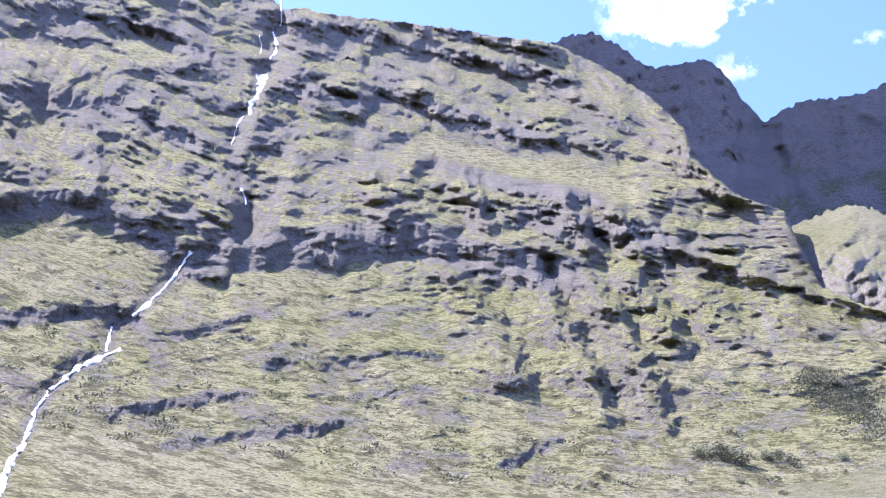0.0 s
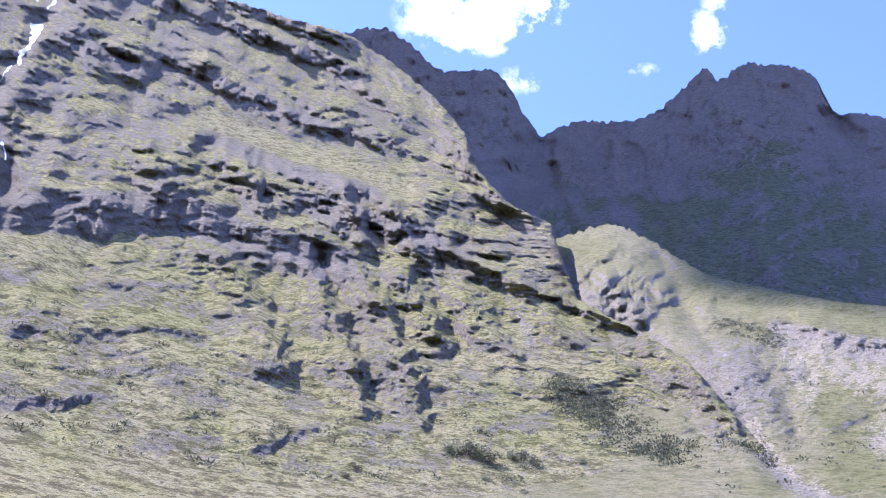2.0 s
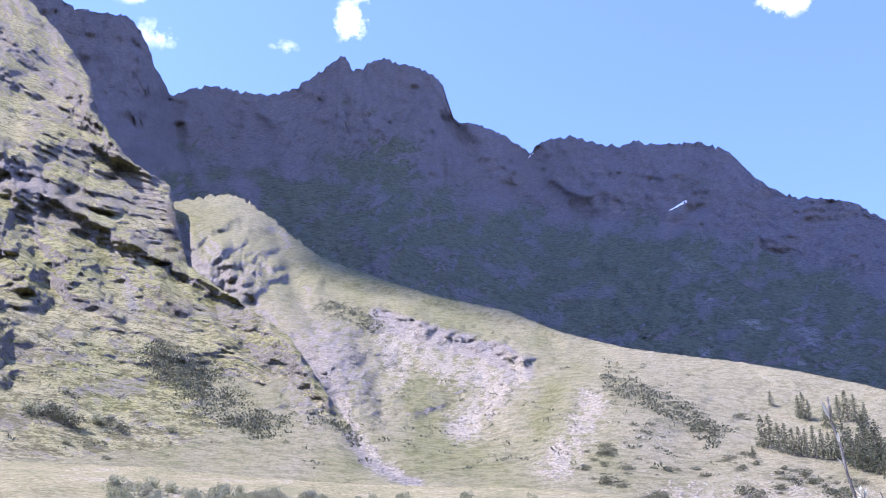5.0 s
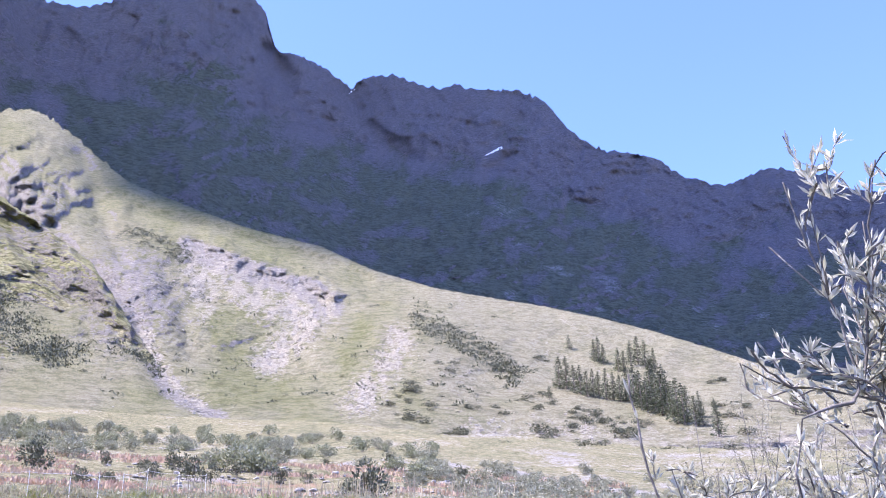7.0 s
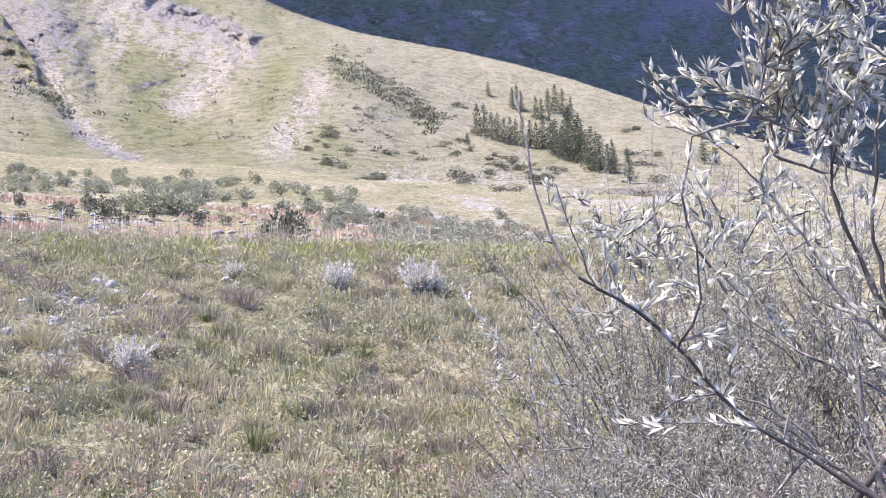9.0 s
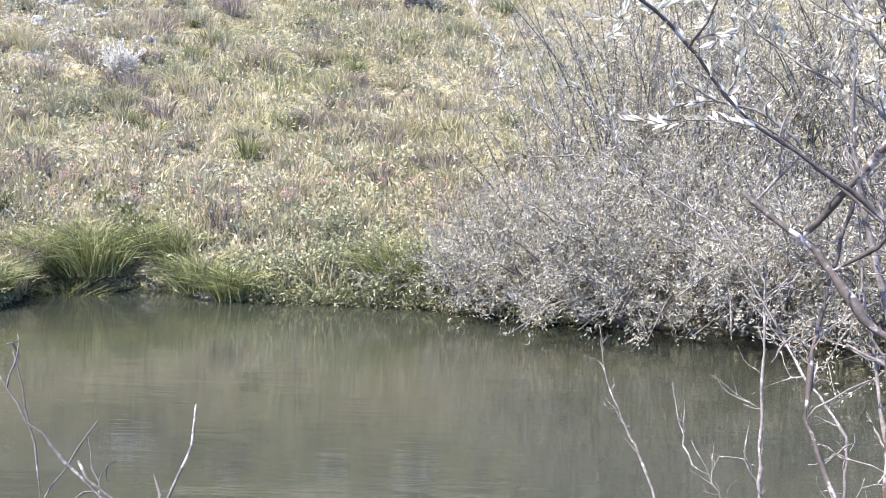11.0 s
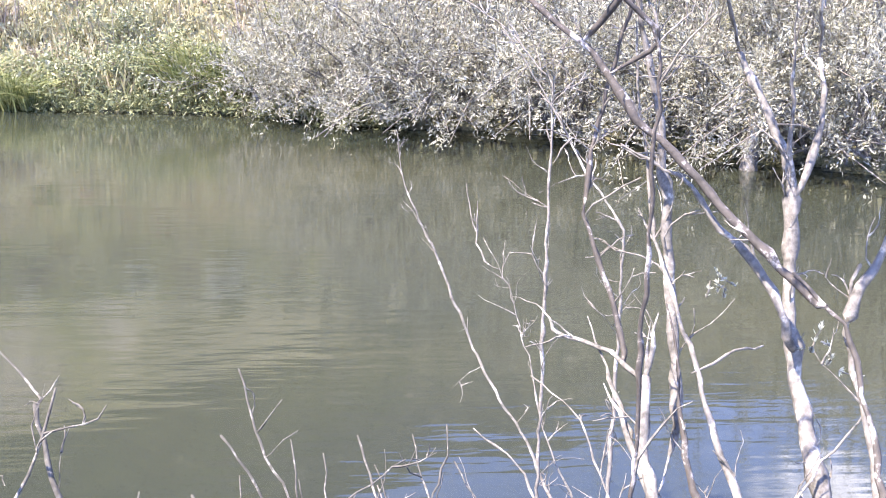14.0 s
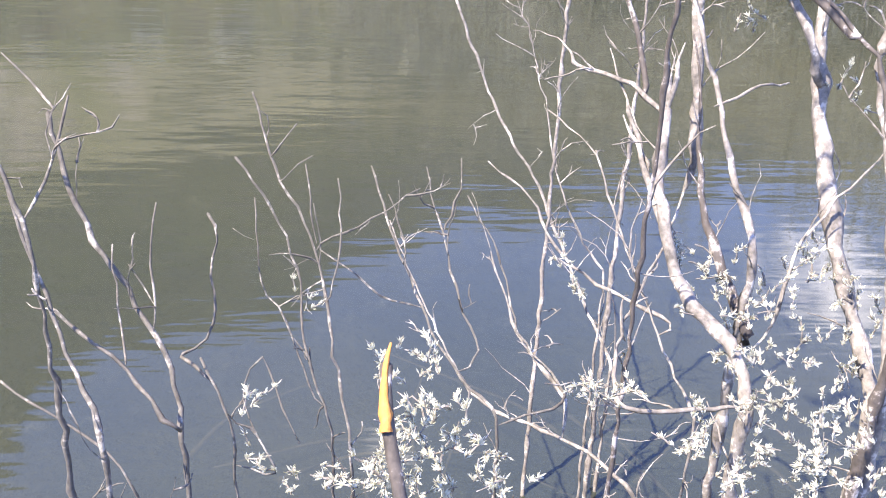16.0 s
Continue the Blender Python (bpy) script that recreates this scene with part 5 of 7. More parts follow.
def clump_field(name, far, places, size, mat, label, category, seed, flat=0.55, leaves_each=22):
    """Low scrub over a mountainside, too many clumps to count: tufts of leaves on the slope."""
    rng = np.random.RandomState(seed)
    az, el = np.array(places).T
    r = far(az[None], el[None])[0]
    a = np.radians(az)
    foot = np.stack([r * np.sin(a), r * np.cos(a), EYE + r * np.tan(np.radians(el))], 1)
    m = leaves_each
    k = rng.uniform(size[0], size[1], len(foot))
    off = unit(rng.normal(size=(len(foot), m, 3))) * (rng.uniform(0.3, 1, (len(foot), m, 1)))
    off[..., 2] = np.abs(off[..., 2]) * flat
    off[..., 0] *= 1.5
    c = (foot[:, None] + off * k[:, None, None]).reshape(-1, 3)
    way = (off + np.array([0, 0, 0.4]) + rng.normal(0, 0.4, off.shape)).reshape(-1, 3)
    L = np.repeat(k, m) * rng.uniform(0.4, 0.75, len(c))
    ob = new(name, soup(name, *leaves(c, way, L, L * 0.45, rng), mat))
    return tagged(ob, label, category, kind="stuff")


def strew(n, seed, inside):
    rng = np.random.RandomState(seed)
    got = []
    while len(got) < n:
        az, el = rng.uniform(*inside[0]), rng.uniform(*inside[1])
        if inside[2](az, el, rng):
            got.append((az, el))
    return got


def rock_field(name, far, places, size, label, seed):
    """Loose blocks and small outcrops on a mountainside, too many to count: each a many-sided block set in the slope."""
    rng = np.random.RandomState(seed)
    az, el = np.array(places).T
    r = far(az[None], el[None])[0]
    a = np.radians(az)
    at = np.stack([r * np.sin(a), r * np.cos(a), EYE + r * np.tan(np.radians(el))], 1)
    n = len(at)
    # two rings and a top
    k = np.exp(rng.uniform(np.log(size[0]), np.log(size[1]), n))
    along = np.stack([np.cos(a), -np.sin(a)], 1)
    V = []
    for ring, (h, w) in enumerate(((-0.5, 1.0), (0.45, 0.75))):
        for j in range(5):
            t = j * 2 * np.pi / 5 + rng.uniform(-0.4, 0.4, n)
            u, v = 1.45 * np.cos(t) * w * rng.uniform(0.7, 1.2, n) * k, np.sin(t) * w * rng.uniform(0.7, 1.2, n) * k
            V.append(np.stack([at[:, 0] + along[:, 0] * u - along[:, 1] * v, at[:, 1] + along[:, 1] * u + along[:, 0] * v, at[:, 2] + h * k * rng.uniform(0.6, 1.3, n) - 0.1 * u], 1))
    V.append(at + np.stack([rng.normal(0, 0.2, n) * k, rng.normal(0, 0.2, n) * k, k * rng.uniform(0.5, 0.85, n)], 1))
    verts = np.stack(V, 1).reshape(-1, 3)
    one = [(j, (j + 1) % 5, 5 + (j + 1) % 5, 5 + j) for j in range(5)]
    top = [(5 + j, 5 + (j + 1) % 5, 10) for j in range(5)]
    base = np.arange(n)[:, None, None] * 11
    faces = (np.array(one)[None] + base).reshape(-1, 4).tolist() + (np.array(top)[None] + base).reshape(-1, 3).tolist()
    me = bpy.data.meshes.new(name)
    me.from_pydata(verts.tolist(), [], faces)
    me.materials.append(BLOCKS)
    return tagged(new(name, me), label, "rocks", kind="stuff")


def block_material():
    m, nt, bsdf = material("loose_rock")
    geo = nt.nodes.new("ShaderNodeNewGeometry")
    n = link_noise(nt, geo.outputs["Position"], 1.5, 5, 0.65)
    tone = calc(nt, "ADD", calc(nt, "MULTIPLY", geo.outputs["Random Per Island"], 0.55), calc(nt, "MULTIPLY", n, 0.45))
    nt.links.new(ramp(nt, tone, [(0.15, (0.14, 0.125, 0.10)), (0.5, (0.26, 0.236, 0.19)), (0.85, (0.40, 0.368, 0.305))]), bsdf.inputs["Base Color"])
    bsdf.inputs["Roughness"].default_value = 0.95
    bump(nt, bsdf, n, 0.6, 0.3)
    return m


BLOCKS = block_material()


def scree_places(n, seed):
    rng = np.random.RandomState(seed)
    az, el = rng.uniform(24, 56, n), rng.uniform(13.2, 26, n)
    c = hill_cover(az[None], el[None], 300 + 0 * az[None], 0.8 + 0 * az[None])[0]
    keep = (HILL_TOP(az) - el > 0.5) & (rng.rand(n) < np.maximum(c[:, 2], 0.7 * c[:, 0]) - 0.15)
    return np.stack([az[keep], el[keep]], 1)[:9500]


plant_conifers()
plant_valley_shrubs()
clump_field("scrub", slope_far, strew(2500, 61, ((17, 31), (15.4, 21.6), lambda a, e, g: near_line(np.array(a), np.array(e), [(19.6, 20.8), (23, 19.0), (26.5, 17.6), (29.4, 16.7)]) < 0.85 + 0.03 * (a - 20) + 0.25 * g.normal())),
            (0.8, 1.8), JUNIPER, "dense dark dwarf scrub on the mountainside", "scrub", 62, 0.5, 11)
clump_field("scattered_scrub", slope_far, strew(2300, 63, ((-26, 27), (15.2, 26.5), lambda a, e, g: grain(a * 0.7, slope_beds(np.array(a), np.array(e)) * 2.6, 64) > 0.15 + 0.25 * g.rand() and SLOPE_TOP(a) - e > 0.8)),
            (0.5, 1.5), JUNIPER, "small scattered juniper clumps on grassy ledges", "scrub", 65, 0.5, 12)
clump_field("hill_scrub", hill_far, strew(700, 66, ((28, 52), (15.5, 24.5), lambda a, e, g: (near_line(np.array(a), np.array(e), [(45.2, 20.3), (48.3, 18.6), (50.4, 17.2)]) < 0.5 + 0.15 * g.normal() or near_line(np.array(a), np.array(e), [(28.8, 24.2), (31.5, 23.4)]) < 0.45 or g.rand() < 0.02) and HILL_TOP(a) - e > 0.7)),
            (0.8, 1.8), JUNIPER, "dark juniper scrub in streaks on the hill", "scrub", 67, 0.5, 14)

rock_field("scree_rocks", hill_far, scree_places(60000, 68), (0.12, 0.42), "grey loose blocks of the scree on the hill", 69)


# ---------------------------------------------------------------- the far bank
STRAW = leaf_material("bank_grass", [(0.13, 0.137, 0.062), (0.235, 0.25, 0.11), (0.345, 0.335, 0.185), (0.285, 0.24, 0.165), (0.42, 0.385, 0.275), (0.26, 0.275, 0.14)], 0.3, patch=0.38)
FORB = leaf_material("bank_forb", [(0.12, 0.125, 0.07), (0.25, 0.25, 0.155), (0.42, 0.41, 0.30)], 0.25, patch=0.3)
SEDGE = leaf_material("sedge_leaf", [(0.055, 0.072, 0.024), (0.14, 0.16, 0.058), (0.32, 0.325, 0.15)], 0.25)
BROAD = leaf_material("broad_leaf", [(0.05, 0.062, 0.03), (0.125, 0.14, 0.068), (0.24, 0.252, 0.135), (0.38, 0.375, 0.25)], 0.25)
SILVER = leaf_material("silver_leaf", [(0.38, 0.37, 0.31), (0.54, 0.53, 0.46), (0.66, 0.65, 0.58)], 0.3)
SEED = leaf_material("seed_head", [(0.17, 0.11, 0.075), (0.30, 0.205, 0.15), (0.40, 0.30, 0.23)], 0.1)
WILLOW = leaf_material("willow_leaf", [(0.10, 0.098, 0.068), (0.235, 0.23, 0.178), (0.34, 0.332, 0.27), (0.44, 0.43, 0.365)], 0.3)
MAUVE = leaf_material("faded_herb", [(0.12, 0.098, 0.074), (0.225, 0.188, 0.148), (0.33, 0.288, 0.235)], 0.2)
REED = leaf_material("dry_reed", [(0.28, 0.23, 0.15), (0.40, 0.34, 0.24)], 0.2)


def stone_material():
    m, nt, bsdf = material("bank_stone")
    geo = nt.nodes.new("ShaderNodeNewGeometry")
    a = link_noise(nt, geo.outputs["Position"], 7, 6, 0.65)
    b = link_noise(nt, geo.outputs["Position"], 1.6, 3, 0.5)
    nt.links.new(ramp(nt, calc(nt, "ADD", calc(nt, "MULTIPLY", a, 0.6), calc(nt, "MULTIPLY", b, 0.4)), [(0.36, (0.12, 0.11, 0.10)), (0.5, (0.25, 0.24, 0.225)), (0.64, (0.37, 0.36, 0.34))]), bsdf.inputs["Base Color"])
    bsdf.inputs["Roughness"].default_value = 0.9
    bump(nt, bsdf, a, 0.7, 0.03)
    return m


STONE = stone_material()


def bank_place(az, r, sink=0.0):
    a = math.radians(az)
    x, y = r * math.sin(a), r * math.cos(a)
    return Vector((x, y, float(ground_at(x, y)) - sink))


def bank_points(n, rng, az=(23.5, 60), r=(0.15, 41)):
    A = np.radians(rng.uniform(*az, n))
    near = SHORE(np.degrees(A)) + r[0]
    R = np.sqrt(rng.uniform(near ** 2, np.broadcast_to(r[1], n) ** 2))
    X, Y = R * np.sin(A), R * np.cos(A)
    return np.stack([X, Y, ground_at(X, Y)], 1), R, np.degrees(A)


def build_bank_grass():
    rng = np.random.RandomState(71)
    P, R, A = bank_points(13500, rng)
    lush = rough(P[:, 0] * 0.35, P[:, 1] * 0.35, 3, 130)
    bare = np.exp(-((A - 31.5) / 3.2) ** 2 - ((R - 32.5) / 2.6) ** 2)
    keep = rng.rand(len(P)) > 0.75 * bare + 0.25 * (lush < -0.3)
    P, R, lush = P[keep], R[keep], lush[keep]
    m = 9
    near = np.exp(-(R - 18) / 6.0)
    base = (P[:, None] + rng.normal(0, 0.09, (len(P), m, 3)) * np.array([1, 1, 0.1])).reshape(-1, 3)
    along = np.array([0, 0, 1.0]) + rng.normal(0, 0.42, base.shape)
    mound = np.clip(rough(P[:, 0] * 0.9, P[:, 1] * 0.9, 2, 134), -0.6, 0.8)
    tall = np.repeat(0.22 + 0.14 * np.clip(lush, -0.8, 1) + 0.22 * mound + 0.10 * near, m) * rng.uniform(0.5, 1.5, len(base))
    tall = np.maximum(tall, 0.07)
    v, f = leaves(base - np.array([0, 0, 0.03]), along, tall, 0.018 + 0.03 * tall, rng)
    ob = new("bank_grass", soup("bank_grass", v, f, STRAW))
    tagged(ob, "mixed dry and green grass over the pond bank", "grass", kind="stuff")
    # low leafy herbs between the grass
    P, R, A = bank_points(11000, rng)
    lush = rough(P[:, 0] * 0.3, P[:, 1] * 0.3, 3, 131)
    P = P[(lush + 0.5 * rough(P[:, 0] * 1.1, P[:, 1] * 1.1, 2, 135) > -0.1) | (R < 23)]
    m = 7
    c = (P[:, None] + rng.normal(0, 0.12, (len(P), m, 3)) * np.array([1, 1, 0.8]) + np.array([0, 0, 0.2])).reshape(-1, 3)
    v, f = leaves(c, rng.normal(0, 1, c.shape) + np.array([0, 0, 0.5]), rng.uniform(0.06, 0.14, len(c)), rng.uniform(0.025, 0.06, len(c)), rng)
    tagged(new("bank_herbs", soup("bank_herbs", v, f, FORB)), "low grey-green herbs among the bank grass", "herbs", kind="stuff")
    # leaves and blades that hang over the waterline
    n = 9000
    A = rng.uniform(21, 60, n)
    keep = rough(A * 0.9, A * 0, 3, 136) + 0.35 > rng.uniform(-0.6, 0.5, n)
    A = A[keep]
    R = SHORE(A) + rng.uniform(-0.32, 0.5, len(A))
    base = np.stack([R * np.sin(np.radians(A)), R * np.cos(np.radians(A)), rng.uniform(0.03, 0.42, len(A)) * (0.6 + 0.5 * rough(A * 1.6, A * 0, 2, 137))], 1)
    base[:, 2] = np.maximum(base[:, 2], 0.02)
    hang = np.stack([-np.sin(np.radians(A)), -np.cos(np.radians(A)), 0.25 + 0 * A], 1)
    v, f = leaves(np.repeat(base, 3, 0) + rng.normal(0, 0.05, (3 * len(base), 3)), np.repeat(hang, 3, 0) + rng.normal(0, 0.7, (3 * len(base), 3)), rng.uniform(0.05, 0.17, 3 * len(base)), 0.026, rng)
    v[:, 2] = np.maximum(v[:, 2], 0.006)
    tagged(new("shore_herbs", soup("shore_herbs", v, f, BROAD)), "green herbs hanging over the waterline", "herbs", kind="stuff")
    # the bright green fringe along the bank's brow and the dry reeds behind it
    A = rng.uniform(24, 58, 3600)
    R = 37.3 + rng.normal(0, 0.9, len(A))
    X, Y = R * np.sin(np.radians(A)), R * np.cos(np.radians(A))
    keep = (rough(A * 0.55, A * 0, 3, 132) > -0.15 - 0.02 * (A - 36)) & (rng.rand(len(A)) < 0.62)
    base = np.stack([X, Y, ground_at(X, Y)], 1)[keep]
    v, f = leaves(np.repeat(base, 5, 0) + rng.normal(0, 0.12, (5 * len(base), 3)) * np.array([1, 1, 0.2]), np.array([0, 0, 1.0]) + rng.normal(0, 0.5, (5 * len(base), 3)), rng.uniform(0.1, 0.36, 5 * len(base)), 0.045, rng)
    tagged(new("brow_herbs", soup("brow_herbs", v, f, leaf_material("brow_leaf", [(0.15, 0.16, 0.06), (0.29, 0.30, 0.11), (0.42, 0.41, 0.2)], 0.3))), "bright green herbs along the brow of the bank", "herbs", kind="stuff")
    A = rng.uniform(30, 50, 420)
    R = 39.5 + rng.uniform(0, 3, len(A))
    X, Y = R * np.sin(np.radians(A)), R * np.cos(np.radians(A))
    v, f = leaves(np.stack([X, Y, ground_at(X, Y)], 1), np.array([0, 0, 1.0]) + rng.normal(0, 0.16, (len(A), 3)), rng.uniform(0.6, 1.5, len(A)), 0.03, rng)
    tagged(new("dry_stalks", soup("dry_stalks", v, f, REED)), "dry upright grass stalks behind the bank", "grass", kind="stuff")


def build_pasture_grass():
    """Reddish grass strips and stony litter on the pasture behind the bank."""
    rng = np.random.RandomState(72)
    n = 15000
    A, R = rng.uniform(20, 56, n), np.exp(rng.uniform(np.log(48), np.log(135), n))
    X, Y = R * np.sin(np.radians(A)), R * np.cos(np.radians(A))
    band = np.mod(R / 17.0 + 0.5 * rough(X * 0.03, Y * 0.03, 2, 104), 1)
    keep = (band < 0.72) & (rough(X * 0.04, Y * 0.04, 3, 133) > -0.25)
    base = np.stack([X, Y, ground_at(X, Y)], 1)[keep]
    R = R[keep]
    k = 4
    base = np.repeat(base, k, 0) + rng.normal(0, 0.35, (k * len(base), 3)) * np.array([1, 1, 0.0])
    L = rng.uniform(0.25, 0.6, len(base))
    v, f = leaves(base - np.array([0, 0, 0.05]), np.array([0, 0, 1.0]) + rng.normal(0, 0.4, base.shape), L, 0.10 + 0.0006 * np.repeat(R, k), rng)
    mat = leaf_material("russet_grass", [(0.26, 0.17, 0.12), (0.38, 0.25, 0.18), (0.43, 0.33, 0.22), (0.33, 0.29, 0.17)], 0.25, patch=0.06)
    tagged(new("pasture_grass", soup("pasture_grass", v, f, mat)), "russet and straw-coloured grass on the pasture", "grass", kind="stuff")


def boulder(seed, flat=0.6):
    rng = np.random.RandomState(seed)
    bm = bmesh.new()
    bmesh.ops.create_icosphere(bm, subdivisions=2, radius=1.0)
    push = [(Vector(unit(rng.normal(size=3))), rng.uniform(0.45, 0.9)) for _ in range(9)]
    for v in bm.verts:
        for n, d in push:
            over = v.co.dot(n) - d
            if over > 0:
                v.co -= n * over * 0.85
        v.co *= 1 + 0.10 * noise.noise(v.co * 2.2 + Vector((seed, 0, 0)))
        v.co.z *= flat
    me = bpy.data.meshes.new("boulder")
    bm.to_mesh(me)
    bm.free()
    me.materials.append(STONE)
    return me


def build_stones():
    rng = np.random.RandomState(73)
    kinds = [boulder(s, f) for s, f in ((1, 0.6), (2, 0.5), (3, 0.75), (4, 0.55))]
    spots = [(32.5, 34.4, 0.36), (33.0, 34.2, 0.28), (33.7, 33.6, 0.3), (33.6, 32.0, 0.3), (33.9, 31.6, 0.22), (29.5, 32.5, 0.3), (29.0, 33.0, 0.22), (35.6, 30.4, 0.2), (31.4, 33.0, 0.22), (30.4, 31.4, 0.26), (28.2, 31.0, 0.26), (39.0, 34.6, 0.26), (39.7, 34.4, 0.2),
             (31.9, 31.0, 0.18), (27.4, 33.6, 0.24), (30.6, 34.2, 0.2), (44.4, 29.2, 0.16), (38.2, 28.6, 0.16)]
    for az, r, s in spots:
        ob = new("boulder", kinds[rng.randint(4)])
        ob.location, ob.scale, ob.rotation_euler = bank_place(az, r, 0.12 * s), (s * rng.uniform(0.9, 1.4), s, s), (rng.normal(0, 0.15), rng.normal(0, 0.15), rng.uniform(0, 6))
        tagged(ob, "pale grey weathered stone in the bank grass", "stone", "bank stones")
    # smaller stones over the bare patch of the bank
    for _ in range(70):
        az, r, s = rng.normal(32, 2.6), rng.normal(32.2, 1.7), rng.uniform(0.06, 0.17)
        ob = new("bank_stone", kinds[rng.randint(4)])
        ob.location, ob.scale, ob.rotation_euler = bank_place(az, r, 0.1 * s), (s * rng.uniform(0.9, 1.5), s, s), (rng.normal(0, 0.2), rng.normal(0, 0.2), rng.uniform(0, 6))
        tagged(ob, "small grey stone on the bare patch of the bank", "stone", "small bank stones")
    # field stones of the old walls on the pasture
    n = 0
    while n < 240:
        az = rng.uniform(27, 56)
        r = rng.uniform(58, 130)
        a = math.radians(az)
        x, y = r * math.sin(a), r * math.cos(a)
        band = (r / 17.0 + 0.5 * float(rough(np.array(x * 0.03), np.array(y * 0.03), 2, 104))) % 1
        if not 0.76 < band < 0.98 and rng.rand() > 0.06:
            continue
        s = rng.uniform(0.15, 0.36)
        ob = new("field_stone", kinds[rng.randint(4)])
        ob.location, ob.scale, ob.rotation_euler = bank_place(az, r, -0.05), (s * 1.4, s * 1.1, s), (0, 0, rng.uniform(0, 6))
        tagged(ob, "grey field stone from a tumbled pasture wall", "stone", "pasture stones")
        n += 1


def tuft(name, at, size, blades_n, mat, label, rng, spread=0.8, width=0.02, category="grass tuft"):
    ob = thing(name, at, label, category)
    base = rng.normal(0, 0.16 * size, (blades_n, 3)) * np.array([1, 1, 0.05])
    along = np.array([0, 0, 1.0]) + unit(base * np.array([1, 1, 0]) + 1e-6) * rng.uniform(0, spread, (blades_n, 1)) + rng.normal(0, 0.15, (blades_n, 3))
    v, f = blades(base, along, size * rng.uniform(0.6, 1.15, blades_n), width, rng, 0.9)
    part("blade", soup("blade", v, f, mat), ob)
    return ob


def build_bank_plants():
    rng = np.random.RandomState(74)
    # silver shrubs
    for az, r, s in [(49.4, 32.9, 1.4), (45.0, 33.4, 1.1), (34.2, 28.0, 1.15), (39.4, 34.7, 0.7), (50.3, 33.2, 0.9)]:
        ob = thing("silver_shrub", bank_place(az, r, 0.03), "silvery white wormwood shrub on the grassy bank", "shrub", "silver shrubs")
        n = 90
        tips = unit(np.stack([rng.normal(0, 0.38, n), rng.normal(0, 0.38, n), rng.uniform(0.6, 1.2, n)], 1)) * rng.uniform(0.4, 0.95, (n, 1)) * s
        stems = joined([tube([(0, 0, -0.03), t * 0.55, t], [0.008, 0.006, 0.003], 4) for t in tips])
        t = rng.uniform(0.45, 1.05, (n, 26, 1))
        c = (tips[:, None] * t).reshape(-1, 3)
        way = np.repeat(tips, 26, 0) + rng.normal(0, 0.35 * s, c.shape)
        part("stem", soup("stem", *stems, TWIG), ob)
        part("foliage", soup("foliage", *leaves(c, way, 0.09 * s, 0.03, rng), SILVER), ob)
    # umbels and docks gone to seed
    for az, r, h in [(31.2, 20.9, 1.3), (31.6, 21.4, 1.15), (40.1, 20.0, 1.2), (44.7, 19.2, 1.5), (46.3, 19.4, 1.6), (43.0, 19.8, 1.1), (49.6, 18.6, 1.4), (37.9, 20.6, 1.0), (35.2, 21.0, 0.9), (48.0, 19.6, 1.2), (51.2, 18.8, 1.3), (29.4, 22.2, 1.1), (33.4, 24.0, 0.8)]:
        ob = thing("seed_plant", bank_place(az, r, 0.03), "tall dried umbel plant with brown seed heads", "plant", "dried umbels")
        top = np.array([rng.normal(0, 0.06), rng.normal(0, 0.06), h])
        wood = [tube(fill([(0, 0, 0), top * 0.5 + rng.normal(0, 0.02, 3), top], 0.2), 0.006, 5)]
        for _ in range(6):
            a = rng.uniform(0, 6.28)
            k = rng.uniform(0.62, 1.0)
            tip = top * k + np.array([math.cos(a) * 0.16, math.sin(a) * 0.16, 0.12]) * rng.uniform(0.5, 1.2)
            wood.append(tube([top * (k - 0.1), top * k * 0.9 + tip * 0.1, tip], 0.003, 4))
            c = tip + rng.normal(0, 0.045, (40, 3)) * np.array([1, 1, 0.35])
            tagged(part("seed_head", soup("seed_head", *leaves(c, rng.normal(0, 1, (40, 3)), 0.03, 0.024, rng), SEED), ob), kind="stuff")
        part("stalk", soup("stalk", *joined(wood), TWIG), ob)
    # sedge tufts and leafy plants at the water's edge
    for az, r, s, n in [(31.4, 20.1, 1.45, 900), (32.7, 20.2, 1.35, 620), (30.3, 20.5, 1.1, 420), (35.4, 20.4, 0.75, 300), (36.6, 20.0, 0.6, 240), (28.0, 18.6, 0.75, 300), (26.6, 18.3, 0.8, 300), (38.2, 18.9, 1.0, 420), (39.6, 18.3, 0.9, 420), (40.6, 18.1, 0.7, 300), (48.6, 17.6, 1.1, 300), (51.0, 17.2, 1.0, 260), (37.0, 20.0, 0.8, 220), (24.6, 19.4, 0.9, 220)]:
        tuft("sedge_tuft", bank_place(az, r, 0.03), s, n, SEDGE, "lush green sedge tuft hanging over the water", rng, 1.1, 0.022)
    for az, r, s, n in [(42.3, 18.2, 0.75, 520), (44.2, 18.3, 1.0, 800), (46.0, 18.1, 1.05, 800), (47.4, 17.7, 0.8, 620), (49.2, 17.5, 0.8, 560), (45.2, 19.4, 0.95, 420), (41.2, 18.5, 0.6, 360), (50.6, 17.3, 0.8, 460), (43.2, 19.5, 0.7, 300), (40.2, 18.9, 0.6, 300), (52.0, 17.2, 0.7, 420)]:
        ob = thing("leafy_plant", bank_place(az, r, 0.02), "broad-leaved green plant at the water's edge", "plant", "waterside plants")
        heart = rng.normal(0, 0.34 * s, (max(6, n // 40), 3))
        heart[:, 2] = np.abs(heart[:, 2]) * 1.1 + 0.05
        c = heart[rng.randint(len(heart), size=2 * n)] + rng.normal(0, 0.085, (2 * n, 3))
        c[:, 2] = np.maximum(c[:, 2], 0.03)
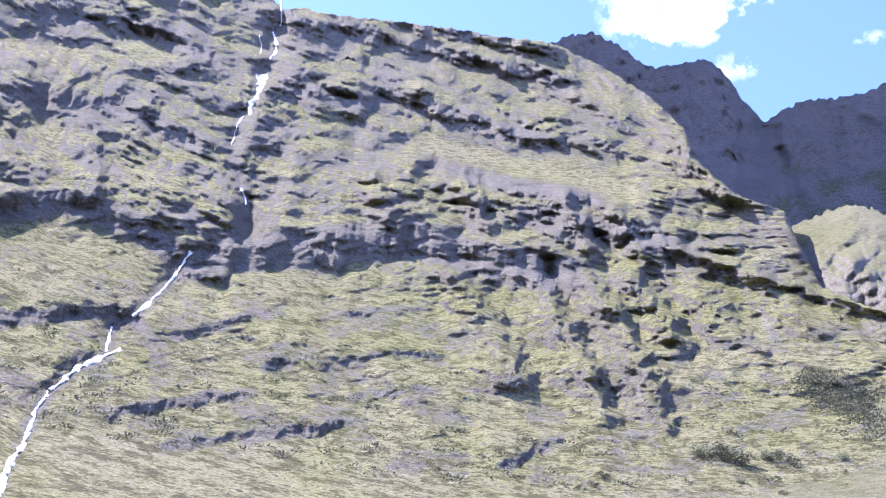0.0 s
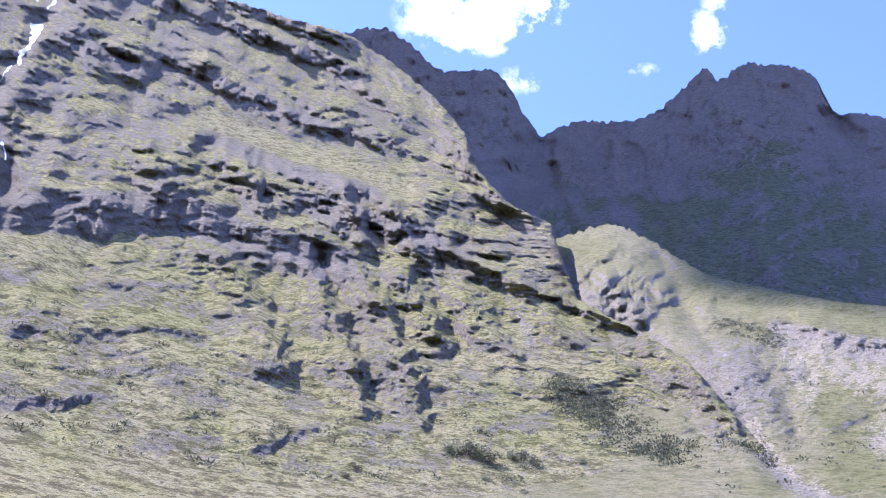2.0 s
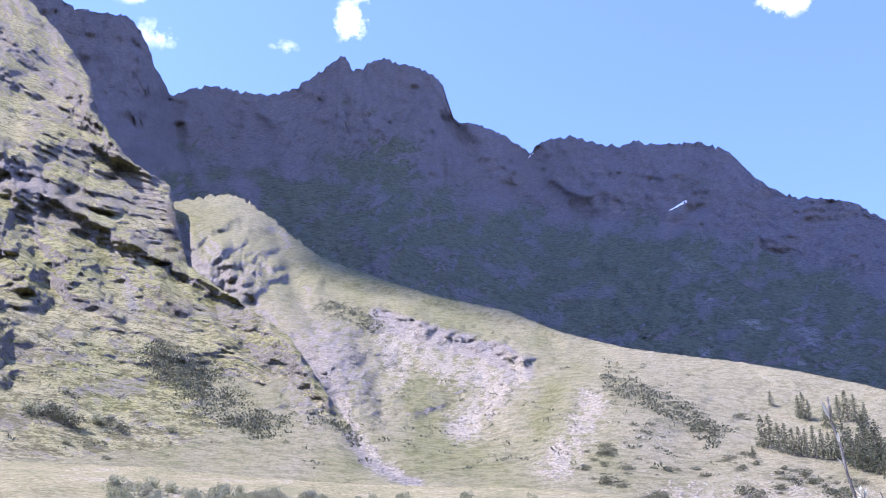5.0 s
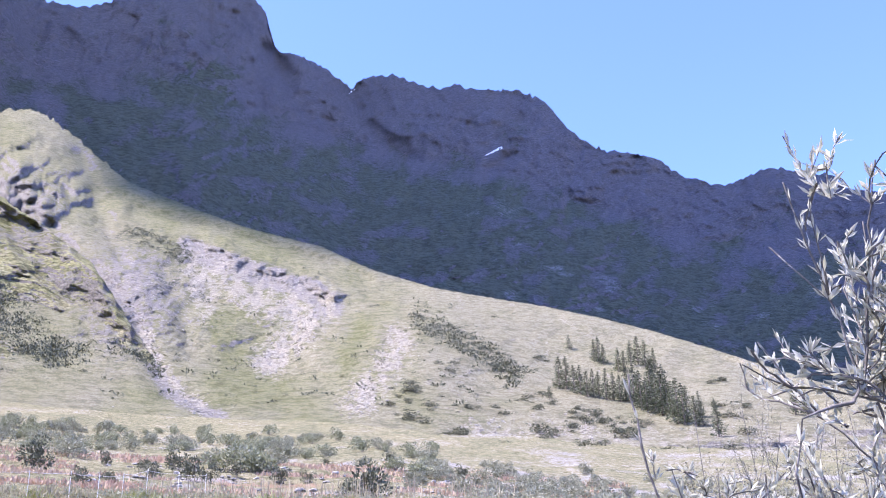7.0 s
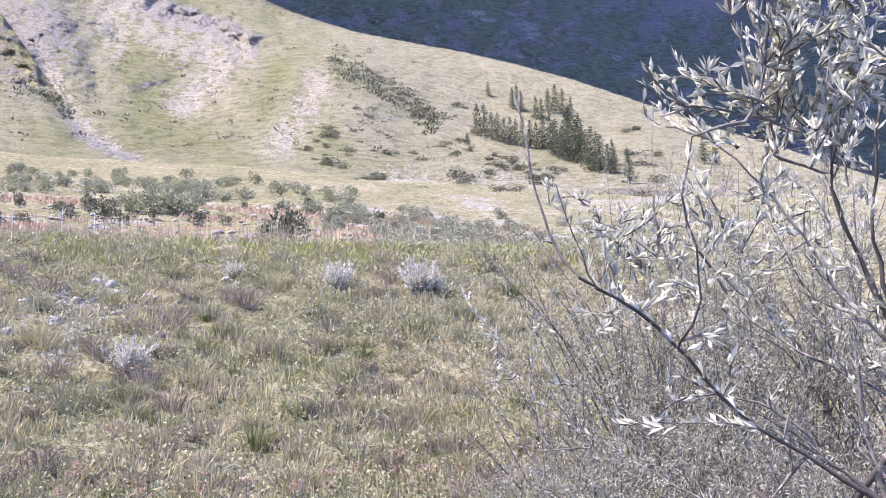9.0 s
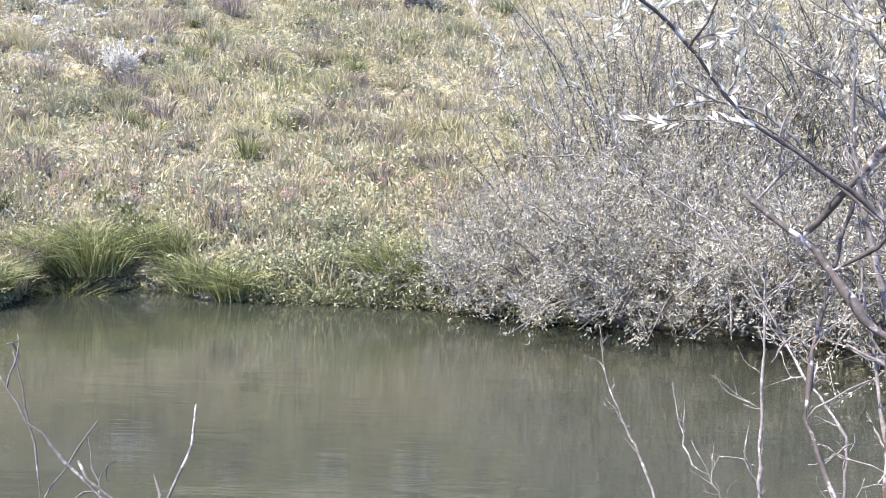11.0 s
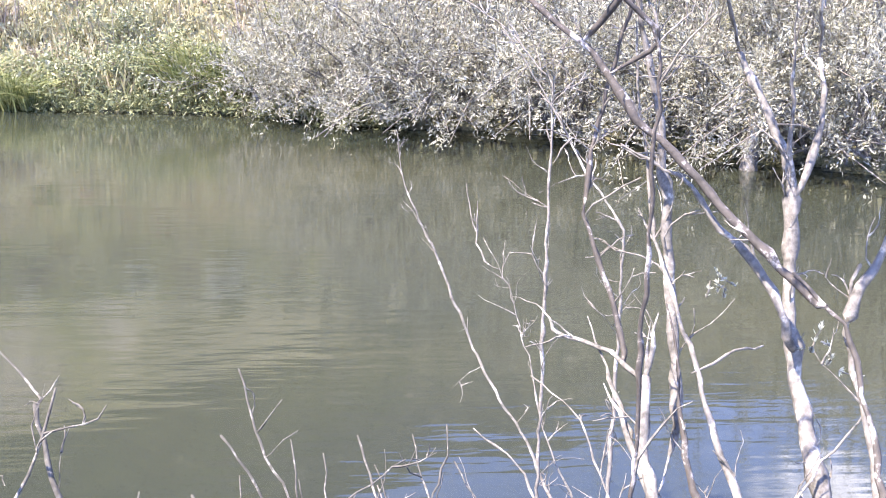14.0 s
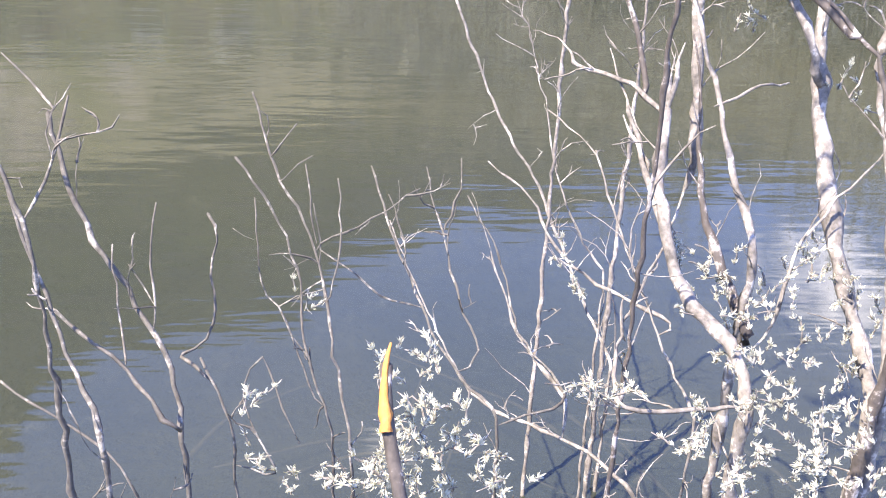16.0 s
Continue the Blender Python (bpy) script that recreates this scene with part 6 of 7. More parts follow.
        wood = joined([tube([(0, 0, -0.02), p * 0.5 + np.array([0, 0, 0.05]), p], 0.004, 4) for p in heart[:24]])
        part("stem", soup("stem", *wood, TWIG), ob)
        part("foliage", soup("foliage", *leaves(c, rng.normal(0, 1, c.shape) + np.array([0, 0, 0.3]), rng.uniform(0.04, 0.085, len(c)), rng.uniform(0.022, 0.042, len(c)), rng), BROAD), ob)
    # clumps of taller dry grass over the bank
    for _ in range(230):
        az, r = rng.uniform(25, 57), rng.uniform(19.0, 36.5)
        mat, label = [(STRAW, "tall straw-coloured grass clump on the bank"), (FORB, "grey-green herb clump on the bank"), (MAUVE, "faded mauve-brown herb clump on the bank"), (SEDGE, "green grass clump on the bank")][rng.choice(4, p=[0.28, 0.27, 0.33, 0.12])]
        tuft("grass_clump", bank_place(az, r, 0.03), rng.uniform(0.35, 0.9), 90, mat, label, rng, rng.uniform(0.5, 1.1), 0.022)
    # muddy stones at the water
    wet = boulder(9, 0.5)
    wet.materials[0] = bark_material("wet_stone", (0.05, 0.045, 0.035), (0.15, 0.135, 0.11), 9)
    for az, r, s in [(39.1, 18.5, 0.24), (38.5, 18.7, 0.18), (40.0, 18.35, 0.15)]:
        ob = new("shore_stone", wet)
        ob.location, ob.scale = bank_place(az, r, 0.02), (s * 1.5, s, s)
        tagged(ob, "wet muddy stone at the waterline", "stone", "shore stones")


def build_far_willows():
    """Grey willow thicket overhanging the far shore."""
    rng = np.random.RandomState(75)
    spots = [(61.0, 5.0, 6.4), (64.6, 5.4, 6.8), (68.2, 5.6, 6.8), (72.4, 5.6, 6.8), (53.4, 0.5, 1.7), (55.6, 0.6, 2.3), (58.4, 2.6, 4.2), (58.2, 0.5, 2.8), (60.4, 0.5, 3.0), (62.0, 3.4, 5.0), (62.8, 0.5, 3.3), (65.4, 0.5, 3.4), (66.2, 3.8, 5.4), (68.4, 0.5, 3.6), (70.4, 3.8, 5.6), (71.6, 0.5, 3.6), (75.0, 3.4, 5.4), (74.8, 0.5, 3.6), (76.8, 0.4, 3.2), (78.4, 0.6, 4.0), (80.2, 0.4, 3.6), (82.0, 2.2, 5.0), (83.4, 0.4, 3.6), (86, 0.5, 3.6), (87, 2.0, 5.0)]
    for az, back, tall in spots:
        at = bank_place(az, float(SHORE(az)) + back, 0.1)
        ob = thing("willow_bush", at, "grey-leaved willow bush overhanging the pond", "bush", "far shore willows")
        wood, leaf = [], []
        out = np.array([-math.sin(math.radians(az)), -math.cos(math.radians(az)), 0.0])
        for _ in range(29):
            foot = rng.normal(0, 0.35, 3) * np.array([1, 1, 0])
            a = rng.uniform(0, 6.28)
            d = np.array([math.cos(a), math.sin(a), 0]) * rng.uniform(0.1, 0.9) + out * 0.5
            L = tall * rng.uniform(0.55, 1.0)
            tilt = rng.uniform(0.15, 2.7) if back < 1.5 else rng.uniform(0.15, 1.25)
            d = unit(d * tilt + np.array([0, 0, 1.0]))
            end = foot + d * L
            end[2] -= 0.17 * L * tilt
            end[2] = max(end[2], 0.22 - at.z)
            mid = foot + d * L * 0.55 + rng.normal(0, 0.08, 3)
            line = fill([foot, mid, end], 0.4)
            wood.append(tube(line, np.linspace(0.022, 0.005, len(line)), 5))
            m = 16
            k = rng.uniform(0.22, 1.0, m)
            for t in k:
                p = foot + (mid - foot) * min(t / 0.55, 1) + (end - mid) * max((t - 0.55) / 0.45, 0)
                w = unit(d + rng.normal(0, 0.75, 3) + out * 0.25)
                ln = rng.uniform(0.3, 0.7)
                if rng.rand() < 0.4:
                    wood.append(tube([p, p + w * ln * 0.5, p + w * ln], [0.005, 0.004, 0.002], 3))
                q = 23
                c = p + w * ln * rng.uniform(0.1, 1.05, (q, 1)) + rng.normal(0, 0.035, (q, 3))
                leaf.append(leaves(c, w + rng.normal(0, 0.6, (q, 3)), rng.uniform(0.045, 0.085, q), 0.0165, rng))
        part("stem", soup("stem", *joined(wood), BARKGREY), ob)
        part("foliage", soup("foliage", *joined(leaf), WILLOW), ob)


BARKGREY = bark_material("willow_bark", (0.04, 0.035, 0.03), (0.20, 0.18, 0.16), 75, blotch=(0.33, 0.305, 0.275))


def build_fence():
    """White tape fence on the bank's brow."""
    mat, nt, bsdf = material("fence_white")
    n = link_noise(nt, nt.nodes.new("ShaderNodeNewGeometry").outputs["Position"], 9, 3)
    nt.links.new(ramp(nt, n, [(0.4, (0.6, 0.58, 0.55)), (0.6, (0.8, 0.79, 0.76))]), bsdf.inputs["Base Color"])
    bsdf.inputs["Roughness"].default_value = 0.6
    az = [22.6, 24.8, 26.8, 28.2, 29.4, 30.6, 32.2, 33.6]
    rs = [37.4, 37.4, 37.5, 37.6, 37.7, 38, 38.3, 39]
    foot = bank_place(az[0], rs[0])
    ob = thing("tape_fence", foot, "white electric tape fence on thin posts along the pasture", "fence")
    tops = []
    for a, r in zip(az, rs):
        p = np.array(bank_place(a, r, 0.08))
        top = p + np.array([0, 0, 1.08])
        tops.append(top - np.array([0, 0, 0.06]))
        part_at("post", soup("post", *tube([p, (p + top) / 2, top], 0.009, 6), mat), ob)
    for a, b in zip(tops, tops[1:]):
        mid = (a + b) / 2 - np.array([0, 0, 0.06])
        part_at("tape", soup("tape", *tube(fill([a, mid, b], 0.3), 0.005, 4), mat), ob)


def build_stump():
    """A pale dead willow stump standing in the shallows under the thicket."""
    rng = np.random.RandomState(76)
    at = bank_place(78.4, 13.08, 0.0)
    at.z = -0.25
    ob = thing("dead_stump", at, "pale dead stump standing in the shallow water", "stump")
    line = fill([(0, 0, 0), (0.01, 0, 0.35), (-0.06, -0.03, 0.62), (-0.12, -0.05, 0.92)], 0.07)
    part("trunk", soup("trunk", *tube(line, np.linspace(0.12, 0.07, len(line)), 9, 0.12, rng), BARKGREY, True), ob)
    snag = fill([(0.0, 0.0, 0.5), (0.12, -0.04, 0.66), (0.17, -0.05, 0.86)], 0.06)
    part("snag", soup("snag", *tube(snag, np.linspace(0.05, 0.02, len(snag)), 7, 0.15, rng), BARKGREY, True), ob)


build_bank_grass()
build_pasture_grass()
build_stones()
build_bank_plants()
build_far_willows()
build_fence()
build_stump()


# ---------------------------------------------------------------- the near shore: a living willow and a bare shrub between the camera and the water
SILVERLEAF = leaf_material("near_willow_leaf", [(0.32, 0.32, 0.235), (0.47, 0.465, 0.375), (0.60, 0.59, 0.51)], 0.42)
BAREBARK = bark_material("bare_twig_bark", (0.028, 0.024, 0.02), (0.105, 0.095, 0.082), 90, blotch=(0.23, 0.21, 0.185))
DARKBARK = bark_material("dark_bark", (0.02, 0.017, 0.015), (0.075, 0.062, 0.055), 60, blotch=(0.26, 0.24, 0.23))


def slant(az, el, d):
    return np.array(Vector((0, 0, EYE)) + toward(az, el) * d)


class Shrub:
    """Collects stems, twigs and leaves of one shrub on the near shore."""

    def __init__(self, name, label, seed, bark, twigginess, leafiness):
        self.name, self.label, self.bark, self.twigginess, self.leafiness = name, label, bark, twigginess, leafiness
        self.rng = np.random.RandomState(seed)
        self.plan, self.stems, self.twigs, self.leaf = [], [], [], []

    def stem(self, d0, d1, r0, r1, rooted, way, leafy=None, twiggy=None, dark=False):
        """A stem from its foot to its tip: distances, radii in mm, and the directions it passes."""
        P = [slant(a, e, d) for (a, e), d in zip(way, np.linspace(d0, d1, len(way)))]
        if rooted:
            P = self.footed(P, way[0][0])
        self.plan.append([P, r0, r1, rooted, leafy, twiggy, dark, way[0][0]])

    def footed(self, P, az):
        a = math.radians(az)
        r = min(np.hypot(*P[0][:2]), 2.6)
        foot = np.array([r * math.sin(a), r * math.cos(a), 0.0])
        foot[2] = float(ground_at(foot[0], foot[1])) - 0.06
        return [foot, foot * 0.45 + P[0] * 0.55] + P

    def grow(self):
        """Joins each side stem to the nearest stem under its foot, then builds all."""
        lines = [fill(p[0], 0.03) for p in self.plan]
        for i, p in enumerate(self.plan):
            if p[3]:
                continue
            start = p[0][0]
            best, at = 9.0, None
            for j, line in enumerate(lines):
                if j == i or (not self.plan[j][3] and j > i):
                    continue
                d = np.linalg.norm(line - start, axis=1) + 0.6 * np.maximum(line[:, 2] - start[2], 0)
                k = int(np.argmin(d))
                if d[k] < best:
                    best, at = d[k], line[k]
            if best < 0.45:
                if best > 0.02:
                    p[0] = [at] + p[0]
            elif p[0][0][2] < EYE + 0.4:
                p[0] = self.footed(p[0], p[7])
        starts = [p[0][0] for p in self.plan]
        for i, (P, r0, r1, rooted, leafy, twiggy, dark, az) in enumerate(self.plan):
            free = all(j == i or np.linalg.norm(q - P[-1]) > 0.07 for j, q in enumerate(starts))
            self.make(P, r0, r1, leafy, twiggy, dark, free, rooted)

    def make(self, P, r0, r1, leafy, twiggy, dark, free, rooted):
        rng = self.rng
        line = fill(P, 0.035)
        line[1:-1] += rng.normal(0, 0.0025, (len(line) - 2, 3))
        rad = np.linspace(r0, r1, len(line)) / 1000 * 0.5 * (1.3 if self.bark is BAREBARK else 1.0)
        if not rooted:
            rad *= np.interp(np.arange(len(line)), [0, 1, 3], [0.3, 0.8, 1])
        if free and r1 > 4:
            rad *= np.interp(np.linspace(0, 1, len(line)), [0, 0.45, 1], [1, 1, 0.3])
        rad = rad * (1 + 0.3 * (rng.rand(len(line)) > 0.86)) * (1 + 0.12 * rng.normal(size=len(line)))
        self.stems.append((tube(line, rad, 8 if r0 > 14 else 6, 0.07, rng), dark))
        twiggy = self.twigginess if twiggy is None else twiggy
        leafy = self.leafiness if leafy is None else leafy
        length = np.linalg.norm(np.diff(line, axis=0), axis=1).sum()
        for _ in range(rng.poisson(length * twiggy)):
            i = rng.randint(len(line) // 6, len(line) - 1)
            t = unit(line[min(i + 1, len(line) - 1)] - line[i - 1])
            w = unit(t * 0.7 + rng.normal(0, 0.6, 3) + np.array([0, 0, 0.35]))
            self.twig(line[i], w, rng.uniform(0.05, 0.24 if leafy else 0.15), leafy if line[i][2] > EYE + 0.02 else 0.0)
        if leafy and line[-1][2] > EYE + 0.1:
            upper = line[len(line) // 2:]
            self.dress(upper[upper[:, 2] > EYE + 0.02], leafy * 0.7)

    def twig(self, p, w, ln, leafy, depth=0):
        rng = self.rng
        n = 5
        q = [np.asarray(p, float)]
        for _ in range(n):
            w = unit(w + rng.normal(0, 0.22, 3))
            q.append(q[-1] + w * ln / n)
        q = np.array(q)
        thick = rng.uniform(0.0009, 0.0018)
        self.twigs.append(tube(q, thick * np.linspace(1.3, 0.6, n + 1) * (1 + 0.5 * (rng.rand(n + 1) > 0.7)), 4))
        if depth < 2 and rng.rand() < 0.6:
            self.twig(q[rng.randint(1, n)], unit(w + rng.normal(0, 0.7, 3)), ln * 0.55, leafy, depth + 1)
        if leafy:
            self.dress(fill(q, 0.02), leafy)

    def dress(self, line, amount):
        rng = self.rng
        if len(line) < 3:
            return
        length = np.linalg.norm(np.diff(line, axis=0), axis=1).sum()
        n = rng.poisson(length * (165 if line[0][2] > EYE else 520) * amount)
        if not n:
            return
        i = rng.randint(0, len(line) - 1, n)
        t = unit(line[i + 1] - line[i])
        w = t + rng.normal(0, 0.42, (n, 3)) + np.array([0, 0, 0.35])
        size = 1.0 if line[0][2] > EYE else 0.5
        self.leaf.append(folded_leaves(line[i], w, size * rng.uniform(0.016, 0.034, n), (1.0 if size == 1.0 else 0.42) * rng.uniform(0.005, 0.0085, n), rng))

    def tuft(self, az, el, d, size, n):
        """A spray of leafy shoots."""
        rng = self.rng
        c = slant(az, el, d)
        for _ in range(n):
            p = c + rng.normal(0, size * 0.45, 3)
            reach = rng.uniform(0.05, 0.12) if el > 0 else rng.uniform(0.03, 0.06)
            self.twig(p, unit(rng.normal(0, 0.6, 3) + np.array([0, 0, 0.8])), reach, 1.1 if el > 0 else 1.6)

    def build(self, at):
        self.grow()
        ob = thing(self.name, at, self.label, "shrub")
        for (v, f), dark in self.stems:
            part_at("branch", soup("branch", v, f, DARKBARK if dark else self.bark, True), ob)
        if self.twigs:
            tagged(part_at("twig_spray", soup("twig_spray", *joined(self.twigs), self.bark), ob), kind="stuff")
        if self.leaf:
            part_at("foliage", soup("foliage", *joined(self.leaf), SILVERLEAF), ob)
        return ob


def build_near_willow():
    w = Shrub("willow", "pale-barked willow with silvery leaves on the near shore", 91, BARKGREY, 7.0, 0.0)
    low, high = dict(leafy=0.0), dict(leafy=0.62, twiggy=9.0)
    w.stem(3.64, 3.92, 13, 9, True, [(73.06, -35.05), (71.56, -33.14), (69.62, -30.01), (68.39, -27.97), (67.56, -26.19), (65.89, -24.15), (64.24, -21.47), (62.98, -18.78), (61.59, -15.52)], **low)
    w.stem(3.9, 4.0, 8, 3, False, [(61.84, -16.00), (61.29, -15.08), (59.99, -12.31), (59.77, -10.78), (59.62, -9.40)], **low)
    w.stem(3.44, 3.52, 10, 7, True, [(71.95, -30.47), (70.99, -29.66), (69.81, -28.25), (68.76, -26.20), (68.15, -25.02), (67.58, -22.01), (67.00, -20.83), (66.33, -18.14), (65.45, -16.69), (64.58, -15.23)], **low)
    w.stem(3.5, 3.6, 7, 3, False, [(64.75, -16.88), (64.07, -14.74), (63.56, -12.30)], **low)
    w.stem(2.28, 2.82, 13, 5, False, [(74.23, -22.65), (72.46, -21.25), (70.78, -20.58), (68.99, -20.36), (68.75, -19.57), (67.88, -18.82), (66.41, -18.41)], **low)
    w.stem(2.15, 2.28, 36, 24, True, [(82.09, -37.22), (81.20, -34.75), (79.55, -33.29), (77.52, -32.42), (75.77, -29.99), (74.92, -27.69), (74.35, -24.75), (74.35, -22.34)], **low)
    w.stem(2.28, 2.27, 20, 8, False, [(74.37, -22.48), (74.62, -20.82), (74.83, -18.87)], **low)
    w.stem(2.28, 2.27, 14, 5, False, [(74.30, -22.64), (74.42, -21.14), (74.43, -19.35)], **low)
    w.stem(2.24, 2.33, 17, 11, False, [(75.05, -28.58), (74.06, -26.27), (73.22, -24.84), (72.00, -22.82)], **low)
    w.stem(2.4, 2.5, 14, 8, False, [(73.19, -22.20), (72.96, -21.03), (72.35, -18.68), (71.29, -16.33), (70.24, -13.66), (70.66, -9.72), (71.49, -5.55), (72.34, -2.35)], **low, dark=True)
    w.stem(2.25, 2.45, 26, 13, True, [(80.61, -28.78), (79.12, -26.20), (77.83, -23.79), (77.17, -21.54), (76.08, -19.29), (75.16, -16.99), (74.10, -14.67), (73.74, -11.40), (72.92, -7.57), (72.55, -3.50)], **low)
    w.stem(2.4, 2.4, 6, 4, False, [(70.24, -13.66), (71.43, -12.85), (73.32, -11.72)], **low)
    w.stem(2.3, 2.5, 9, 4, False, [(76.90, -21.86), (79.16, -20.44), (80.57, -19.99)], **low)
    w.stem(2.34, 2.32, 20, 13, False, [(81.63, -33.68), (79.83, -31.38), (78.45, -29.24), (77.07, -26.76), (76.46, -23.86), (75.95, -20.35), (75.22, -18.36)], **low, dark=True)
    w.stem(2.35, 2.42, 38, 28, True, [(89.09, -35.41), (88.07, -33.42), (86.43, -30.66), (84.78, -27.54), (83.60, -24.84), (82.50, -21.53), (81.83, -18.72), (81.50, -15.34), (81.24, -12.29)], **low)
    w.stem(2.4, 2.5, 26, 15, False, [(81.34, -13.77), (81.23, -11.14), (80.42, -9.46), (79.01, -6.94), (77.97, -4.98)], **low)
    w.stem(2.4, 2.5, 20, 12, False, [(81.57, -11.99), (82.47, -7.90), (81.86, -5.11)], **low)
    w.stem(2.11, 2.2, 32, 20, True, [(89.19, -30.66), (88.09, -27.86), (86.84, -23.86), (85.63, -20.61), (84.74, -18.41), (83.45, -17.41), (81.83, -16.12)], **low, dark=True)
    w.stem(2.2, 2.3, 26, 14, False, [(84.78, -18.40), (85.04, -16.62), (85.93, -15.06), (86.58, -12.98), (86.84, -10.14)], **low)
    w.stem(2.2, 2.3, 22, 12, False, [(83.73, -17.88), (81.68, -16.40), (79.84, -14.84), (77.99, -13.23), (76.41, -11.57), (74.55, -9.88), (72.41, -8.48), (71.26, -6.14), (70.17, -4.98), (68.65, -3.82), (66.83, -2.37)], **low, dark=True)
    w.stem(2.3, 2.3, 19, 13, False, [(82.01, -19.81), (81.22, -17.60), (79.60, -15.44), (77.76, -14.13), (75.83, -11.60), (73.72, -10.81), (72.19, -9.97)], **low)
    w.stem(2.25, 2.22, 34, 26, True, [(89.64, -34.77), (88.50, -30.55), (86.88, -24.63), (85.94, -21.94), (84.69, -18.73), (84.71, -16.76), (85.05, -15.33)], **low)
    w.stem(2.3, 2.5, 12, 8, False, [(73.89, -25.70), (72.73, -23.41), (71.58, -21.08), (70.82, -19.30)], **low)
    w.stem(2.44, 2.63, 9, 4, False, [(77.11, -33.21), (74.59, -32.65), (71.68, -31.77), (68.69, -29.91), (67.08, -27.28), (64.42, -25.58)], **low)
    w.stem(2.04, 2.43, 11, 5, False, [(74.15, -38.59), (73.28, -35.38), (73.96, -32.88), (75.46, -29.21), (76.00, -26.24)], **low)
    w.stem(2.35, 2.63, 8, 4, True, [(79.00, -37.66), (77.68, -36.36), (75.42, -33.46), (73.58, -30.40), (71.83, -27.25), (70.89, -24.90), (69.10, -23.50), (67.71, -22.66)], **low)
    w.stem(2.34, 2.33, 9, 4, False, [(82.27, -33.56), (82.82, -28.51), (83.67, -26.61), (85.05, -24.62), (86.31, -22.38)], **low)
    w.stem(2.56, 2.85, 13, 8, True, [(76.27, -42.22), (73.25, -40.67), (70.81, -39.89), (67.63, -39.11), (65.66, -38.62)], **low)
    w.stem(2.85, 3.24, 8, 4, False, [(65.66, -38.62), (63.64, -37.34), (61.21, -33.77), (59.67, -31.03), (58.56, -28.57)], **low)
    w.stem(2.65, 2.94, 10, 5, False, [(70.68, -37.72), (68.21, -35.97), (66.73, -34.24), (64.95, -30.37), (63.51, -27.06)], **low)
    w.stem(2.15, 2.05, 16, 8, False, [(75.41, 2.15), (74.69, 3.56), (73.82, 5.28), (72.93, 7.86), (72.02, 10.47), (71.62, 12.76), (72.04, 15.22), (72.08, 17.95)], **high, dark=True)
    w.stem(2.1, 2.1, 8, 3, False, [(72.12, 15.56), (71.88, 18.59), (71.75, 21.30)], **high, dark=True)
    w.stem(1.88, 1.88, 6, 3, False, [(68.90, 14.10), (69.10, 17.60), (70.12, 20.69), (70.38, 24.45), (71.45, 27.44)], **high)
    w.stem(2.05, 2.05, 8, 4, False, [(71.92, 13.28), (72.33, 15.46), (72.90, 17.84)], **high, dark=True)
    w.stem(2.05, 2.05, 10, 4, False, [(74.09, 5.54), (73.45, 7.82), (73.37, 10.62), (73.74, 12.25), (74.18, 14.95), (74.63, 17.60)], **high, dark=True)
    w.stem(1.75, 1.55, 12, 5, False, [(74.18, -3.93), (72.01, -2.58), (69.49, -0.46), (66.85, 1.30), (65.25, 3.08), (63.78, 5.03), (61.99, 7.16), (60.27, 7.96), (59.12, 8.89)], **high, dark=True)
    w.stem(1.55, 1.6, 5, 2, False, [(59.12, 8.89), (57.97, 10.13), (57.16, 12.81), (56.67, 16.33), (56.53, 18.49)], leafy=0.12, twiggy=2.0)
    w.stem(1.55, 1.55, 5, 2, False, [(63.79, 5.02), (65.01, 6.57), (65.38, 8.29), (64.79, 10.93), (64.48, 13.55), (65.30, 15.48)], **high, dark=True)
    w.stem(3.35, 3.65, 16, 6, False, [(68.17, -6.68), (65.40, -3.83), (61.48, -1.46), (59.76, -0.25), (57.41, 1.00), (55.36, 2.85), (54.21, 5.31), (53.33, 6.85)], **high)
    w.stem(3.55, 3.55, 6, 3, False, [(60.90, -1.16), (59.82, 1.54), (58.67, 2.77)], **high)
    w.stem(3.55, 3.55, 5, 3, False, [(58.86, -0.23), (56.17, -0.47), (54.53, 0.02)], **high)
    w.stem(2.45, 2.45, 8, 4, False, [(74.50, 0.54), (72.85, 2.26), (69.74, 4.10), (67.60, 5.65), (66.26, 7.18)], **high)
    w.stem(2.05, 2.05, 8, 3, False, [(74.11, 3.86), (71.80, 6.81), (69.84, 10.65), (68.03, 13.38), (66.39, 14.95), (64.98, 15.93)], **high)
    w.stem(2.25, 2.25, 7, 4, False, [(70.05, 0.09), (67.41, 1.88), (64.61, 2.55), (63.24, 4.07)], **high)
    w.stem(3.22, 3.31, 16, 12, False, [(72.45, -14.38), (70.32, -11.80), (68.16, -7.92), (65.35, -3.87)], **high)
    w.stem(2.21, 2.21, 10, 6, False, [(74.38, -4.38), (72.08, -2.42), (69.10, 0.21), (66.57, 1.73)], **high, dark=True)
    w.stem(1.67, 1.68, 6, 2, False, [(68.55, 16.09), (68.16, 18.70), (67.70, 21.06), (67.03, 24.06), (66.53, 26.47), (66.37, 27.37)], **high)
    w.stem(1.67, 1.68, 3, 2, False, [(67.70, 21.06), (66.22, 22.86), (65.07, 24.19)], **high)
    w.stem(1.67, 1.68, 4, 2, False, [(68.55, 16.09), (69.33, 19.68), (70.11, 22.71), (70.15, 24.72)], **high)
    w.stem(1.67, 1.68, 5, 2, False, [(69.61, 17.37), (70.76, 21.18), (72.17, 24.92)], **high)
    w.stem(1.67, 1.67, 5, 2, False, [(70.32, 15.60), (68.69, 16.92), (66.56, 17.74), (63.77, 16.60)], **high)
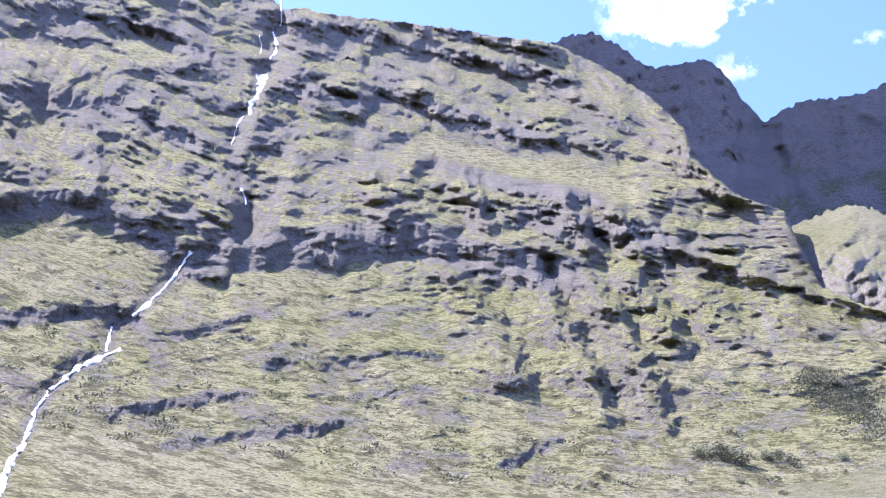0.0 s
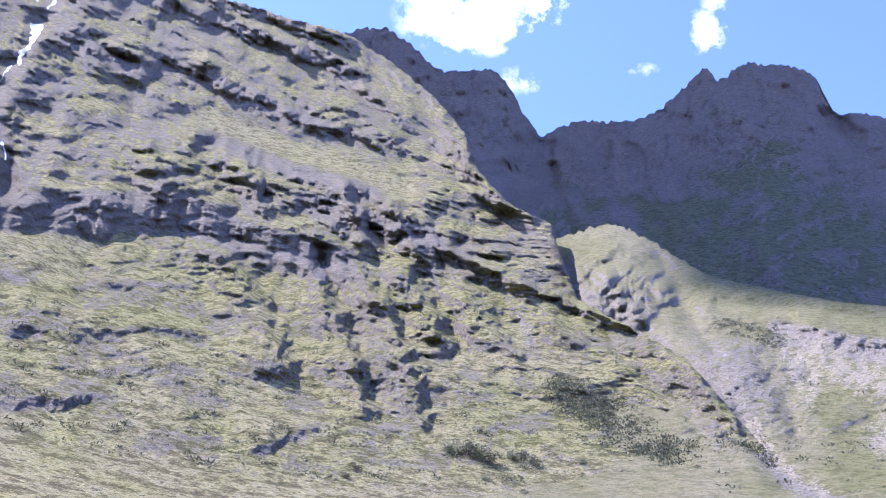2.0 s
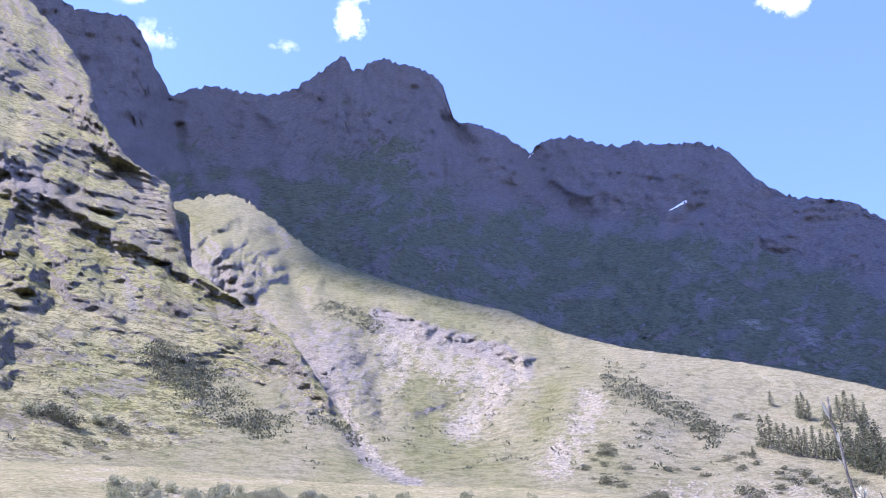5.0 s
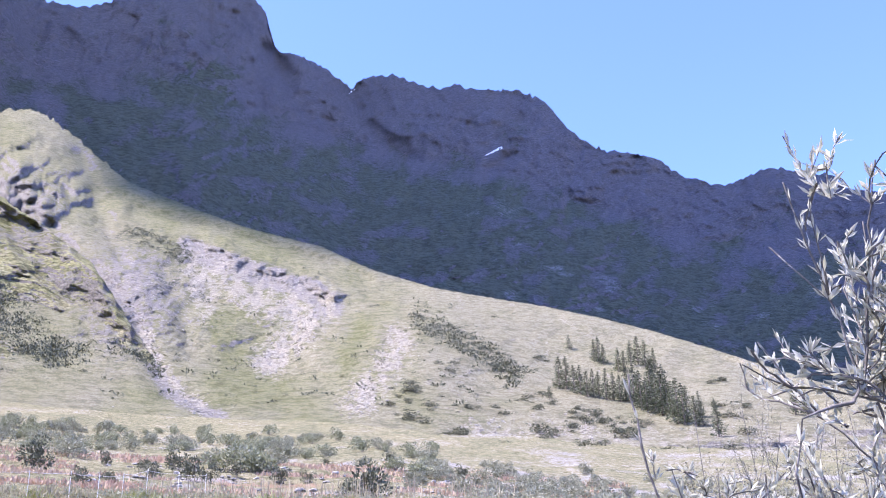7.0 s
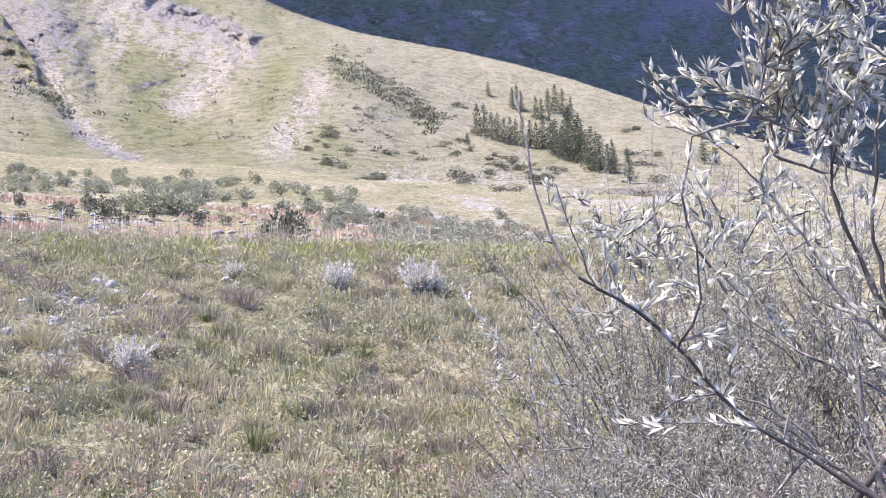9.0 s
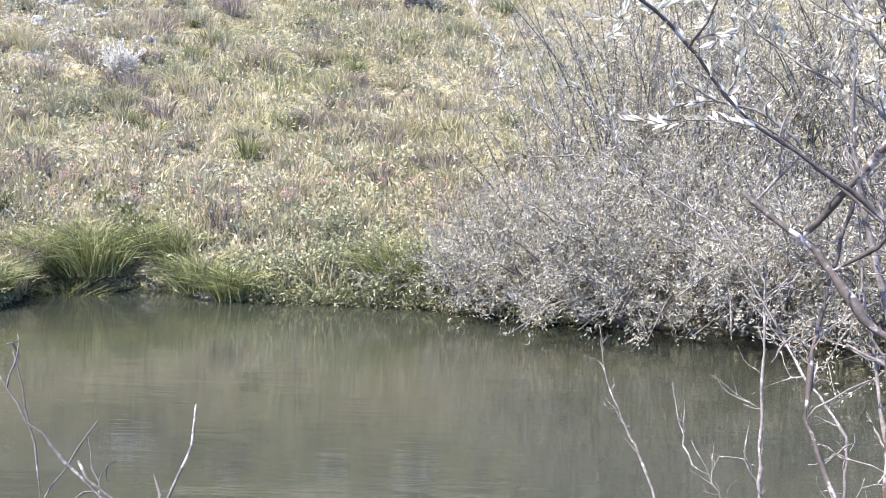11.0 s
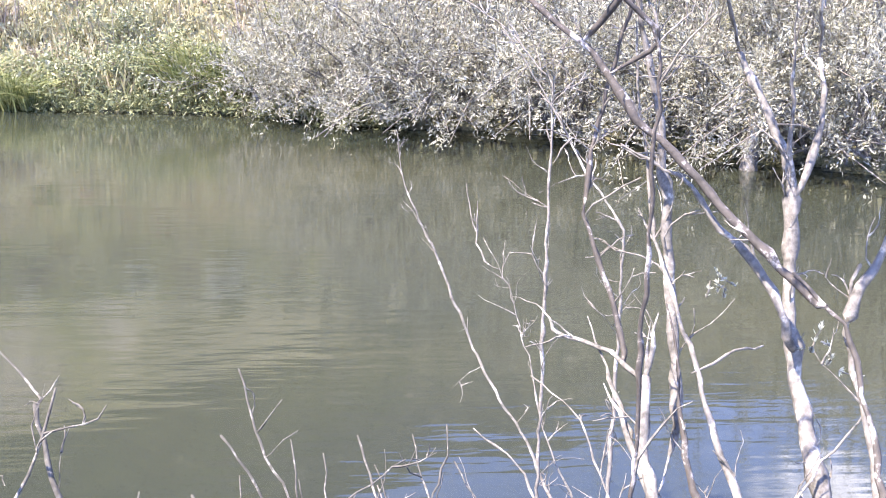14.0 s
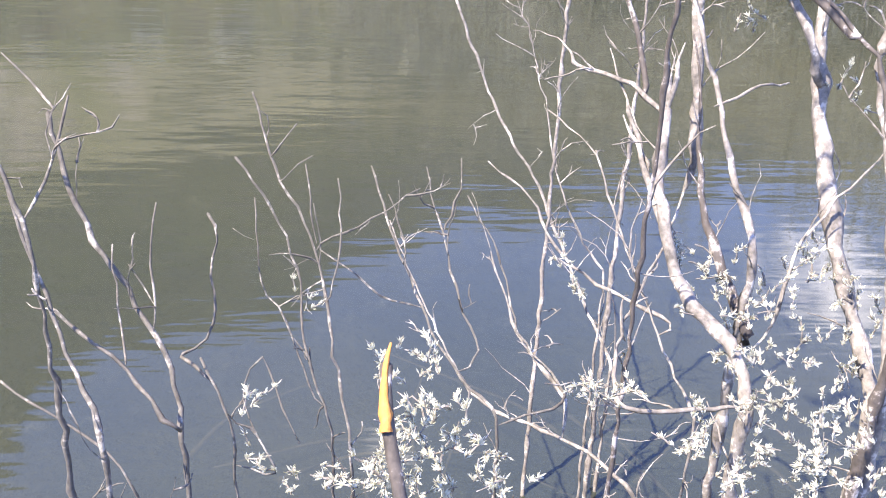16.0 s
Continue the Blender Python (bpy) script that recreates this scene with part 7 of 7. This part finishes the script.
    w.stem(1.68, 1.68, 5, 2, False, [(71.26, 14.52), (68.99, 15.95), (66.92, 17.97), (64.92, 18.79)], **high)
    w.stem(2.42, 2.3, 26, 16, False, [(76.39, -24.97), (75.04, -15.42), (74.31, -9.05), (73.12, -4.63), (72.11, 0.22), (71.91, 5.10)], **high)
    w.stem(2.5, 2.19, 9, 4, False, [(77.97, -4.98), (76.49, -0.59), (75.28, 4.42)], **high)
    w.stem(2.5, 2.19, 9, 4, False, [(81.86, -5.11), (81.58, 0.01), (81.69, 6.07)], **high)
    w.stem(2.42, 2.31, 12, 5, False, [(81.24, -12.29), (80.72, -7.78), (80.58, -1.04)], **high)
    w.tuft(69.1, -30.8, 2.44, 0.030, 3)
    w.tuft(70.5, -32.7, 2.45, 0.030, 3)
    w.tuft(53.5, -33.4, 2.34, 0.030, 3)
    w.tuft(58.9, -37.7, 1.8, 0.050, 5)
    w.tuft(61.5, -37.3, 1.8, 0.040, 5)
    w.tuft(72.0, -37.8, 1.95, 0.050, 5)
    w.tuft(73.8, -37.4, 1.95, 0.040, 4)
    w.tuft(49.5, -38.8, 2.05, 0.030, 2)
    w.tuft(49.0, -41.1, 1.85, 0.030, 3)
    w.tuft(50.8, -42.5, 1.81, 0.030, 3)
    w.tuft(59.4, -41.3, 1.66, 0.060, 8)
    w.tuft(61.8, -42.1, 1.66, 0.070, 9)
    w.tuft(63.5, -43.4, 1.66, 0.070, 10)
    w.tuft(59.5, -43.8, 1.61, 0.070, 10)
    w.tuft(66.7, -43.3, 1.66, 0.060, 8)
    w.tuft(55.9, -44.2, 1.66, 0.060, 8)
    w.tuft(60.9, -40.3, 1.65, 0.050, 5)
    w.tuft(77.4, -30.1, 2.34, 0.070, 7)
    w.tuft(79.4, -30.4, 2.34, 0.070, 7)
    w.tuft(78.7, -31.7, 2.3, 0.070, 7)
    w.tuft(80.6, -32.6, 2.25, 0.080, 8)
    w.tuft(82.9, -30.0, 2.34, 0.080, 8)
    w.tuft(84.3, -29.2, 2.34, 0.070, 7)
    w.tuft(86.3, -30.6, 2.35, 0.080, 7)
    w.tuft(83.6, -32.9, 2.25, 0.090, 9)
    w.tuft(82.4, -34.5, 2.2, 0.080, 8)
    w.tuft(85.0, -35.3, 2.15, 0.090, 9)
    w.tuft(86.5, -33.7, 2.25, 0.090, 8)
    w.tuft(80.3, -40.3, 1.96, 0.080, 8)
    w.tuft(82.4, -40.9, 1.91, 0.080, 9)
    w.tuft(85.0, -37.6, 2.06, 0.090, 9)
    w.tuft(86.9, -38.3, 2.06, 0.090, 9)
    w.tuft(89.0, -36.5, 2.16, 0.090, 8)
    w.tuft(90.1, -38.7, 2.06, 0.090, 9)
    w.tuft(85.0, -40.1, 1.96, 0.080, 8)
    w.tuft(79.2, -38.6, 2.06, 0.060, 5)
    w.tuft(77.9, -18.1, 2.53, 0.050, 4)
    w.tuft(84.0, -19.6, 2.43, 0.060, 5)
    w.tuft(87.9, -39.4, 2.01, 0.080, 8)
    w.tuft(82.6, -36.8, 2.1, 0.070, 7)
    w.tuft(70.3, 20.4, 1.68, 0.075, 3)
    w.tuft(72.4, 22.5, 1.68, 0.075, 3)
    w.tuft(72.6, 18.1, 1.68, 0.075, 3)
    w.tuft(71.6, 19.5, 1.75, 0.065, 3)
    w.tuft(67.9, 16.6, 1.75, 0.065, 2)
    w.tuft(64.8, 12.2, 1.68, 0.065, 2)
    w.tuft(62.0, 9.1, 1.75, 0.065, 3)
    w.tuft(69.9, 14.4, 1.75, 0.075, 3)
    w.tuft(68.6, 16.2, 1.75, 0.065, 2)
    w.tuft(60.2, 7.4, 1.75, 0.046, 2)
    w.tuft(68.1, 26.9, 1.69, 0.019, 2)
    w.tuft(72.8, 16.0, 1.75, 0.065, 2)
    w.tuft(75.0, 18.8, 1.80, 0.075, 3)
    w.tuft(68.2, 11.0, 1.75, 0.078, 2)
    w.tuft(74.6, 16.1, 1.75, 0.065, 2)
    w.tuft(70.8, 17.9, 1.72, 0.075, 3)
    w.tuft(68.9, 15.3, 1.72, 0.075, 3)
    w.tuft(72.5, 21.1, 1.72, 0.065, 3)
    w.tuft(68.7, 26.3, 1.73, 0.013, 2)
    w.tuft(73.6, 26.3, 1.73, 0.026, 2)
    w.tuft(72.4, 18.8, 1.72, 0.065, 3)
    w.tuft(61.9, 8.8, 2.28, 0.085, 4)
    w.tuft(65.7, 10.7, 2.28, 0.085, 4)
    w.tuft(60.0, 12.5, 2.28, 0.085, 4)
    w.tuft(66.5, 8.7, 2.28, 0.085, 4)
    w.tuft(71.5, 14.2, 2.28, 0.085, 4)
    w.tuft(61.4, 5.6, 2.28, 0.085, 4)
    w.tuft(66.2, 7.7, 2.28, 0.085, 4)
    w.tuft(62.7, 10.7, 2.28, 0.085, 4)
    w.tuft(71.7, 13.5, 2.27, 0.085, 4)
    w.tuft(62.4, 10.1, 2.28, 0.085, 4)
    w.tuft(71.0, 11.2, 2.27, 0.085, 4)
    w.tuft(61.5, 10.9, 2.28, 0.085, 4)
    w.tuft(63.0, 8.9, 2.28, 0.085, 4)
    w.tuft(68.4, 9.9, 2.28, 0.085, 4)
    w.tuft(69.0, 9.7, 2.27, 0.085, 4)
    w.tuft(66.0, 9.3, 2.28, 0.085, 4)
    w.tuft(61.1, 9.7, 2.28, 0.085, 4)
    w.tuft(65.4, 8.9, 2.28, 0.085, 4)
    w.tuft(59.3, 5.3, 2.28, 0.085, 4)
    w.tuft(71.5, 10.7, 2.27, 0.085, 4)
    w.tuft(66.8, 8.3, 2.28, 0.085, 4)
    w.tuft(72.8, 19.5, 1.68, 0.075, 4)
    w.tuft(71.6, 16.3, 1.68, 0.075, 4)
    w.tuft(73.3, 18.0, 1.68, 0.075, 4)
    w.tuft(71.7, 15.8, 1.68, 0.075, 4)
    w.tuft(70.2, 19.3, 1.68, 0.075, 4)
    w.tuft(71.2, 18.8, 1.68, 0.075, 4)
    w.tuft(69.6, 21.7, 1.68, 0.075, 4)
    w.tuft(68.9, 16.0, 1.68, 0.075, 4)
    w.tuft(73.5, 18.1, 1.68, 0.075, 4)
    w.tuft(72.1, 14.5, 1.68, 0.075, 4)
    ob = w.build((1.9, 0.9, float(ground_at(1.9, 0.9)) - 0.06))
    return ob


def build_bare_shrub():
    b = Shrub("bare_shrub", "bare grey shrub with thin leafless twigs on the near shore", 92, BAREBARK, 2.2, 0.0)
    b.stem(1.89, 1.97, 12, 10, True, [(40.04, -39.51), (39.58, -38.10), (39.23, -37.13), (38.52, -34.48), (37.90, -31.54), (37.27, -28.86), (37.00, -25.97)])
    b.stem(1.91, 2.01, 13, 4, True, [(37.80, -30.20), (37.08, -26.78), (36.24, -23.75), (35.97, -21.11), (35.72, -19.63), (36.28, -17.38), (37.19, -16.33), (37.46, -13.72)])
    b.stem(1.96, 2.01, 7, 5, False, [(35.76, -19.78), (35.56, -18.59), (35.17, -17.09)])
    b.stem(1.96, 2.01, 7, 4, False, [(35.85, -20.95), (33.30, -18.41), (31.80, -17.18), (31.40, -16.12)])
    b.stem(1.95, 2.11, 6, 2.5, False, [(35.92, -20.93), (33.36, -19.01), (30.97, -16.36), (28.74, -13.46), (27.73, -11.62), (27.01, -9.82)])
    b.stem(2.0, 2.1, 7, 2.5, True, [(31.35, -27.12), (29.36, -24.81), (27.35, -22.19), (27.40, -20.78), (29.32, -18.21), (30.89, -16.08), (32.41, -14.20)])
    b.stem(2.0, 2.0, 5, 2.5, False, [(27.44, -20.77), (26.87, -19.24), (27.94, -17.57)])
    b.stem(2.05, 2.11, 3.5, 2, False, [(29.49, -17.93), (29.21, -14.41), (28.43, -10.41)])
    b.stem(2.05, 2.1, 3.5, 2, False, [(32.32, -17.72), (32.07, -15.93), (31.83, -14.73)])
    b.stem(1.97, 2.02, 6, 3, False, [(37.48, -28.45), (38.94, -26.79), (39.91, -25.17), (40.44, -23.49), (40.88, -22.37)])
    b.stem(2.04, 2.12, 12, 7, True, [(45.00, -40.08), (45.08, -38.74), (44.93, -36.11), (43.44, -34.21), (42.55, -32.07), (41.22, -29.87), (40.31, -27.43), (39.92, -24.78), (39.73, -23.03)])
    b.stem(2.12, 2.21, 5, 2.5, False, [(40.43, -23.24), (39.06, -21.49), (37.89, -19.78)])
    b.stem(1.94, 2.03, 7, 4, False, [(44.68, -40.12), (43.62, -38.58), (41.43, -35.73), (39.35, -34.12), (38.15, -32.64)])
    b.stem(2.03, 2.03, 4, 2.5, False, [(42.20, -36.07), (42.00, -32.62), (42.18, -30.04)])
    b.stem(2.03, 2.03, 4, 2.5, False, [(44.08, -34.60), (44.31, -30.57), (44.90, -28.13)])
    b.stem(2.03, 2.03, 4, 2.5, False, [(44.22, -33.46), (43.56, -31.94), (42.94, -31.14)])
    b.stem(2.44, 2.47, 9, 4, True, [(56.21, -40.62), (55.84, -39.25), (54.98, -35.69), (54.51, -32.72), (54.05, -30.31), (53.09, -28.47), (51.97, -26.93), (51.27, -24.49), (50.74, -22.22)])
    b.stem(2.43, 2.53, 5, 3, False, [(54.06, -30.48), (57.18, -29.15), (60.42, -27.28)])
    b.stem(2.42, 2.42, 4, 2.5, False, [(51.88, -25.44), (53.16, -23.97)])
    b.stem(2.43, 2.43, 4, 2.5, False, [(52.15, -26.80), (54.03, -25.65)])
    b.stem(2.44, 2.42, 7, 4, True, [(54.89, -39.74), (54.18, -38.28), (53.02, -35.04), (53.13, -32.09), (52.04, -29.35), (50.80, -27.20), (49.58, -25.64)])
    b.stem(2.44, 2.43, 4, 2, False, [(53.79, -38.84), (52.15, -34.41), (50.68, -32.27), (50.41, -30.02), (50.54, -27.79)])
    b.stem(2.43, 2.43, 3, 2, False, [(50.41, -30.02), (49.17, -29.35)])
    b.stem(2.43, 2.43, 4, 2.5, False, [(54.16, -30.33), (53.79, -27.91), (53.61, -26.10)])
    b.stem(2.43, 2.43, 4, 2.5, False, [(54.85, -33.63), (55.80, -29.77), (55.51, -26.89)])
    b.stem(2.64, 2.73, 6, 3, False, [(64.88, -36.08), (62.66, -32.30), (62.02, -29.59), (61.28, -28.38), (60.76, -25.95)])
    b.stem(2.73, 2.73, 5, 3, False, [(62.07, -29.26), (63.09, -26.49), (62.81, -25.43)])
    b.stem(2.54, 2.73, 8, 4, True, [(66.24, -39.02), (63.87, -37.62), (61.52, -35.04), (59.98, -32.06), (58.35, -28.73), (57.48, -25.98)])
    b.stem(2.63, 2.63, 4, 2.5, False, [(59.26, -31.48), (59.78, -30.57), (58.52, -27.55)])
    b.stem(2.64, 2.63, 5, 3, False, [(60.74, -33.56), (57.85, -32.98), (55.74, -31.16), (54.36, -30.52)])
    b.stem(2.64, 2.83, 6, 3, False, [(70.81, -37.97), (69.93, -36.88), (66.96, -34.74), (66.01, -31.80), (64.79, -29.43), (63.29, -27.35)])
    b.stem(2.33, 2.33, 6, 4, False, [(45.05, -35.64), (46.08, -35.75), (47.38, -35.01), (47.97, -33.31), (47.49, -31.81), (48.48, -29.07), (47.76, -28.57)])
    b.stem(2.14, 2.14, 6, 4, True, [(48.29, -39.51), (47.85, -38.34), (46.63, -36.23)])
    b.stem(2.05, 2.14, 6, 3, True, [(41.73, -41.94), (39.92, -39.95), (37.51, -38.11), (34.74, -35.74)])
    b.stem(2.16, 2.15, 4, 2, False, [(51.46, -42.80), (49.06, -39.20), (49.05, -37.17), (50.55, -36.44)])
    b.stem(2.15, 2.15, 4, 2, False, [(51.08, -36.71), (51.64, -39.66), (52.72, -41.01)])
    return b.build((1.2, 1.2, float(ground_at(1.2, 1.2)) - 0.06))


def build_broken_stem():
    """A snapped willow stem with its orange wood bare."""
    rng = np.random.RandomState(93)
    P = [slant(a, e, 1.5) for a, e in [(60.06, -44.9), (59.53, -43.5), (58.95, -41.22), (58.72, -39.2), (58.77, -38.03)]]
    foot = np.array([P[0][0], P[0][1], float(ground_at(P[0][0], P[0][1])) - 0.05])
    ob = thing("broken_stem", Vector(foot), "snapped dark stem with fresh orange wood at its tip", "stem")
    line = fill([foot] + P, 0.03)
    part_at("bark", soup("bark", *tube(line, np.linspace(0.012, 0.0095, len(line)), 8, 0.08, rng), DARKBARK, True), ob)
    wood = bark_material("torn_wood", (0.30, 0.11, 0.02), (0.46, 0.21, 0.05), 120)
    tip = fill([slant(a, e, 1.492) for a, e in [(58.84, -41.51), (58.68, -39.49), (58.7, -38.17), (59.04, -36.91)]], 0.012)
    part_at("torn_wood", soup("torn_wood", *tube(tip, np.linspace(0.0105, 0.002, len(tip)), 6, 0.3, rng), wood, True), ob, "fresh orange splintered wood")


def build_drowned_branches():
    rng = np.random.RandomState(94)
    mat = bark_material("drowned_bark", (0.12, 0.09, 0.06), (0.27, 0.22, 0.16), 30)
    for i in range(16):
        az, r = rng.uniform(48, 84), rng.uniform(2.5, 3.6)
        a = math.radians(az)
        p = np.array([r * math.sin(a), r * math.cos(a), rng.uniform(-0.22, -0.04)])
        d = unit(np.array([rng.normal(), rng.normal(), 0.0]))
        L = rng.uniform(0.5, 1.3)
        line = fill([p - d * L / 2 + np.array([0, 0, -0.25]), p + rng.normal(0, 0.05, 3), p + d * L / 2], 0.08)
        ob = new("sunken_branch", soup("sunken_branch", *tube(line, np.linspace(0.014, 0.005, len(line)), 6, 0.1, rng), mat, True))
        tagged(ob, "brown dead branch lying under the water", "branch", "sunken branches")


build_near_willow()
build_bare_shrub()
build_broken_stem()
build_drowned_branches()
